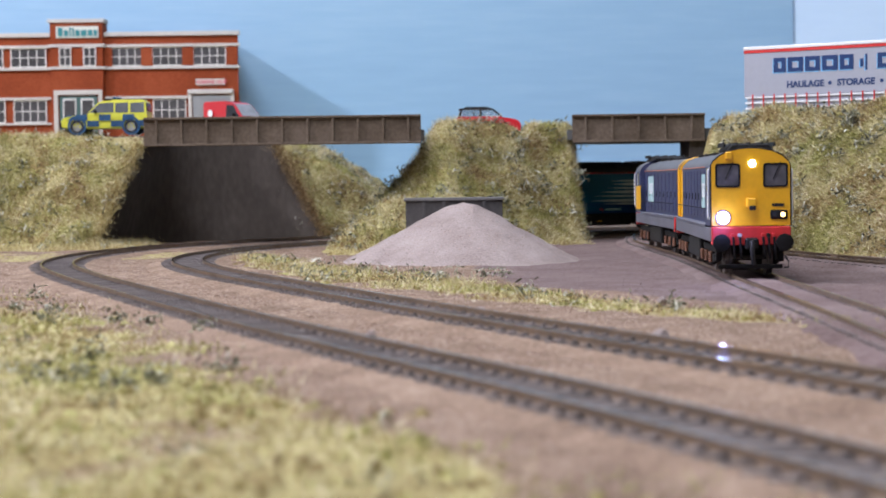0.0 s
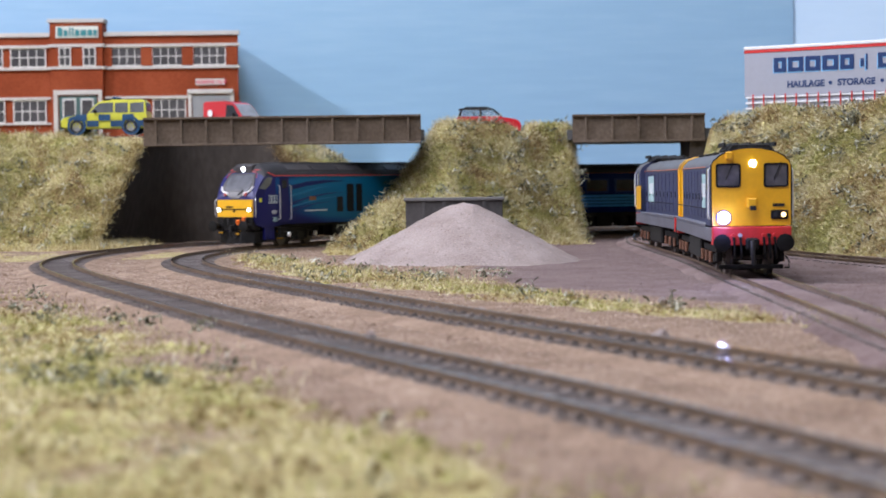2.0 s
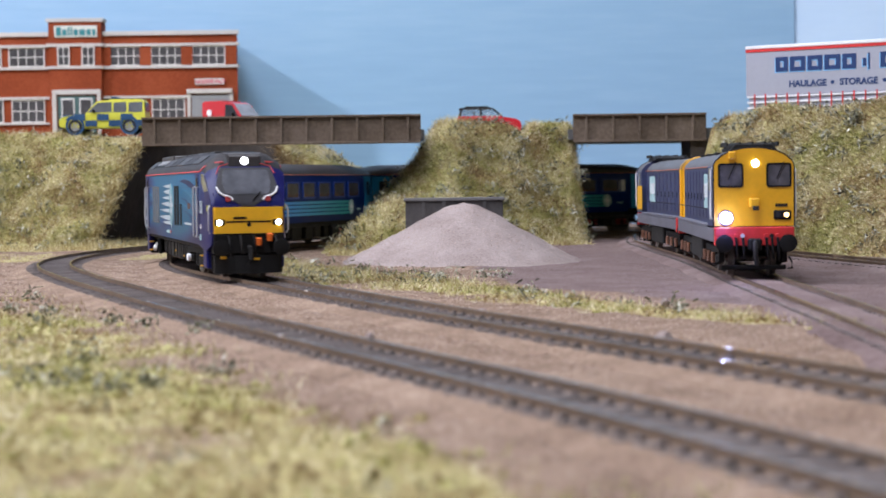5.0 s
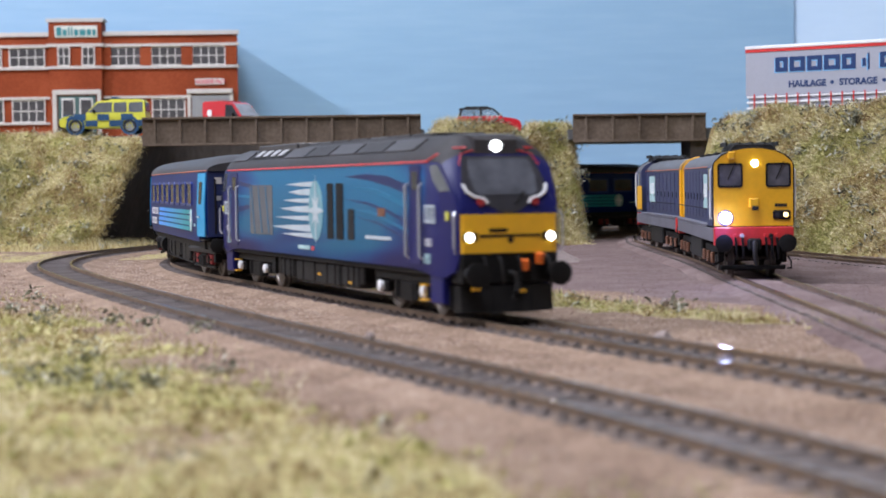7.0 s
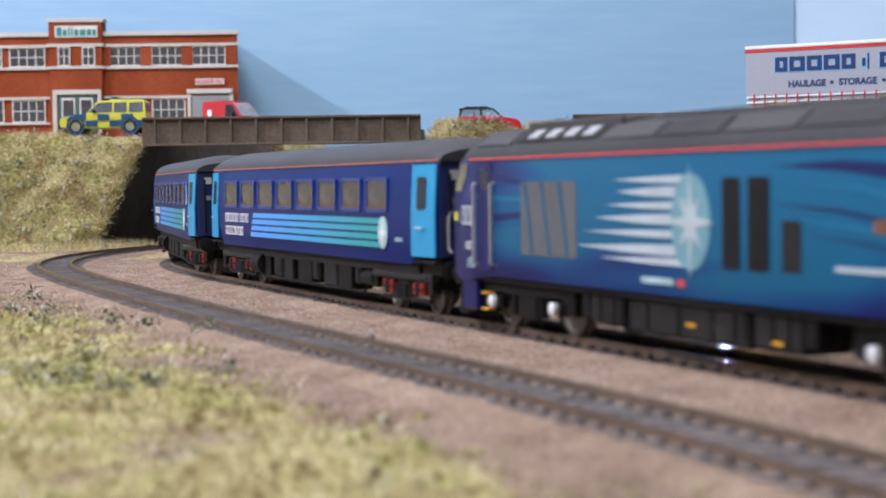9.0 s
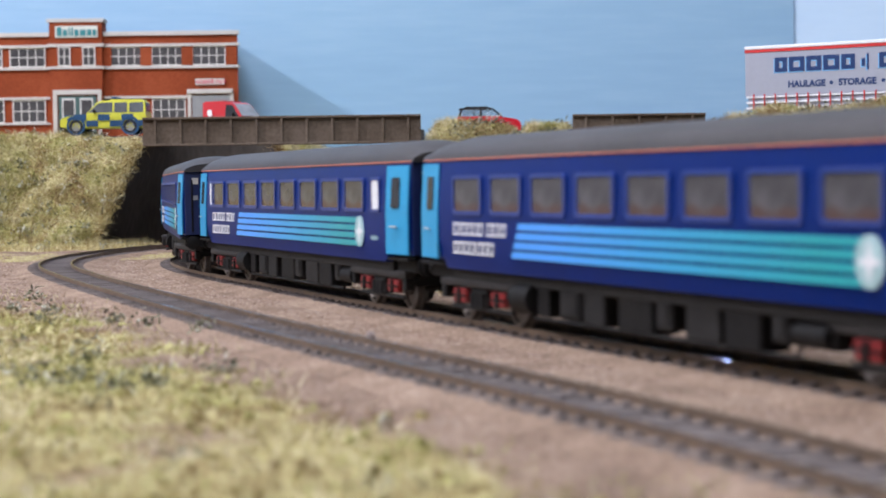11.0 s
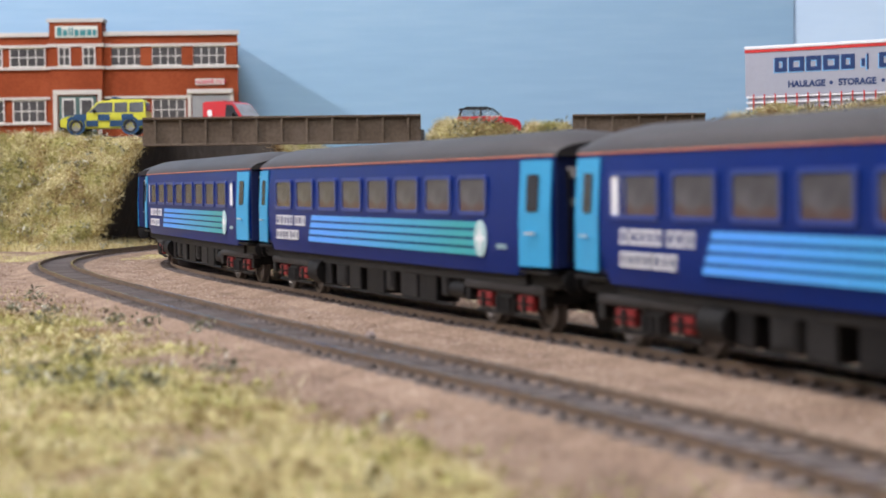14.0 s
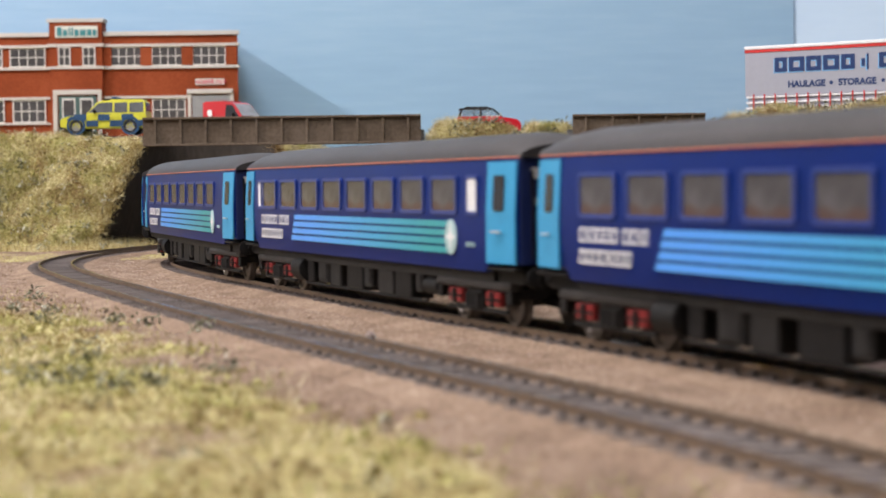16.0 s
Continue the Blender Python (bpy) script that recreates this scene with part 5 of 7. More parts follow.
        part("screw_coupling", tube(bm_new(), [(X(132), 0, 13.5), (X(136.5), 0, 13), (X(137), 0, 8.5), (X(135), 0, 6.5)], 0.9, 8), M_FRAME, root, "hanging coupling")
    # long sides
    for sd in (-1, 1):
        y = sd * 17.6
        part("lining", tube(bm_new(), [(u, sd * (hw(u) + 0.05), 45.3) for u in (-113, -100, 0, 100, 113)] + [(117.5, sd * 16.4, 47.2), (120.8, sd * 12.2, 49.0), (122.2, sd * 9, 49.2)], 0.34), M_REDLINE, root, "thin red lining along the roof edge")
        side_plate("grille", rect(18.5, 25.2, 20.8, 39.5, 0.6), y, M_BLACK, root, "tall black grille")
        side_plate("grille", rect(28.2, 36.0, 20.8, 39.5, 0.6), y, M_BLACK, root, "tall black grille")
        side_plate("hatch", rect(40.5, 47.0, 21.0, 31.0, 0.4), y, M_FRAME, root, "dark grey hatch")
        gp = side_plate("grille", rect(-80, -48.5, 20.5, 39.2, 0.8), y, M_MESH, root, "grey mesh grille panel", 0.14)
        for k in range(3):
            u = -74 + 10 * k
            side_plate("slat", [(u, 20.8), (u + 1.4, 20.8), (u - 3.2, 39), (u - 4.6, 39)], sd * 17.74, M_LOCO, gp, "teal slash", 0.1)
        c0 = 5.5 if sd < 0 else -42.0
        way = -1 if sd < 0 else 1
        disc = [(c0 + 8.2 * math.cos(t), 30.2 + 10.4 * math.sin(t)) for t in [2 * math.pi * i / 28 for i in range(28)]]
        em = side_plate("emblem", disc, y, M_PALEDISC, root, "pale compass emblem", 0.16)
        star = []
        for i in range(16):
            r = (1.18, 0.30, 0.72, 0.30)[i % 4]
            star.append((c0 + 8.2 * r * math.cos(i * math.pi / 8), 30.2 + 10.4 * r * math.sin(i * math.pi / 8)))
        side_plate("star", star, sd * 17.77, M_PALE, em, "white compass star", 0.12)
        for k, (zc, ln) in enumerate(((39.3, 33), (36.6, 27), (33.6, 33), (30.6, 38), (27.4, 44), (23.9, 48), (21.4, 40))):
            a = 6.5 if abs(zc - 30) < 7 else 2.5
            hh = 0.9 if k % 2 == 0 else 1.25
            side_plate("streak", [(c0 + way * a, zc - hh), (c0 + way * a, zc + hh), (c0 + way * (a + ln * 0.45), zc + hh * 0.7), (c0 + way * (a + ln), zc), (c0 + way * (a + ln * 0.45), zc - hh * 0.8)], y, M_PALE, em, "white streak", 0.1)
        for shape, mtl in (([(38, 41.6), (60, 40.4), (80, 38.4), (97, 35.8), (97, 38.8), (80, 41.4), (60, 42.4)], M_SWOOSH), ([(37, 34.2), (60, 32.6), (80, 30.0), (97, 26.6), (97, 27.8), (80, 31.0), (60, 33.4)], M_SWOOSH),
                           ([(48, 28.6), (70, 26.6), (97, 22.0), (97, 22.8), (70, 27.2)], M_SWOOSH), ([(40, 38.2), (66, 36.6), (97, 31.4), (97, 33.2), (66, 37.8)], M_CYANDARK), ([(42, 31.4), (66, 29.4), (97, 24.4), (97, 25.4), (66, 30.4)], M_CYANDARK),
                           ([(-48, 36.6), (-80, 39.6), (-110, 42.6), (-110, 40.4), (-80, 38.2)], M_SWOOSH), ([(-48, 30.6), (-80, 31.6), (-110, 30.2), (-110, 27.6), (-80, 30.2)], M_SWOOSH), ([(-48, 33.4), (-80, 35.2), (-110, 35.8), (-110, 34.8), (-80, 34.2)], M_CYANDARK)):
            side_plate("swoosh", shape, sd * 17.61, mtl, root, "sweeping paint band", 0.06)
        side_plate("marking", rect(58, 82, 21.8, 22.8, 0.4), y, M_PALE, root, "white name bar")
        side_plate("marking", rect(70, 77, 29, 31.6, 0.3), y, M_BROWNPIPE, root, "small bronze plate")
        side_plate("marking", rect(-16, -2, 16.4, 17.8, 0.3), y, M_TEALPANEL, root, "pale label")
        side_plate("marking", rect(0, 3, 16.2, 17.8, 0.3), y, M_REDLINE, root, "red label")
        part("solebar", box(bm_new(), -112, 112, *sorted((sd * 12, sd * 16.2)), 12.2, 14.3, 0.3), M_BLACK, root, "black lower beam")
        for a, b, z in ((-46, -30, 5.2), (-27, 24, 4.4), (26, 44, 4.8)):
            part("fuel_tank", box(bm_new(), a, b, *sorted((sd * 3, sd * 15.4)), z, 12.4, 0.9), M_FRAME, root, "dark grey tank", )
        for u in (-41, -34, -18, -4, 10, 19, 33, 39):
            part("tank_strap", box(bm_new(), u, u + 0.8, *sorted((sd * 15.2, sd * 15.75)), 5.2, 12.0, 0.1), M_BLACK, root)
        part("pipe_run", tube(bm_new(), [(-50, sd * 15.6, 12.9), (0, sd * 15.9, 12.7), (48, sd * 15.6, 12.9)], 0.5), M_FRAME, root, "dark pipe along the lower beam")
        for u, z0, z1 in ((-49, 6.0, 12.4), (46, 6.4, 12.4)):
            part("sand_box", box(bm_new(), u - 2.2, u + 2.2, *sorted((sd * 10, sd * 15)), z0, z1, 0.5), M_BLACK, root, "black box beside the tank")
        side_plate("label", rect(0, 3.6, 7.6, 8.4, 0.2), sd * 15.45, M_GOLD, root, "yellow label")
        side_plate("label", rect(33, 37, 6.2, 7.0, 0.2), sd * 15.45, M_GOLD, root, "yellow label")
    for x in (-85, 85):
        b = bogie(root, x, 36.7, 7.2, M_BLACK, (4.6, 12.0), 12.0)
        for a in (-18.35, 18.35):
            for sd in (-1, 1):
                part("axle_end", lathe(bm_new(), (a, sd * 15.0, 7.2), (0, sd, 0), [(0, 1.7), (1.2, 1.7), (1.5, 1.0)], 14), M_WHITE, b, "white axle end cap", 40)
    return root


# ---- the older locomotives on the siding ----
def build_bonnet_loco():
    root = thing("bonnet_locomotive", at(0, 0, 0), "old blue bonnet locomotive with a yellow cab front on the siding", "locomotive", "coupled siding locomotives")
    arch = [(16.1, 20.3), (16.1, 44.6), (15.2, 46.6), (12.6, 48.9), (9.0, 50.6), (4.5, 51.6), (0, 51.9)]
    ring = [(-v, z) for v, z in arch] + [(v, z) for v, z in arch[::-1][1:]]
    bm = loft(bm_new(), [[(u, y, z) for y, z in ring] for u in (64, 87.4)])
    bmesh.ops.recalc_face_normals(bm, faces=bm.faces)
    for f in bm.faces:
        if f.normal.z > 0.25:
            f.material_index = 1
    cab = part("cab", bm, [M_NAVY20, M_ROOF20], root, "blue cab with a grey roof", 30)
    bm = plate(bm_new(), [(87.5, y * 0.995, z) for y, z in ring], (0.7, 0, 0))
    part("cab_front", bm, M_GOLD, cab, "warning yellow cab front")
    part("front_edge", tube(bm_new(), [(88.0, y, z) for y, z in ring], 0.35), M_FRAME, cab, "thin dark edging")
    for y0, y1 in ((-14.3, -4.2), (5.0, 15.0)):
        o, i = rect(y0, y1, 35.8, 45.6, 1.2), rect(y0 + 0.7, y1 - 0.7, 36.5, 44.9, 0.9)
        w = part("window", ring_plate(o, i, 88.15, 0.5, "x"), M_BLACK, cab, "cab window with a black rubber frame")
        part("pane", plate(bm_new(), [(88.2, y, z) for y, z in i], (0.15, 0, 0)), M_COACHGLASS, w, "dim grey glazing")
        part("wiper", tube(bm_new(), [(89.0, (y0 + y1) / 2 + 2, 46), (89.0, (y0 + y1) / 2 - 1, 39)], 0.22), M_BLACK, w)
    part("headlight", lathe(bm_new(), (88.1, 0.6, 45.5), (1, 0, 0), [(0, 1.5), (0.8, 1.5), (1.3, 0.9)], 18), M_LAMP, cab, "lit top headlight", 40)
    part("led_headlight", lathe(bm_new(), (88.1, -11.2, 23.6), (1, 0, 0), [(0.9, 2.5), (1.8, 2.1), (2.3, 0.6)], 20), M_LED, cab, "dazzling blue white headlight", 40)
    # glowing ring added to imitate the blue glare round the lamp
    part("led_rim", lathe(bm_new(), (88.1, -11.2, 23.6), (1, 0, 0), [(0, 3.1), (0.7, 3.0), (0.9, 2.5)], 22), M_HALO, cab, "blue glowing ring standing in for headlight glare", 40)
    tb = part("tail_lamp_box", box(bm_new(), 88.1, 89.0, 7.8, 14.8, 22.8, 26.6, 0.5), M_BLACK, cab, "black lamp cluster")
    part("marker", lathe(bm_new(), (89.0, 12.9, 24.7), (1, 0, 0), [(0, 1.0), (0.4, 0.9)], 12), M_MARKER, tb, "amber marker light", 40)
    part("marker", lathe(bm_new(), (89.0, 9.6, 24.7), (1, 0, 0), [(0, 1.1), (0.3, 1.0)], 12), M_GLASS, tb)
    part("number_bar", box(bm_new(), 88.1, 88.5, 8.6, 13.4, 28.0, 29.2), M_FRAME, cab, "dark number bar")
    part("lamp_bracket", box(bm_new(), 88.1, 91.6, -1.9, 2.0, 27.6, 31.6, 0.5), M_GOLD, cab, "yellow boxed bracket")
    part("lamp_bracket", box(bm_new(), 91.7, 92.6, -1.0, 1.6, 26.6, 28.4, 0.3), M_FRAME, cab)
    part("horn_box", box(bm_new(), 87.6, 89.8, -10.2, -7.4, 47.2, 50.4, 0.4), M_GOLD, cab, "small yellow roof box")
    part("roof_vent", loft(bm_new(), [[(u, -w, 51), (u, -w * 0.8, t), (u, w * 0.8, t), (u, w, 51)] for u, w, t in ((55, 9.4, 52.2), (60, 10, 53.6), (84, 10, 53.8), (87.6, 9, 53.0))]), M_FRAME, root, "dark raised roof vent")
    for y in (-10.2, -5, 0, 5, 10.2):
        part("roof_rib", box(bm_new(), 62, 86, y - 0.3, y + 0.3, 52.5, 54.2), M_FRAME, root)
    # side of the cab
    for sd in (-1, 1):
        ys = sd * 16.1
        side_plate("cab_window", rect(70, 80, 34.5, 44, 0.8), ys, M_CARGLASS, cab, "cab side window")
        side_plate("emblem", [(75 + 2.2 * math.cos(t), 28 + 5.5 * math.sin(t)) for t in [i * math.pi / 8 for i in range(16)]], ys, M_SIGNWHITE, cab, "pale oval emblem")
        part("hand_rail", tube(bm_new(), [(85.6, sd * 16.2, 44), (85.6, sd * 17.0, 43), (85.6, sd * 17.0, 24), (85.6, sd * 16.2, 23)], 0.35), M_WHITE, cab, "white hand rail")
    # bonnet
    hood = [(13.0, 20.3), (13.0, 44.0), (12.4, 46.2), (9.8, 48.8), (5.0, 50.4), (0, 50.8)]
    ring = [(-v, z) for v, z in hood] + [(v, z) for v, z in hood[::-1][1:]]
    bm = loft(bm_new(), [[(u, y, z) for y, z in ring] for u in (-87.4, 64)])
    bmesh.ops.recalc_face_normals(bm, faces=bm.faces)
    for f in bm.faces:
        if f.normal.z > 0.25:
            f.material_index = 1
    bn = part("bonnet", bm, [M_NAVY20, M_ROOF20], root, "faded blue bonnet with a grey top", 30)
    part("nose_front", plate(bm_new(), [(-87.5, y, z) for y, z in ring], (-0.7, 0, 0)), M_GOLD, bn, "yellow nose end")
    part("nose_edge", box(bm_new(), -88, -84.6, -13.4, 13.4, 20.6, 44.2, 0.3), M_GOLD, bn, "yellow nose corner")
    part("nose_edge", tube(bm_new(), [(-86.2, y * 1.03, z * 1.005) for y, z in ring], 0.3), M_GOLD, bn)
    for k in range(4):
        part("roof_grille", lathe(bm_new(), (-66 + 34 * k, 0, 50.2), (0, 0, 1), [(0, 7.0), (1.0, 7.0), (1.0, 6.2), (0.7, 6.2), (0.7, 0.5)], 20), M_FRAME, bn, "round roof fan", 40)
    for sd in (-1, 1):
        ys = sd * 13.0
        part("eave_rail", tube(bm_new(), [(-86, sd * 13.5, 44.6), (64, sd * 13.5, 44.6)], 0.24), M_ORANGELINE, bn, "orange pipe along the eaves")
        for k in range(9):
            u = -80 + 16 * k
            d = side_plate("bonnet_door", rect(u, u + 14.4, 22.5, 43.0, 0.5), ys, M_NAVY20, bn, "blue bonnet door", 0.3)
            side_plate("hinge", rect(u + 6.6, u + 7.4, 30, 33, 0.0), sd * 13.3, M_FRAME, d, "", 0.3)
        side_plate("panel", rect(20, 46, 26.5, 41.5, 0.3), sd * 13.32, M_TEALPANEL, bn, "pale teal and white lettered panel", 0.12)
        letter_blocks("marking", [4, 4, 4, 4], 22, 31.5, 6, sd * 13.46, M_WHITE, bn, 1.2)
        part("footplate", box(bm_new(), -88, 64, *sorted((sd * 13.0, sd * 16.4)), 19.4, 20.6, 0.2), M_SOLE20, root, "grey running plate")
        part("valance", box(bm_new(), -88, 88, *sorted((sd * 13.8, sd * 16.2)), 13.8, 19.3, 0.3), M_SOLE20, root, "dull grey side beam")
        part("battery_box", box(bm_new(), -26, 26, *sorted((sd * 8, sd * 15)), 4.6, 13.7, 0.6), M_FRAME, root, "dark battery box")
        part("rail_run", tube(bm_new(), [(-84, sd * 15.8, 27), (-40, sd * 15.8, 27), (62, sd * 15.8, 27)], 0.22), M_FRAME, root, "thin dark side rail")
    part("underframe", box(bm_new(), -87, 87, -13.6, 13.6, 13.9, 20.2), M_BLACK, root)
    for e in (-1, 1):
        part("buffer_beam", box(bm_new(), *sorted((e * 86.5, e * 89.6)), -16.0, 16.0, 12.4, 19.9, 0.4), M_BUFRED, root, "red buffer beam")
        buffer_pair(root, e * 89.5, 12.6, 13.6, 3.55, e, 7.0)
        part("coupling_hook", tube(bm_new(), [(e * 89.5, 0, 14), (e * 93, 0, 13.6), (e * 93.4, 0, 9), (e * 92.4, 0.6, 4.5)], 1.0, 8), M_FRAME, root, "hanging screw coupling", 60)
        part("coupling_plate", box(bm_new(), *sorted((e * 89.6, e * 92.2)), -2.8, 2.8, 10.4, 15.4, 0.8), M_BLACK, root)
        for y, c in ((-7.5, M_BUFRED), (-4.8, M_SILVER), (4.6, M_BUFRED), (6.8, M_FRAME), (9.0, M_BUFRED)):
            part("brake_pipe", tube(bm_new(), [(e * 89.6, y, 16.2), (e * 91.4, y, 15.4), (e * 91.6, y + 0.4, 9.5), (e * 90.6, y + 0.7, 7)], 0.5), M_BLACK, root, "black brake pipe")
            part("pipe_tap", lathe(bm_new(), (e * 89.6, y, 16.4), (e, 0, 0), [(0, 0.9), (1.6, 0.8)], 10), c, root)
        part("guard_iron", box(bm_new(), *sorted((e * 84, e * 86.5)), -13, 13, 2.6, 4.4, 0.3), M_BLACK, root)
        part("lamp_step", tube(bm_new(), [(e * 90, 13.5, 8), (e * 92, 14.5, 6), (e * 92, 14.5, 3.4), (e * 89, 13.5, 3.2)], 0.4), M_BLACK, root)
    for x in (-58, 58):
        b = bogie(root, x, 34, 6.9, M_FRAME, (4.6, 11.8), 11.6)
        for a in (-17, 0, 17):
            for sd in (-1, 1):
                part("spring", lathe(bm_new(), (a - 3.8, sd * 14.8, 4.8), (0, 0, 1), [(h * 0.45, 0.7 + 0.3 * (h % 2)) for h in range(11)], 10), M_BROWNPIPE, b, "rusty coil spring")
    return root


COACH_COUNT = 6
train_loco = build_blue_loco()
coach_plain = build_coach("railway_coach", "deep blue passenger coach with light blue doors and teal bars", False)
coach_white = build_coach("railway_coach", "deep blue passenger coach with light blue doors and white end windows", True)
coaches = [coach_plain, coach_white] + [copy_thing((coach_plain, coach_white)[k % 2], at(0, 0, 0)) for k in range(2, COACH_COUNT)]

near20 = build_bonnet_loco()
near20.matrix_basis = at(129.9, 800.5, 0, -93.0)
far20 = copy_thing(near20, at(135.0, 990.5, 0, 90))
tagged(far20, "second faded blue bonnet locomotive coupled nose to nose")
side_plate("cab_panel", rect(60.0, 84.5, 22, 36, 0.4), 16.3, M_GOLD, next(c for c in far20.children if c.name.startswith("cab")), "orange yellow cab side panel")


# ---- the brick factory ----
def build_factory():
    root = thing("brick_factory", at(0, 1680, 76), "two storey orange red brick factory with white bands", "factory")
    Z0 = 76.0

    def bx(name, x0, x1, y0, y1, z0, z1, m, parent=root, label="", bevel=0.2):
        return part(name, box(bm_new(), x0, x1, y0, y1, z0 - Z0, z1 - Z0, bevel), m, parent, label)
    wall = part("wall", plate(bm_new(), [(-560, 3, 0), (-193, 3, 0), (-208, 78, 0), (-560, 78, 0)], (0, 0, 107)), M_BRICK, root, "orange red brick wall")
    tower = bx("entrance_tower", -371, -321, -3, 20, 76, 196, M_BRICK, label="projecting brick entrance bay")
    # white bands and copings
    for x0, x1, zs in ((-560, -371.5, ((183, 187), (172.5, 175.2), (151.6, 154.2), (123.4, 125.8), (99.6, 101.6))), (-320.5, -191.5, ((183, 187), (172.5, 175.2), (151.6, 154.2))), (-320.5, -237, ((123.4, 125.8), (99.6, 101.6)))):
        for z0, z1 in zs:
            bx("stone_band", x0, x1, 0.6, 6, z0, z1, M_STONE, label="white stone band")
    for z0, z1 in ((196, 199.4), (172.8, 175.6), (151.8, 154.4)):
        bx("stone_band", -373, -319, -4.4, 16, z0, z1, M_STONE, tower)
    # brick piers between the windows
    for x in (-318.5, -280, -240.8, -199):
        bx("pier", x - 5.5, x + 5.5, 1.2, 5, 154.4, 172.4, M_BRICK)

    def window(x0, x1, z0, z1, cols, rows, y=2.4, parent=root):
        bm = bm_new()
        t = 0.9
        box(bm, x0, x1, y - 0.9, y + 0.4, z0 - Z0, z0 - Z0 + t)
        box(bm, x0, x1, y - 0.9, y + 0.4, z1 - Z0 - t, z1 - Z0)
        box(bm, x0, x0 + t, y - 0.9, y + 0.4, z0 - Z0 + t, z1 - Z0 - t)
        box(bm, x1 - t, x1, y - 0.9, y + 0.4, z0 - Z0 + t, z1 - Z0 - t)
        w = part("window", bm, M_WFRAME, parent, "white framed window with small panes")
        cw, ch = (x1 - x0 - 2 * t) / cols, (z1 - z0 - 2 * t) / rows
        for c in range(cols):
            for r in range(rows):
                a, b = x0 + t + c * cw, z0 - Z0 + t + r * ch
                part("pane", box(bm_new(), a, a + cw, y - 0.25, y + 0.3, b, b + ch), M_PANE, w)
        for c in range(1, cols):
            a = x0 + t + c * cw
            part("glazing_bar", box(bm_new(), a - 0.35, a + 0.35, y - 0.75, y - 0.26, z0 - Z0 + t, z1 - Z0 - t), M_WFRAME, w)
        for r in range(1, rows):
            b = z0 - Z0 + t + r * ch
            part("glazing_bar", box(bm_new(), x0 + t, x1 - t, y - 0.72, y - 0.28, b - 0.35, b + 0.35), M_WFRAME, w)
    for x0, x1 in ((-450, -417), (-410, -376), (-314.5, -283), (-275, -243.8), (-236, -204.5)):
        window(x0, x1, 154.4, 172.6, 4, 2)
    for x0, x1 in ((-362.5, -351), (-339.5, -327.5)):
        window(x0, x1, 154.6, 172.6, 2, 2, -3.4, tower)
    for x0, x1 in ((-450, -416), (-408, -376.5), (-275, -243.5)):
        window(x0, x1, 101.8, 123.2, 4, 2)
    # entrance
    door = bx("entrance_door", -363, -327, -4.2, -3.2, 84, 126, M_TEALDOOR, label="dark teal double door")
    for x0, x1, z0, z1 in ((-368, -364, 76, 132), (-325.5, -322, 76, 132), (-364, -325.5, 127.5, 132)):
        bx("door_surround", x0, x1, -5.6, -3, z0, z1, M_STONE, tower, "white stone door surround")
    for x0, x1 in ((-359.5, -347), (-342.5, -330)):
        bx("door_leaf", x0, x1, -4.9, -4.3, 88, 124, M_WFRAME, door, "white framed glass leaf")
        bx("door_glass", x0 + 1.2, x1 - 1.2, -5.2, -4.95, 90, 122.4, M_PANE, door)
    # goods door
    sh = bx("roller_shutter", -237, -201, 1.4, 2.6, 78, 126, M_SHUTTER, label="grey roller shutter")
    for k in range(12):
        bx("slat", -236.4, -201.6, 0.9, 1.4, 79 + 3.9 * k, 81.9 + 3.9 * k, M_SHUTTER, sh, bevel=0)
    bx("lintel", -241.5, -198, -1.2, 4, 127, 131.5, M_STONE, label="white lintel", bevel=0.6)
    for x in (-239.5, -199.2):
        bx("jamb", x - 1.6, x + 1.6, 0.4, 3.5, 76, 127, M_STONE)
    sg = bx("goods_sign", -233.5, -206, 1.2, 2.6, 135.6, 141.4, M_SIGNWHITE, label="small white goods sign")
    lettering("GOODS OUT", 4.75, "sign_lettering", M_SIGNRED, sg, at(-232.9, 0.95, 136.8 - Z0))
    sg = bx("name_board", -365, -324.5, -4.6, -3.4, 181.5, 192.4, M_SIGNWHITE, tower, "pale name board")
    bm = bm_new()
    for k, (w, h) in enumerate(((4.6, 8.2), (3.8, 5.8), (1.6, 8.2), (1.6, 8.2), (4.0, 5.8), (5.6, 5.8), (4.0, 5.8), (3.2, 5.8))):
        x = -363.0 + sum((4.6, 3.8, 1.6, 1.6, 4.0, 5.6, 4.0, 3.2)[:k]) + 1.25 * k
        box(bm, x, x + w, -5.0, -4.65, 183 - Z0, 183 + h - Z0, 0.3)
    part("name_marking", bm, M_SIGNTEAL, sg, "teal name blocks")
    # roof edge behind the parapet and a downpipe
    part("roof", plate(bm_new(), [(-556, 8, 107.2), (-197, 8, 107.2), (-210, 75, 107.2), (-556, 75, 107.2)], (0, 0, 1)), M_ROAD, root, "grey flat roof")
    return root


build_factory()


# ---- road vehicles: x forward, y to the left, z up from the road ----
def prism(bm, outline, width_at, mi=0):
    """An outline of (x, z) drawn out to both sides; width_at(z) gives the half width."""
    a = [bm.verts.new((x, -width_at(z), z)) for x, z in outline]
    b = [bm.verts.new((x, width_at(z), z)) for x, z in outline]
    bm.faces.new(a[::-1]).material_index = mi
    bm.faces.new(b).material_index = mi
    for i in range(len(a)):
        j = (i + 1) % len(a)
        bm.faces.new((a[i], a[j], b[j], b[i])).material_index = mi
    bmesh.ops.recalc_face_normals(bm, faces=bm.faces)
    return bm


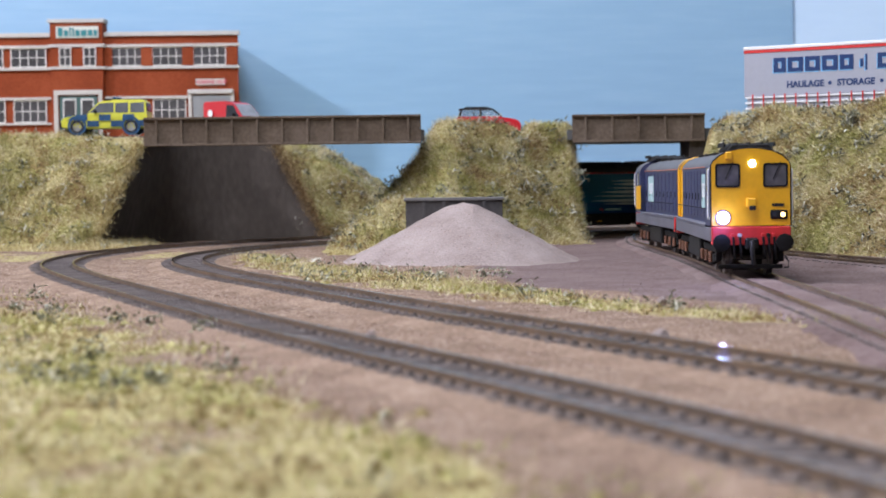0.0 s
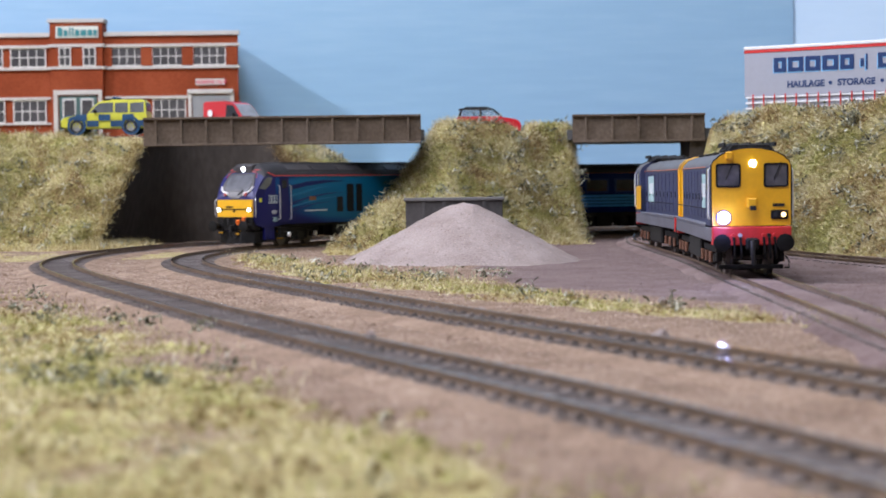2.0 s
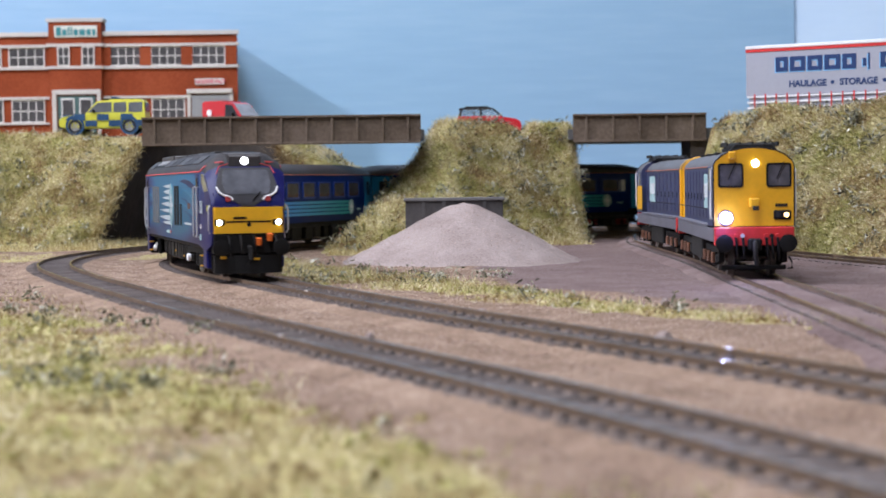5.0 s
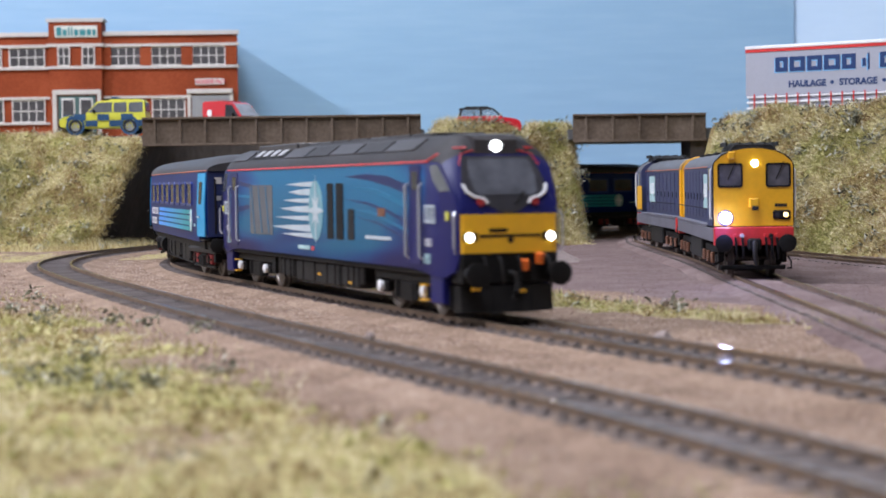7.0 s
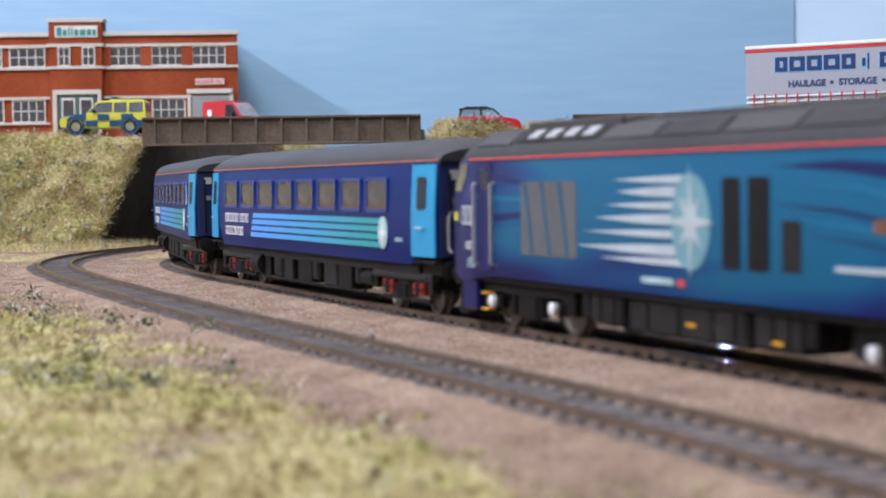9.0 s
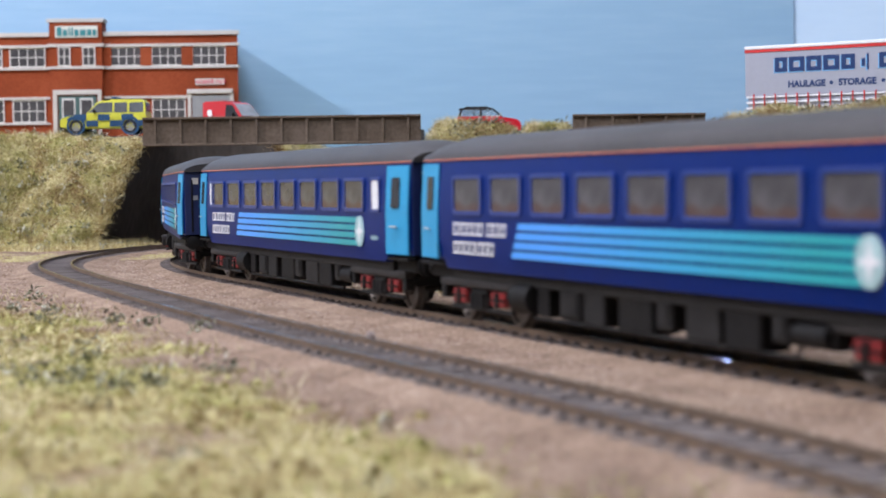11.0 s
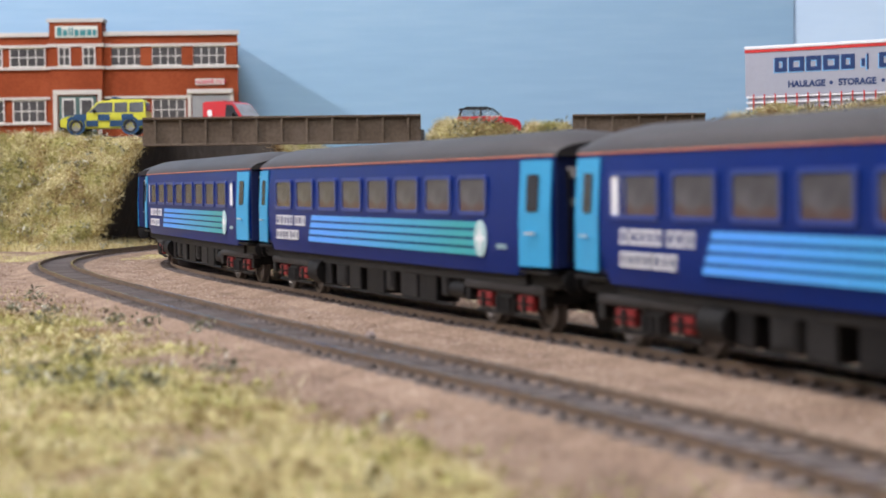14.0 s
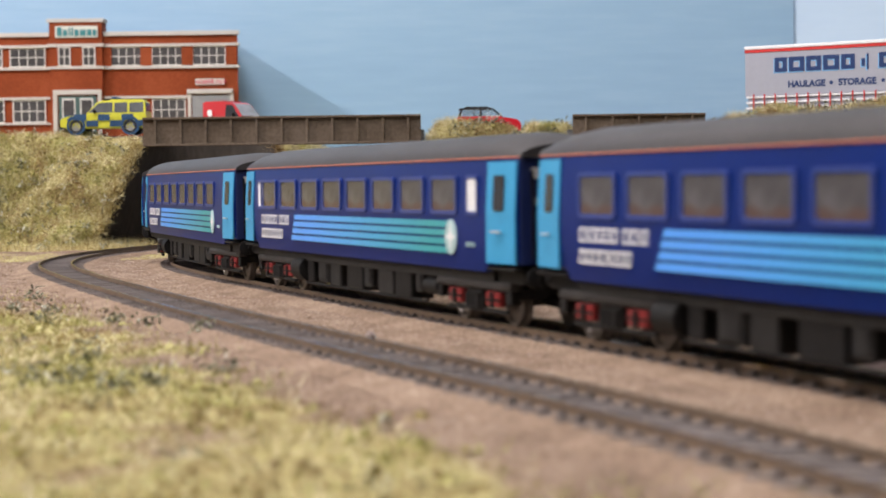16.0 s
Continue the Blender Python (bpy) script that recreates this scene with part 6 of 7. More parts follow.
def road_wheel(root, x, y, r, w, sd):
    bm = lathe(bm_new(), (x, y, r), (0, sd, 0), [(-w / 2, r * 0.55), (-w / 2, r * 0.93), (-w * 0.3, r), (w * 0.3, r), (w / 2, r * 0.93), (w / 2, r * 0.68), (w * 0.35, r * 0.66)], 20, 0, False)
    wh = part("wheel", bm, M_RUBBER, root, "black tyre", 40)
    bm = lathe(bm_new(), (x, y, r), (0, sd, 0), [(w * 0.1, r * 0.67), (w * 0.32, r * 0.67), (w * 0.32, r * 0.58), (w * 0.12, r * 0.5)], 18)
    for k in range(5):
        t = 2 * math.pi * k / 5
        c, s = math.cos(t), math.sin(t)
        q = [(x + c * 0.1 * r - s * 0.11 * r, r + s * 0.1 * r + c * 0.11 * r), (x + c * 0.6 * r - s * 0.08 * r, r + s * 0.6 * r + c * 0.08 * r), (x + c * 0.6 * r + s * 0.08 * r, r + s * 0.6 * r - c * 0.08 * r), (x + c * 0.1 * r + s * 0.11 * r, r + s * 0.1 * r - c * 0.11 * r)]
        plate(bm, [(px, y + sd * w * 0.2, pz) for px, pz in q], (0, sd * w * 0.14, 0))
    part("rim", bm, M_SILVER, wh, "silver five spoke rim")


def build_patrol_car():
    root = thing("patrol_car", at(-246.5, 1300, 78.6, 180), "yellow and blue chequered four wheel drive patrol car", "car")
    hw = lambda z: float(np.interp(z, [3, 6, 13, 24.5], [11.6, 12.6, 12.5, 10.4]))
    low = [(-31, 5), (-31.6, 9), (-31, 14.2), (12.5, 14.0), (24, 12.8), (29.5, 11.6), (31.6, 9.5), (31.4, 5), (27, 3.8), (-26, 3.8)]
    body = part("body", prism(bm_new(), low, hw), M_HIVIS, root, "lime yellow body")
    cab = [(-30.8, 14.1), (-30.2, 22.6), (-28, 24.6), (-6, 24.8), (-4, 23.9), (1.5, 23.8), (4.5, 22.8), (12.5, 14.1)]
    part("cabin", prism(bm_new(), cab, hw), M_HIVIS, root, "lime yellow upper body")
    part("roof_rack", box(bm_new(), -27, 1, -8.5, 8.5, 24.6, 25.3, 0.3), M_FRAME, root, "dark roof strip")
    part("light_bar", box(bm_new(), -10, -5.5, -8, 8, 25.0, 26.8, 0.5), M_HIBLUE, root, "blue roof light bar")
    scr = plate(bm_new(), [(5.0, -9.2, 22.5), (5.0, 9.2, 22.5), (12.0, 10.6, 14.8), (12.0, -10.6, 14.8)], (0.25, 0, 0.2))
    part("windscreen", scr, M_CARGLASS, root, "raked windscreen")
    part("rear_window", plate(bm_new(), [(-30.8, -9, 16), (-30.8, 9, 16), (-30.4, 9, 22.3), (-30.4, -9, 22.3)], (-0.3, 0, 0)), M_GLASS, root)
    part("bonnet", box(bm_new(), 14, 29, -10.8, 10.8, 12.4, 13.4, 0.4), M_HIBLUE, body, "dark blue bonnet")
    part("bumper", box(bm_new(), 29.5, 32.6, -11.6, 11.6, 4.2, 8.0, 0.8), M_FRAME, root, "dark front bumper")
    part("bumper", box(bm_new(), -32.6, -29.5, -11.6, 11.6, 4.2, 8.0, 0.8), M_FRAME, root, "dark rear bumper")
    for sd in (-1, 1):
        for x0, x1, xs in ((-6.8, 3.6, 7.4), (-17.5, -8.0, 0.0), (-29.2, -19.0, 0.0)):
            pts = [(x0, 15.2), (x1 + xs, 15.2), (x1, 22.2), (x0 + 0.2, 22.6)]
            part("side_window", plate(bm_new(), [(x, sd * (hw(z) + 0.02), z) for x, z in pts], (0, sd * 0.2, 0)), M_CARGLASS, root, "dark side window")
        k = 0
        for row, (z0, z1) in enumerate(((5.0, 9.4), (9.4, 14.0))):
            for c in range(6):
                if (row + c) % 2 == 0:
                    x0 = -30.5 + 8.6 * c
                    part("check", plate(bm_new(), [(x, sd * (hw(z) + 0.03), z) for x, z in rect(x0, x0 + 8.6, z0, z1)], (0, sd * 0.15, 0)), M_HIBLUE, body, "dark blue check")
        part("check", plate(bm_new(), [(x, sd * (hw(z) + 0.03), z) for x, z in ((13.5, 9.8), (27, 9.8), (24, 12.5), (13.5, 13.6))], (0, sd * 0.15, 0)), M_HIBLUE, body)
        for x in (-19.5, 20):
            part("wheel_arch", lathe(bm_new(), (x, sd * 11.6, 5.6), (0, sd, 0), [(0, 7.0), (1.3, 6.8), (1.3, 5.2)], 22, 0, False), M_HIBLUE, root, "dark blue wheel arch")
            road_wheel(root, x, sd * 10.9, 5.0, 4.2, sd)
        part("mirror", box(bm_new(), 5.5, 7.2, *sorted((sd * 12.4, sd * 15)), 14.8, 17.4, 0.4), M_FRAME, root, "black mirror")
        part("headlamp", box(bm_new(), 29.8, 31.4, *sorted((sd * 7.2, sd * 11)), 8.6, 11.2, 0.4), M_SIGNWHITE, root, "clear headlamp")
    part("number_plate", box(bm_new(), 32.5, 32.8, -3.4, 3.4, 5.2, 6.6), M_SIGNWHITE, root)


def build_van():
    root = thing("delivery_van", at(-170, 1452, 77, -33), "red delivery van on the factory road", "van")
    hw = lambda z: float(np.interp(z, [3, 8, 16, 31], [11.6, 12.4, 12.6, 11.0]))
    body = [(-24, 4), (-24.4, 30), (-22.5, 31.6), (-2, 31.8), (-2, 4)]
    b = part("load_body", prism(bm_new(), body, hw), M_VANRED, root, "red load body")
    cab = [(-2, 4), (-2, 31), (4, 30.4), (8, 29), (17, 18.5), (22.5, 16.4), (24.6, 12), (24.6, 4)]
    part("cab", prism(bm_new(), cab, hw), M_VANRED, root, "red cab")
    part("windscreen", plate(bm_new(), [(8.4, -9.6, 28.8), (8.4, 9.6, 28.8), (17.2, 11, 18.8), (17.2, -11, 18.8)], (0.25, 0, 0.2)), M_PALEGLASS, root, "pale sloping windscreen")
    for sd in (-1, 1):
        part("side_window", plate(bm_new(), [(x, sd * (hw(z) + 0.03), z) for x, z in ((0.5, 18.5), (14.5, 18.5), (7.5, 28), (0.5, 28.5))], (0, sd * 0.2, 0)), M_GLASS, root, "dark cab window")
        part("emblem", plate(bm_new(), [(-16 + 2.6 * math.cos(t), sd * 12.3, 22 + 2.9 * math.sin(t)) for t in [i * math.pi / 6 for i in range(12)]], (0, sd * 0.3, 0)), M_WHITE, b, "small white round emblem")
        for x in (-15, 15):
            road_wheel(root, x, sd * 10.6, 4.4, 3.4, sd)
        part("mirror", box(bm_new(), 9, 10.6, *sorted((sd * 12.4, sd * 15)), 18, 21.5, 0.4), M_BLACK, root)
    part("bumper", box(bm_new(), 23.6, 25.8, -11.6, 11.6, 4, 8, 0.6), M_FRAME, root, "grey bumper")


def build_small_car():
    root = thing("small_car", at(33, 1268, 72.4, 2), "small red car with a dark roof on the grassy mound", "car")
    hw = lambda z: float(np.interp(z, [2.5, 6, 11, 18.5], [10.2, 11.0, 10.8, 8.4]))
    low = [(-22.6, 4), (-23.6, 8), (-22.8, 12.6), (-21, 14.0), (8, 14.0), (12, 13.2), (20, 11.8), (22.8, 10), (23.6, 7), (23, 3.6), (-20, 3.2)]
    b = part("body", prism(bm_new(), low, hw), M_CARRED, root, "bright red body")
    part("cabin", prism(bm_new(), [(-20.4, 13.9), (-18.6, 18.4), (-15, 19.4), (1, 19.4), (3.4, 18.6), (9.5, 13.9)], hw), M_CLEAR, root, "clear glazed cabin")
    part("roof", box(bm_new(), -20.4, 3.8, -8.3, 8.3, 18.9, 20.0, 0.5), M_FRAME, root, "dark roof")
    for sd in (-1, 1):
        for x, x2 in ((-20.4, -18.4), (-5.0, -4.6), (10.0, 3.6)):
            part("pillar", tube(bm_new(), [(x, sd * hw(13.8), 13.8), (x2, sd * (hw(18) + 0.1), 19.2)], 0.6), M_FRAME, root, "dark window pillar")
        part("side_window", plate(bm_new(), [(x, sd * (hw(z) + 0.02), z) for x, z in ((-4.2, 14.3), (8.0, 14.3), (3.0, 18.6), (-4.0, 18.8))], (0, sd * 0.15, 0)), M_CLEAR, root, "grey side window")
        part("side_window", plate(bm_new(), [(x, sd * (hw(z) + 0.02), z) for x, z in ((-19.4, 14.3), (-5.8, 14.3), (-5.6, 18.8), (-17.8, 18.6))], (0, sd * 0.15, 0)), M_CLEAR, root, "clear side window")
        part("roof_bar", tube(bm_new(), [(-17, sd * 7.6, 19.8), (-15.5, sd * 7.6, 20.7), (0, sd * 7.6, 20.7), (1.5, sd * 7.6, 19.8)], 0.4), M_BLACK, root, "black roof bar")
        for x in (-14.5, 15):
            road_wheel(root, x, sd * 9.6, 4.0, 3.0, sd)
        part("headlamp", lathe(bm_new(), (21.6, sd * 7, 8.8), (1, 0, 0.2), [(0, 1.9), (0.9, 1.8), (1.2, 1.0)], 14), M_SIGNWHITE, root, "round headlamp", 40)
        part("tail_lamp", box(bm_new(), -24, -22.8, *sorted((sd * 7.0, sd * 10.9)), 8.6, 13.2, 0.3), M_SIGNWHITE, root, "tail lamp")
    part("bumper", box(bm_new(), 22.4, 24.2, -9.8, 9.8, 3.6, 6.0, 0.5), M_FRAME, root)


def build_trailer():
    root = thing("box_trailer", at(198, 1150, 80.0, -33.2), "pale grey haulage box trailer with a red top stripe", "trailer")
    body = part("body", box(bm_new(), 0, 178, 0, 33, 13, 43.6, 0.3), M_TRAILER, root, "pale grey trailer body")
    part("top_rail", box(bm_new(), -0.3, 178.3, -0.5, 33.5, 43.0, 45.2, 0.3), M_WHITE, body, "white top rail")
    part("top_stripe", box(bm_new(), -0.1, 178.1, -0.35, 33.3, 41.0, 42.9, 0.1), M_BUFRED, body, "red stripe")
    # company name drawn as blocks, with light edging behind
    for off, mtl, y in ((0.7, M_LETTERSHADE, -0.12), (0.0, M_LETTER, -0.3)):
        bm = bm_new()
        x = 20.6
        for w in (8.4, 10.4, 10.0, 10.6, 9.0, -13.0, 10.0):
            if w > 0:
                h = 10.6
                for a, b, c, d in ((0, 3.0, 0.6, h - 0.6), (w - 3.0, w, 0.6, h - 0.6), (3.05, w - 3.05, 0.6, 3.2), (3.05, w - 3.05, h - 3.2, h - 0.6)):
                    box(bm, x + a - off, x + b - off, y, y + 0.15, 27.2 + c - off, 27.2 + d - off)
            else:
                box(bm, x + 3 - off, x + 5.2 - off, y, y + 0.15, 29 - off, 34 - off)
                box(bm, x + 6.4 - off, x + 7.6 - off, y, y + 0.15, 27 - off, 37 - off)
            x += abs(w) + 1.3
        part("name_marking", bm, mtl, body, "dark blue name blocks" if off == 0 else "light blue edging")
    lettering("HAULAGE", 5.6, "lettering", M_LETTER, body, at(29.5, -0.15, 17.9))
    lettering("STORAGE", 5.6, "lettering", M_LETTER, body, at(63.4, -0.15, 17.9))
    for x in (58.6, 92.4):
        part("dot", lathe(bm_new(), (x, -0.05, 19.8), (0, -1, 0), [(0, 1.2), (0.2, 1.2)], 14), M_LETTER, body)
    # side guards: pale rails with red posts
    for z in (12.2, 8.6, 5.0):
        part("guard_rail", box(bm_new(), 1, 176, -0.8, 0.2, z - 0.6, z + 0.6, 0.1), M_WHITE, root, "white side guard rail")
    for k in range(23):
        part("guard_post", box(bm_new(), 6 + 7.4 * k, 6.9 + 7.4 * k, -1.4, -0.85, 3.6, 14.0, 0.1), M_BUFRED, root, "red guard post")
    part("chassis", box(bm_new(), 4, 174, 6, 27, 8, 12.9), M_BLACK, root, "black chassis")
    for x in (24, 42, 150):
        for sd, y in ((-1, 4), (1, 29)):
            road_wheel(root, x, y, 6.2, 5, sd)
    part("skirt", box(bm_new(), 2, 175, 0.4, 1.2, 3.8, 13, 0.1), M_TRAILER, root, "pale side skirt")


build_patrol_car()
build_van()
build_small_car()
build_trailer()


# ---- growth and litter ----
def ground_points(n, rng, inside, x0, x1, y0, y1):
    x, y = rng.uniform(x0, x1, n * 4), rng.uniform(y0, y1, n * 4)
    k = np.array([inside(a, b) for a, b in zip(x, y)]) > rng.random(n * 4)
    x, y = x[k][:n], y[k][:n]
    return np.stack([x, y, [ground_z(a, b) for a, b in zip(x, y)]], 1), np.tile([0, 0, 1.0], (len(x), 1))


M_GREENGRASS = stops_mat("green grass fibres", [(0.28, (0.11, 0.10, 0.03)), (0.42, (0.26, 0.26, 0.075)), (0.55, (0.42, 0.41, 0.13)), (0.70, (0.58, 0.56, 0.26))], 45, 200, 0.9, 0, 0.5)
M_BROWNGRASS = stops_mat("withered grass fibres", [(0.28, (0.12, 0.07, 0.03)), (0.42, (0.25, 0.155, 0.068)), (0.55, (0.37, 0.25, 0.12)), (0.70, (0.52, 0.40, 0.23))], 45, 200, 0.9, 0, 0.5)
M_PALEGRASS = stops_mat("bleached grass fibres", [(0.28, (0.36, 0.29, 0.14)), (0.45, (0.62, 0.54, 0.30)), (0.70, (0.86, 0.79, 0.56))], 45, 200, 0.9, 0, 0.5)


M_CLUMP = stops_mat("grey green scrub foliage", [(0.22, (0.07, 0.07, 0.042)), (0.42, (0.15, 0.155, 0.09)), (0.58, (0.25, 0.255, 0.17)), (0.78, (0.45, 0.45, 0.36))], 60, 400, 0.9, 0.6, 0.65)
M_TUFT = stops_mat("crumbled turf foam", [(0.20, (0.13, 0.085, 0.04)), (0.38, (0.29, 0.23, 0.095)), (0.52, (0.33, 0.32, 0.11)), (0.66, (0.47, 0.43, 0.19)), (0.82, (0.62, 0.55, 0.33))], 22, 400, 0.95, 0.8, 0.45)


def crumbs(name, pts, lo, hi, material, label, rng):
    """Many small uneven lumps as one mesh."""
    g = (1 + 5 ** 0.5) / 2
    ico = np.array([(-1, g, 0), (1, g, 0), (-1, -g, 0), (1, -g, 0), (0, -1, g), (0, 1, g), (0, -1, -g), (0, 1, -g), (g, 0, -1), (g, 0, 1), (-g, 0, -1), (-g, 0, 1)]) / 1.9
    tri = np.array([(0, 11, 5), (0, 5, 1), (0, 1, 7), (0, 7, 10), (0, 10, 11), (1, 5, 9), (5, 11, 4), (11, 10, 2), (10, 7, 6), (7, 1, 8), (3, 9, 4), (3, 4, 2), (3, 2, 6), (3, 6, 8), (3, 8, 9), (4, 9, 5), (2, 4, 11), (6, 2, 10), (8, 6, 7), (9, 8, 1)])
    n = len(pts)
    r = rng.uniform(lo, hi, (n, 1, 1)) * rng.uniform(0.7, 1.3, (n, 1, 3))
    v = (pts[:, None, :] + ico[None] * r * rng.uniform(0.65, 1.25, (n, 12, 1))).reshape(-1, 3) * MM
    f = (tri[None] + 12 * np.arange(n)[:, None, None]).reshape(-1, 3)
    me = bpy.data.meshes.new(name)
    me.from_pydata(v.tolist(), [], f.tolist())
    me.materials.append(material)
    return tagged(new(name, me), label, "scrub", kind="stuff")


def bushes(pts, nrm, size, count, label, rng):
    """Low bushes: clusters of small leaf lumps about each point."""
    k = rng.uniform(0.5, 1.3, len(pts))
    c = np.repeat(pts + nrm * size * 0.2, count, 0) + rng.normal(0, 1, (len(pts) * count, 3)) * np.repeat(k, count)[:, None] * size * np.array([0.62, 0.62, 0.38])
    return crumbs("scrub_foliage", c, size * 0.07, size * 0.19, M_CLUMP, label, rng)


def patchwork(p, nn, length, width, label, lean, up, seed, patch=1.0):
    """Fibres in patches: olive, green, withered brown and bleached straw."""
    q = np.array([bumpy(x + 0.4 * z, y + 0.9 * z, 34 * patch, 1.0, seed) + 0.7 * bumpy(x, y + 1.2 * z, 13 * patch, 1.0, seed + 3) for x, y, z in p])
    r = np.array([bumpy(x - z, y + 0.5 * z, 27 * patch, 1.0, seed + 17) + 0.7 * bumpy(x, y + z, 11 * patch, 1.0, seed + 23) for x, y, z in p])
    q += rng.normal(0, 0.10, len(p))
    r += rng.normal(0, 0.10, len(p))
    kind = np.where(q > np.quantile(q, 0.68), 1, np.where(q < np.quantile(q, 0.24), 2, 0))
    kind = np.where(r > np.quantile(r, 0.80), 3, kind)
    for k, mt in enumerate((M_GRASS, M_GREENGRASS, M_BROWNGRASS, M_PALEGRASS)):
        sel = kind == k
        if sel.any():
            blades("grass_fibre", p[sel], nn[sel], length * (1.0, 1.1, 0.85, 1.15)[k], width, mt, ("olive", "yellow green", "withered brown", "bleached straw")[k] + " " + label, rng, lean, up)


rng = np.random.default_rng(3)
for ob, n, cl, keep in ((bank_a, 95000, 190, lambda c: ((c[:, 2] > 0) & (c[:, 0] > -430) & ((c[:, 1] < 1330) | (c[:, 0] > -150)) & (c[:, 1] < 1640)).astype(float)),
                        (mound, 80001, 130, lambda c: (c[:, 2] > -2).astype(float)),
                        (cheek, 16004, 26, lambda c: (c[:, 2] > -2).astype(float)),
                        (bank_b, 105002, 190, lambda c: ((c[:, 2] > -3) & (c[:, 0] < 330) & (c[:, 1] < 1150)).astype(float))):
    p, nn = surface_points(ob, n, rng, keep)
    patchwork(p, nn, 4.8, 0.36, "static grass on the bank", 1.6, 0.16, float(n % 7), 1.15)
    p, nn = surface_points(ob, n // 90, rng, keep)
    crumbs("turf_crumbs", p + nn * 0.4, 0.6, 1.6, M_TUFT, "crumbled yellow green turf foam on the bank", rng)
    p, nn = surface_points(ob, int(cl * 0.4), rng, keep)
    bushes(p, nn, 5.0, 20, "low grey green bushes on the bank", rng)
    p, nn = surface_points(ob, cl, rng, keep)
    scrub("scrub_clump", p, nn, 7.0, M_SCRUB, "grey green wiry scrub clumps on the bank", rng, 24)


p, nn = ground_points(75000, rng, front_turf, -330, 60, 95, 1040)
patchwork(p, nn, 2.9, 0.36, "static grass in the foreground", 2.2, 0.2, 4.0, 1.7)
p, nn = ground_points(2600, rng, front_turf, -330, 60, 120, 1040)
crumbs("turf_crumbs", p, 0.5, 1.5, M_TUFT, "crumbled turf foam in the foreground", rng)
p = np.array([(-88, 378), (-80, 384), (-69, 370), (-62, 374), (-104, 553), (-90, 540), (-71, 507), (-125, 550), (-158, 677), (-51, 401), (-88, 432), (-40, 866), (-1, 781), (19, 799), (27, 788), (-150, 610), (-130, 580)], float)
p = np.column_stack([p, [ground_z(x, y) + 0.5 for x, y in p]])
bushes(p, np.tile([0, 0, 1.0], (len(p), 1)), 3.8, 24, "dark grey green low bushes on the ground", rng)
scrub("scrub_clump", p, np.tile([0, 0, 1.0], (len(p), 1)), 5.0, M_SCRUB, "wiry stalks in the low bushes", rng, 16)
p, nn = ground_points(80, rng, lambda x, y: front_turf(x, y) if y > 330 else 0.25 * front_turf(x, y), -330, 60, 150, 1040)
scrub("scrub_clump", p, nn, 4.4, M_SCRUB, "dark grey green scrub clumps in the turf", rng, 14)
p, nn = ground_points(27000, rng, strip_turf, -135, 128, 475, 1150)
patchwork(p, nn, 3.2, 0.36, "tall grass beside the track", 2.3, 0.3, 9.0)
p, nn = ground_points(900, rng, strip_turf, -135, 128, 475, 1150)
crumbs("turf_crumbs", p, 0.5, 1.4, M_TUFT, "crumbled turf foam beside the track", rng)
p, nn = ground_points(60, rng, strip_turf, -135, 120, 490, 1150)
scrub("scrub_clump", p, nn, 6.0, M_SCRUB, "wiry grey scrub beside the track", rng, 14)
p, nn = ground_points(22000, rng, foot_turf, -430, 110, 1045, 1265)
blades("grass_fibre", p, nn, 4.6, 0.4, M_STRAW, "straw coloured grass at the foot of the banks", rng, 1.8, 0.5)
p, nn = ground_points(50, rng, foot_turf, -430, 110, 1045, 1265)
scrub("scrub_clump", p, nn, 6.0, M_SCRUB, "grey scrub at the foot of the banks", rng, 14)

# tufts over the edges and the foot of the abutment
h = rng.random(2600) ** 0.8
p = np.column_stack([-248 + 33 * h, 1238 + 15 * h, -5 + 76 * h]) + rng.normal(0, 1, (2600, 3)) * np.array([2.6, 2.0, 1.5])
blades("grass_fibre", p, np.tile([0.5, -0.6, 0.6], (2600, 1)), 4.4, 0.4, M_STRAW, "straw and green tufts over the edge of the abutment", rng, 1.5, 0.2)
h = rng.random(1800)
p = np.column_stack([-90 - 40 * h, 1386 + 4 * h, -5 + 76 * h]) + rng.normal(0, 1, (1800, 3)) * np.array([3.0, 2.0, 1.5])
blades("grass_fibre", p, np.tile([-0.5, -0.6, 0.6], (1800, 1)), 6.0, 0.4, M_BROWNGRASS, "withered tufts over the far edge of the abutment", rng, 1.5, 0.2)
t = rng.random(2200)
p = np.column_stack([-250 + 34 * t, 1228 + 44 * t, np.full(2200, -4.0)]) + rng.normal(0, 1, (2200, 3)) * np.array([4.0, 5.0, 0.3])
blades("grass_fibre", p, np.tile([0, 0, 1.0], (2200, 1)), 7.0, 0.4, M_STRAW, "dry grass at the foot of the abutment", rng, 0.9, 0.7)


def grains(name, pts, size, material, label):
    """Small angular stones as one mesh."""
    v, f = [], []
    base = np.array([(1, 0, 0), (-0.5, 0.86, 0), (-0.5, -0.86, 0), (0, 0, 0.55), (0, 0, -0.5)])
    for p in pts:
        s = size * rng.uniform(0.5, 1.3, 3)
        a = rng.uniform(0, 6.28)
        r = np.array([[math.cos(a), -math.sin(a), 0], [math.sin(a), math.cos(a), 0], [0, 0, 1]])
        k = len(v)
        v += (((base * s) @ r.T + p + (0, 0, 0.12 * size)) * MM).tolist()
        f += [(k, k + 1, k + 3), (k + 1, k + 2, k + 3), (k + 2, k, k + 3), (k + 1, k, k + 4), (k + 2, k + 1, k + 4), (k, k + 2, k + 4)]
    me = bpy.data.meshes.new(name)
    me.from_pydata(v, [], f)
    me.materials.append(material)
    return tagged(new(name, me), label, "gravel", kind="stuff")


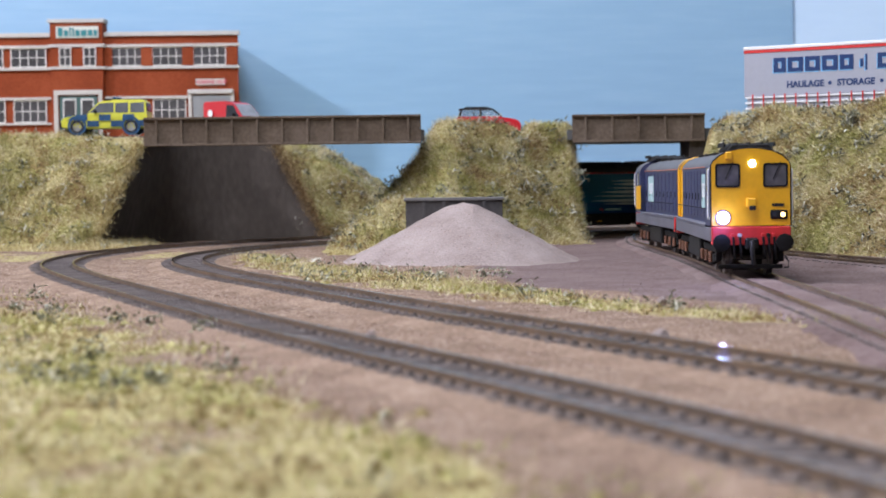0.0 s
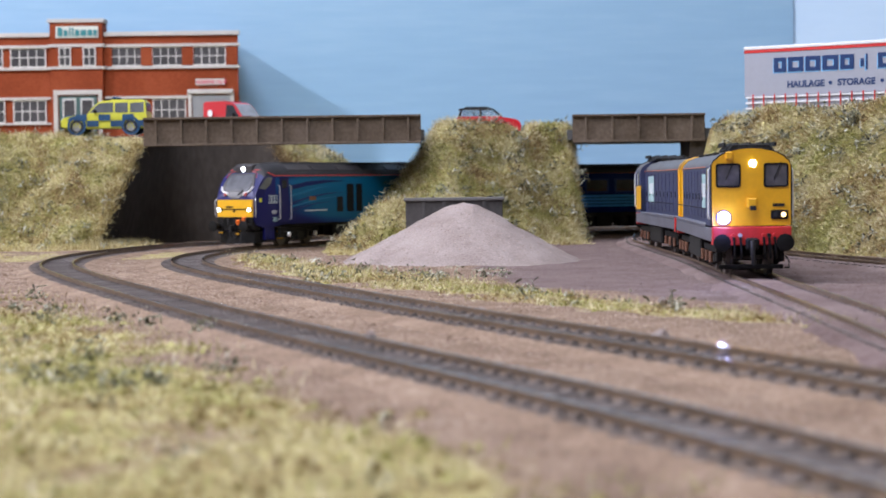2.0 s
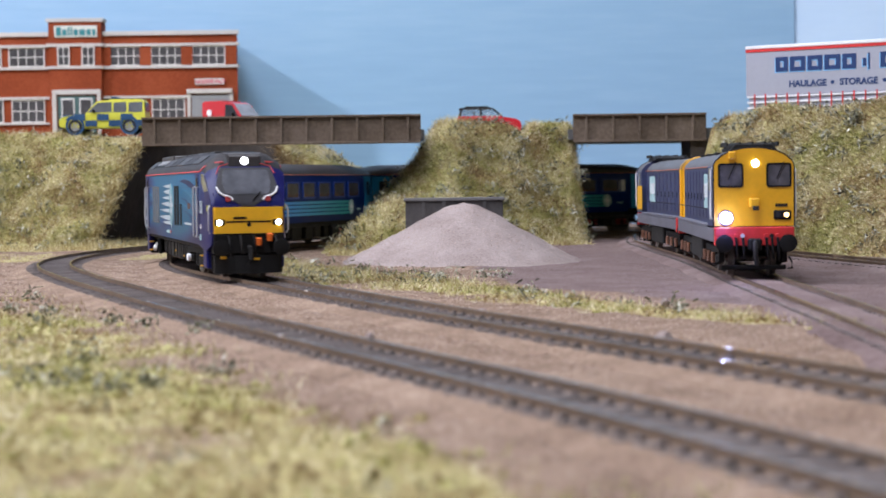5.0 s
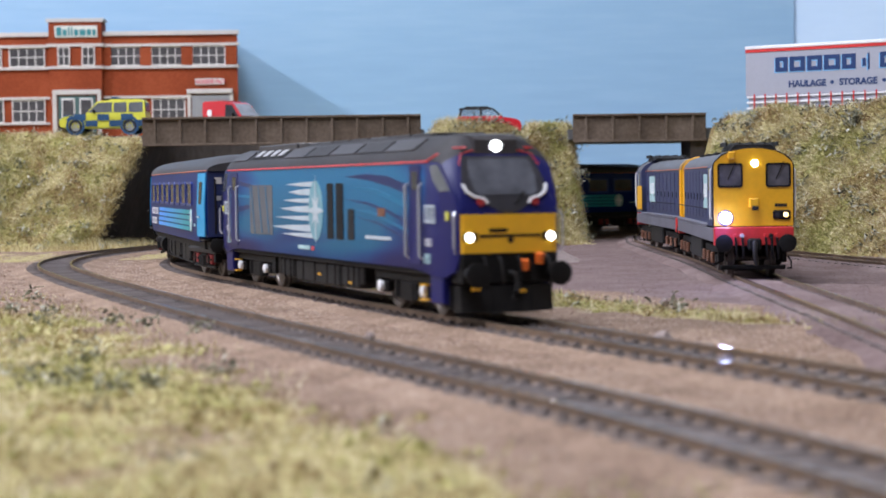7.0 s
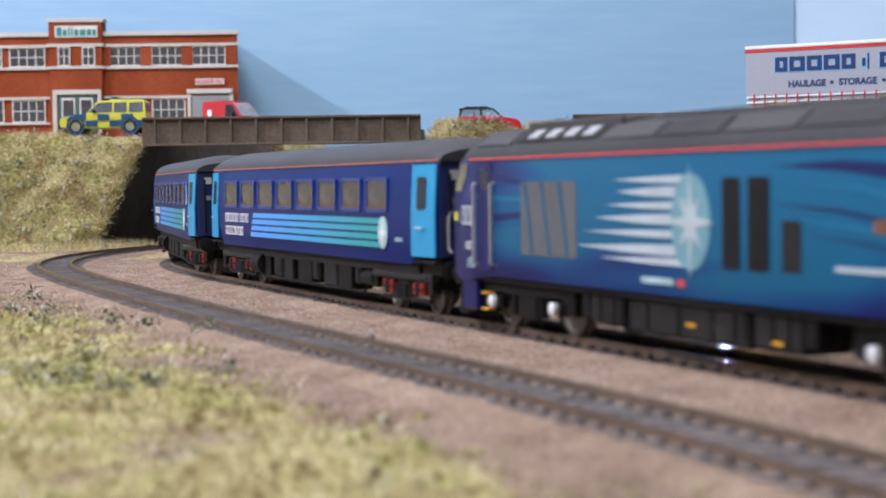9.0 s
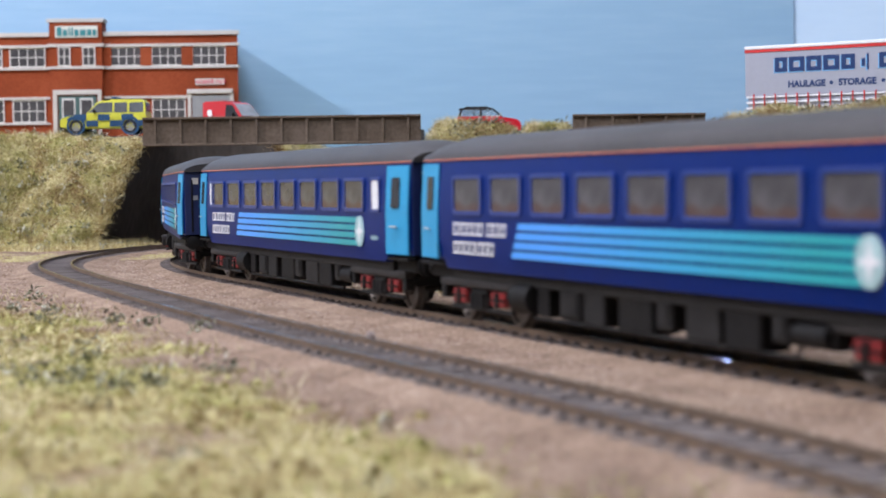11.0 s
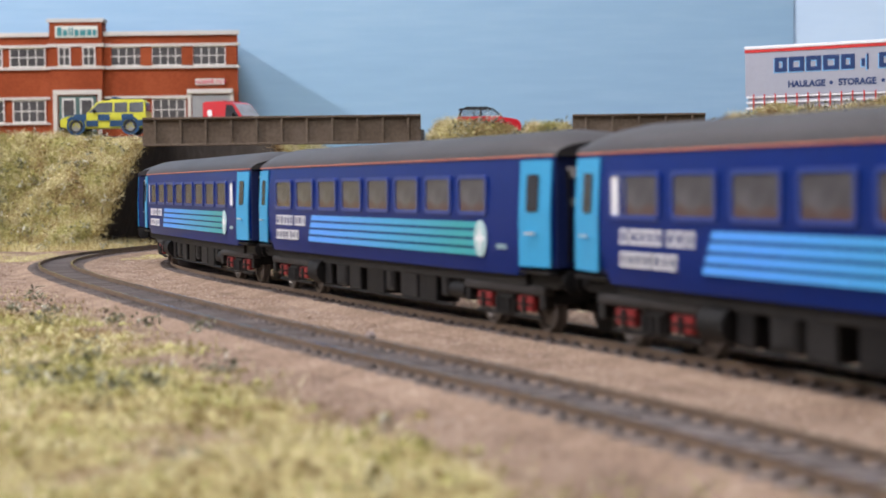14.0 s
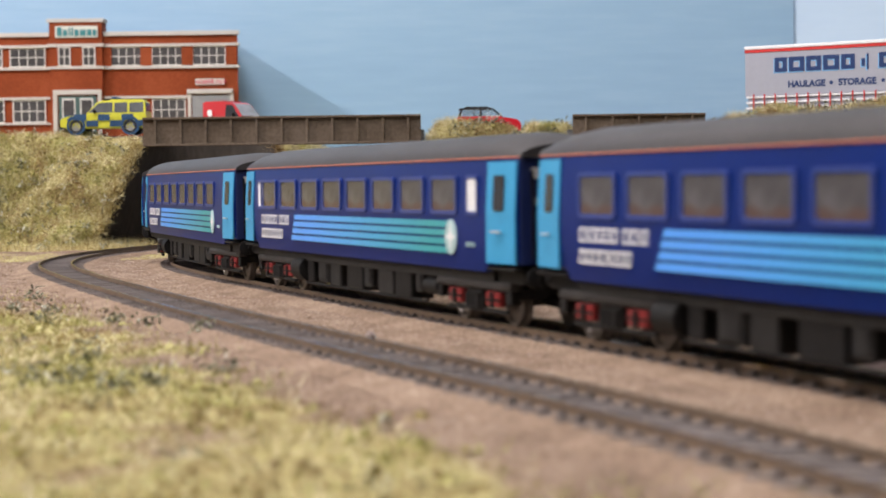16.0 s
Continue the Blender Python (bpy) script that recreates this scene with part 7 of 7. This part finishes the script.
p, _ = ground_points(26000, rng, lambda x, y: 1.0 if abs(x) < 0.27 * y and front_turf(x, y) < 0.5 and not in_yard(x, y) else 0, -300, 140, 180, 1150)
grains("ballast_grain", p, 0.46, M_GRAVEL, "loose pinkish brown ballast grains")
p, nn = surface_points(heap, 3600, rng, lambda c: (c[:, 2] > -3).astype(float))
grains("chipping_grain", p[:2400], 0.40, M_HEAP, "loose chippings on the heap")
grains("chipping_grain", p[2400:], 0.36, M_GRAVEL, "browner loose chippings on the heap")
p, _ = ground_points(1200, rng, in_yard, 60, 260, 560, 1100)
grains("dust_grain", p, 0.5, M_YARD, "loose stones on the yard")
for x, y, r in ((56, 452, 3.0), (12, 560, 1.8), (75, 600, 1.6), (-20, 480, 1.4)):
    bm = bm_new()
    bmesh.ops.create_icosphere(bm, subdivisions=2, radius=r)
    for vtx in bm.verts:
        vtx.co *= 1 + 0.35 * noise.noise(vtx.co * 0.9 + Vector((x, y, 0)))
    tagged(part("stone", bm, M_HEAP, at=at(x, y, -2.4)), "small pale loose stone on the ballast", "stone", "loose stones")


# two lamps of the still locomotive that light the rails
def spot(name, eye, target, power, size, colour, radius):
    data = bpy.data.lights.new(name, "SPOT")
    data.energy, data.spot_size, data.spot_blend, data.color, data.shadow_soft_size = power, radians(size), 0.8, colour, radius
    ob = new(name, data)
    ob.matrix_world = look([c * MM for c in eye], [c * MM for c in target])


spill = bpy.data.lights.new("headlight_spill", "POINT")
spill.energy, spill.color, spill.shadow_soft_size = 0.010, (0.25, 0.3, 1.0), 0.002
new("headlight_spill", spill).location = (0.1126, 0.702, 0.022)
spot("headlight_beam", (112.6, 707.5, 23.6), (95, 300, 0), 0.06, 100, (0.45, 0.55, 1.0), 0.0012)


# ---- motion ----
T_S = np.array([0.7, 1.0, 1.3, 1.5, 2.0, 2.5, 3.0, 3.5, 4.2, 6.3, 7.0, 8.0, 9.0, 9.2, 11.3, 12.0, 12.5, 13.0, 14.0, 14.5, 15.0, 16.0])
V_S = np.array([865.8, 824.4, 789.4, 764.1, 697.2, 637.6, 575.6, 515.1, 423.6, 142.8, 51.8, -77.3, -201.9, -228.7, -485.6, -576.7, -636.1, -700.6, -824.0, -882.2, -948.3, -1072.5])
RUN = np.polyfit(T_S - 8.0, V_S, 5)


def chord(s, half):
    """Place and heading of a vehicle whose pivots stand on the line at s - half and s + half."""
    ax, ay, _ = main_line(s - half)
    bx, by, _ = main_line(s + half)
    return (ax + bx) / 2, (ay + by) / 2, math.degrees(math.atan2(ay - by, ax - bx))


def unwrap(rows):
    return [(t, at(*r)) for t, r in rows]


def motions():
    times = [round(0.25 * k, 2) for k in range(65)]
    units = [(train_loco, 135.0, 85.0, 7.2)] + [(c, 269.3 + 271.95 * (k + 0.5), 96.0, 6.2) for k, c in enumerate(coaches)]
    for ob, back, half, r in units:
        rows, turn = [], {-1: [], 1: []}
        for t in times:
            s = float(np.polyval(RUN, t - 8.0)) + back
            x, y, h = chord(s, half)
            rows.append((t, at(x, y, 0, h)))
            for e in (-1, 1):
                th = math.degrees(main_line(s - e * half)[2]) + 180
                turn[e].append((t, at(e * half, 0, 0, (th - h + 180) % 360 - 180)))
        walk(ob, rows)
        for c in ob.children:
            if c.name.startswith("bogie"):
                walk(c, turn[1 if c.location.x > 0 else -1])
    # the wheels roll
    for ob, back, half, r in units:
        rolling = []
        for k in range(241):
            t = round(k * 2 / 30, 4)
            rolling.append((min(t, 16.0), -math.degrees(float(np.polyval(RUN, t - 8.0)) / r) % 360))
        for b in [c for c in ob.children if c.name.startswith("bogie")]:
            for w in [c for c in b.children if c.name.startswith("wheelset")]:
                x0 = w.location.x / MM
                walk(w, [(t, at(x0, 0, r, 0, 0, a)) for t, a in rolling])


motions()
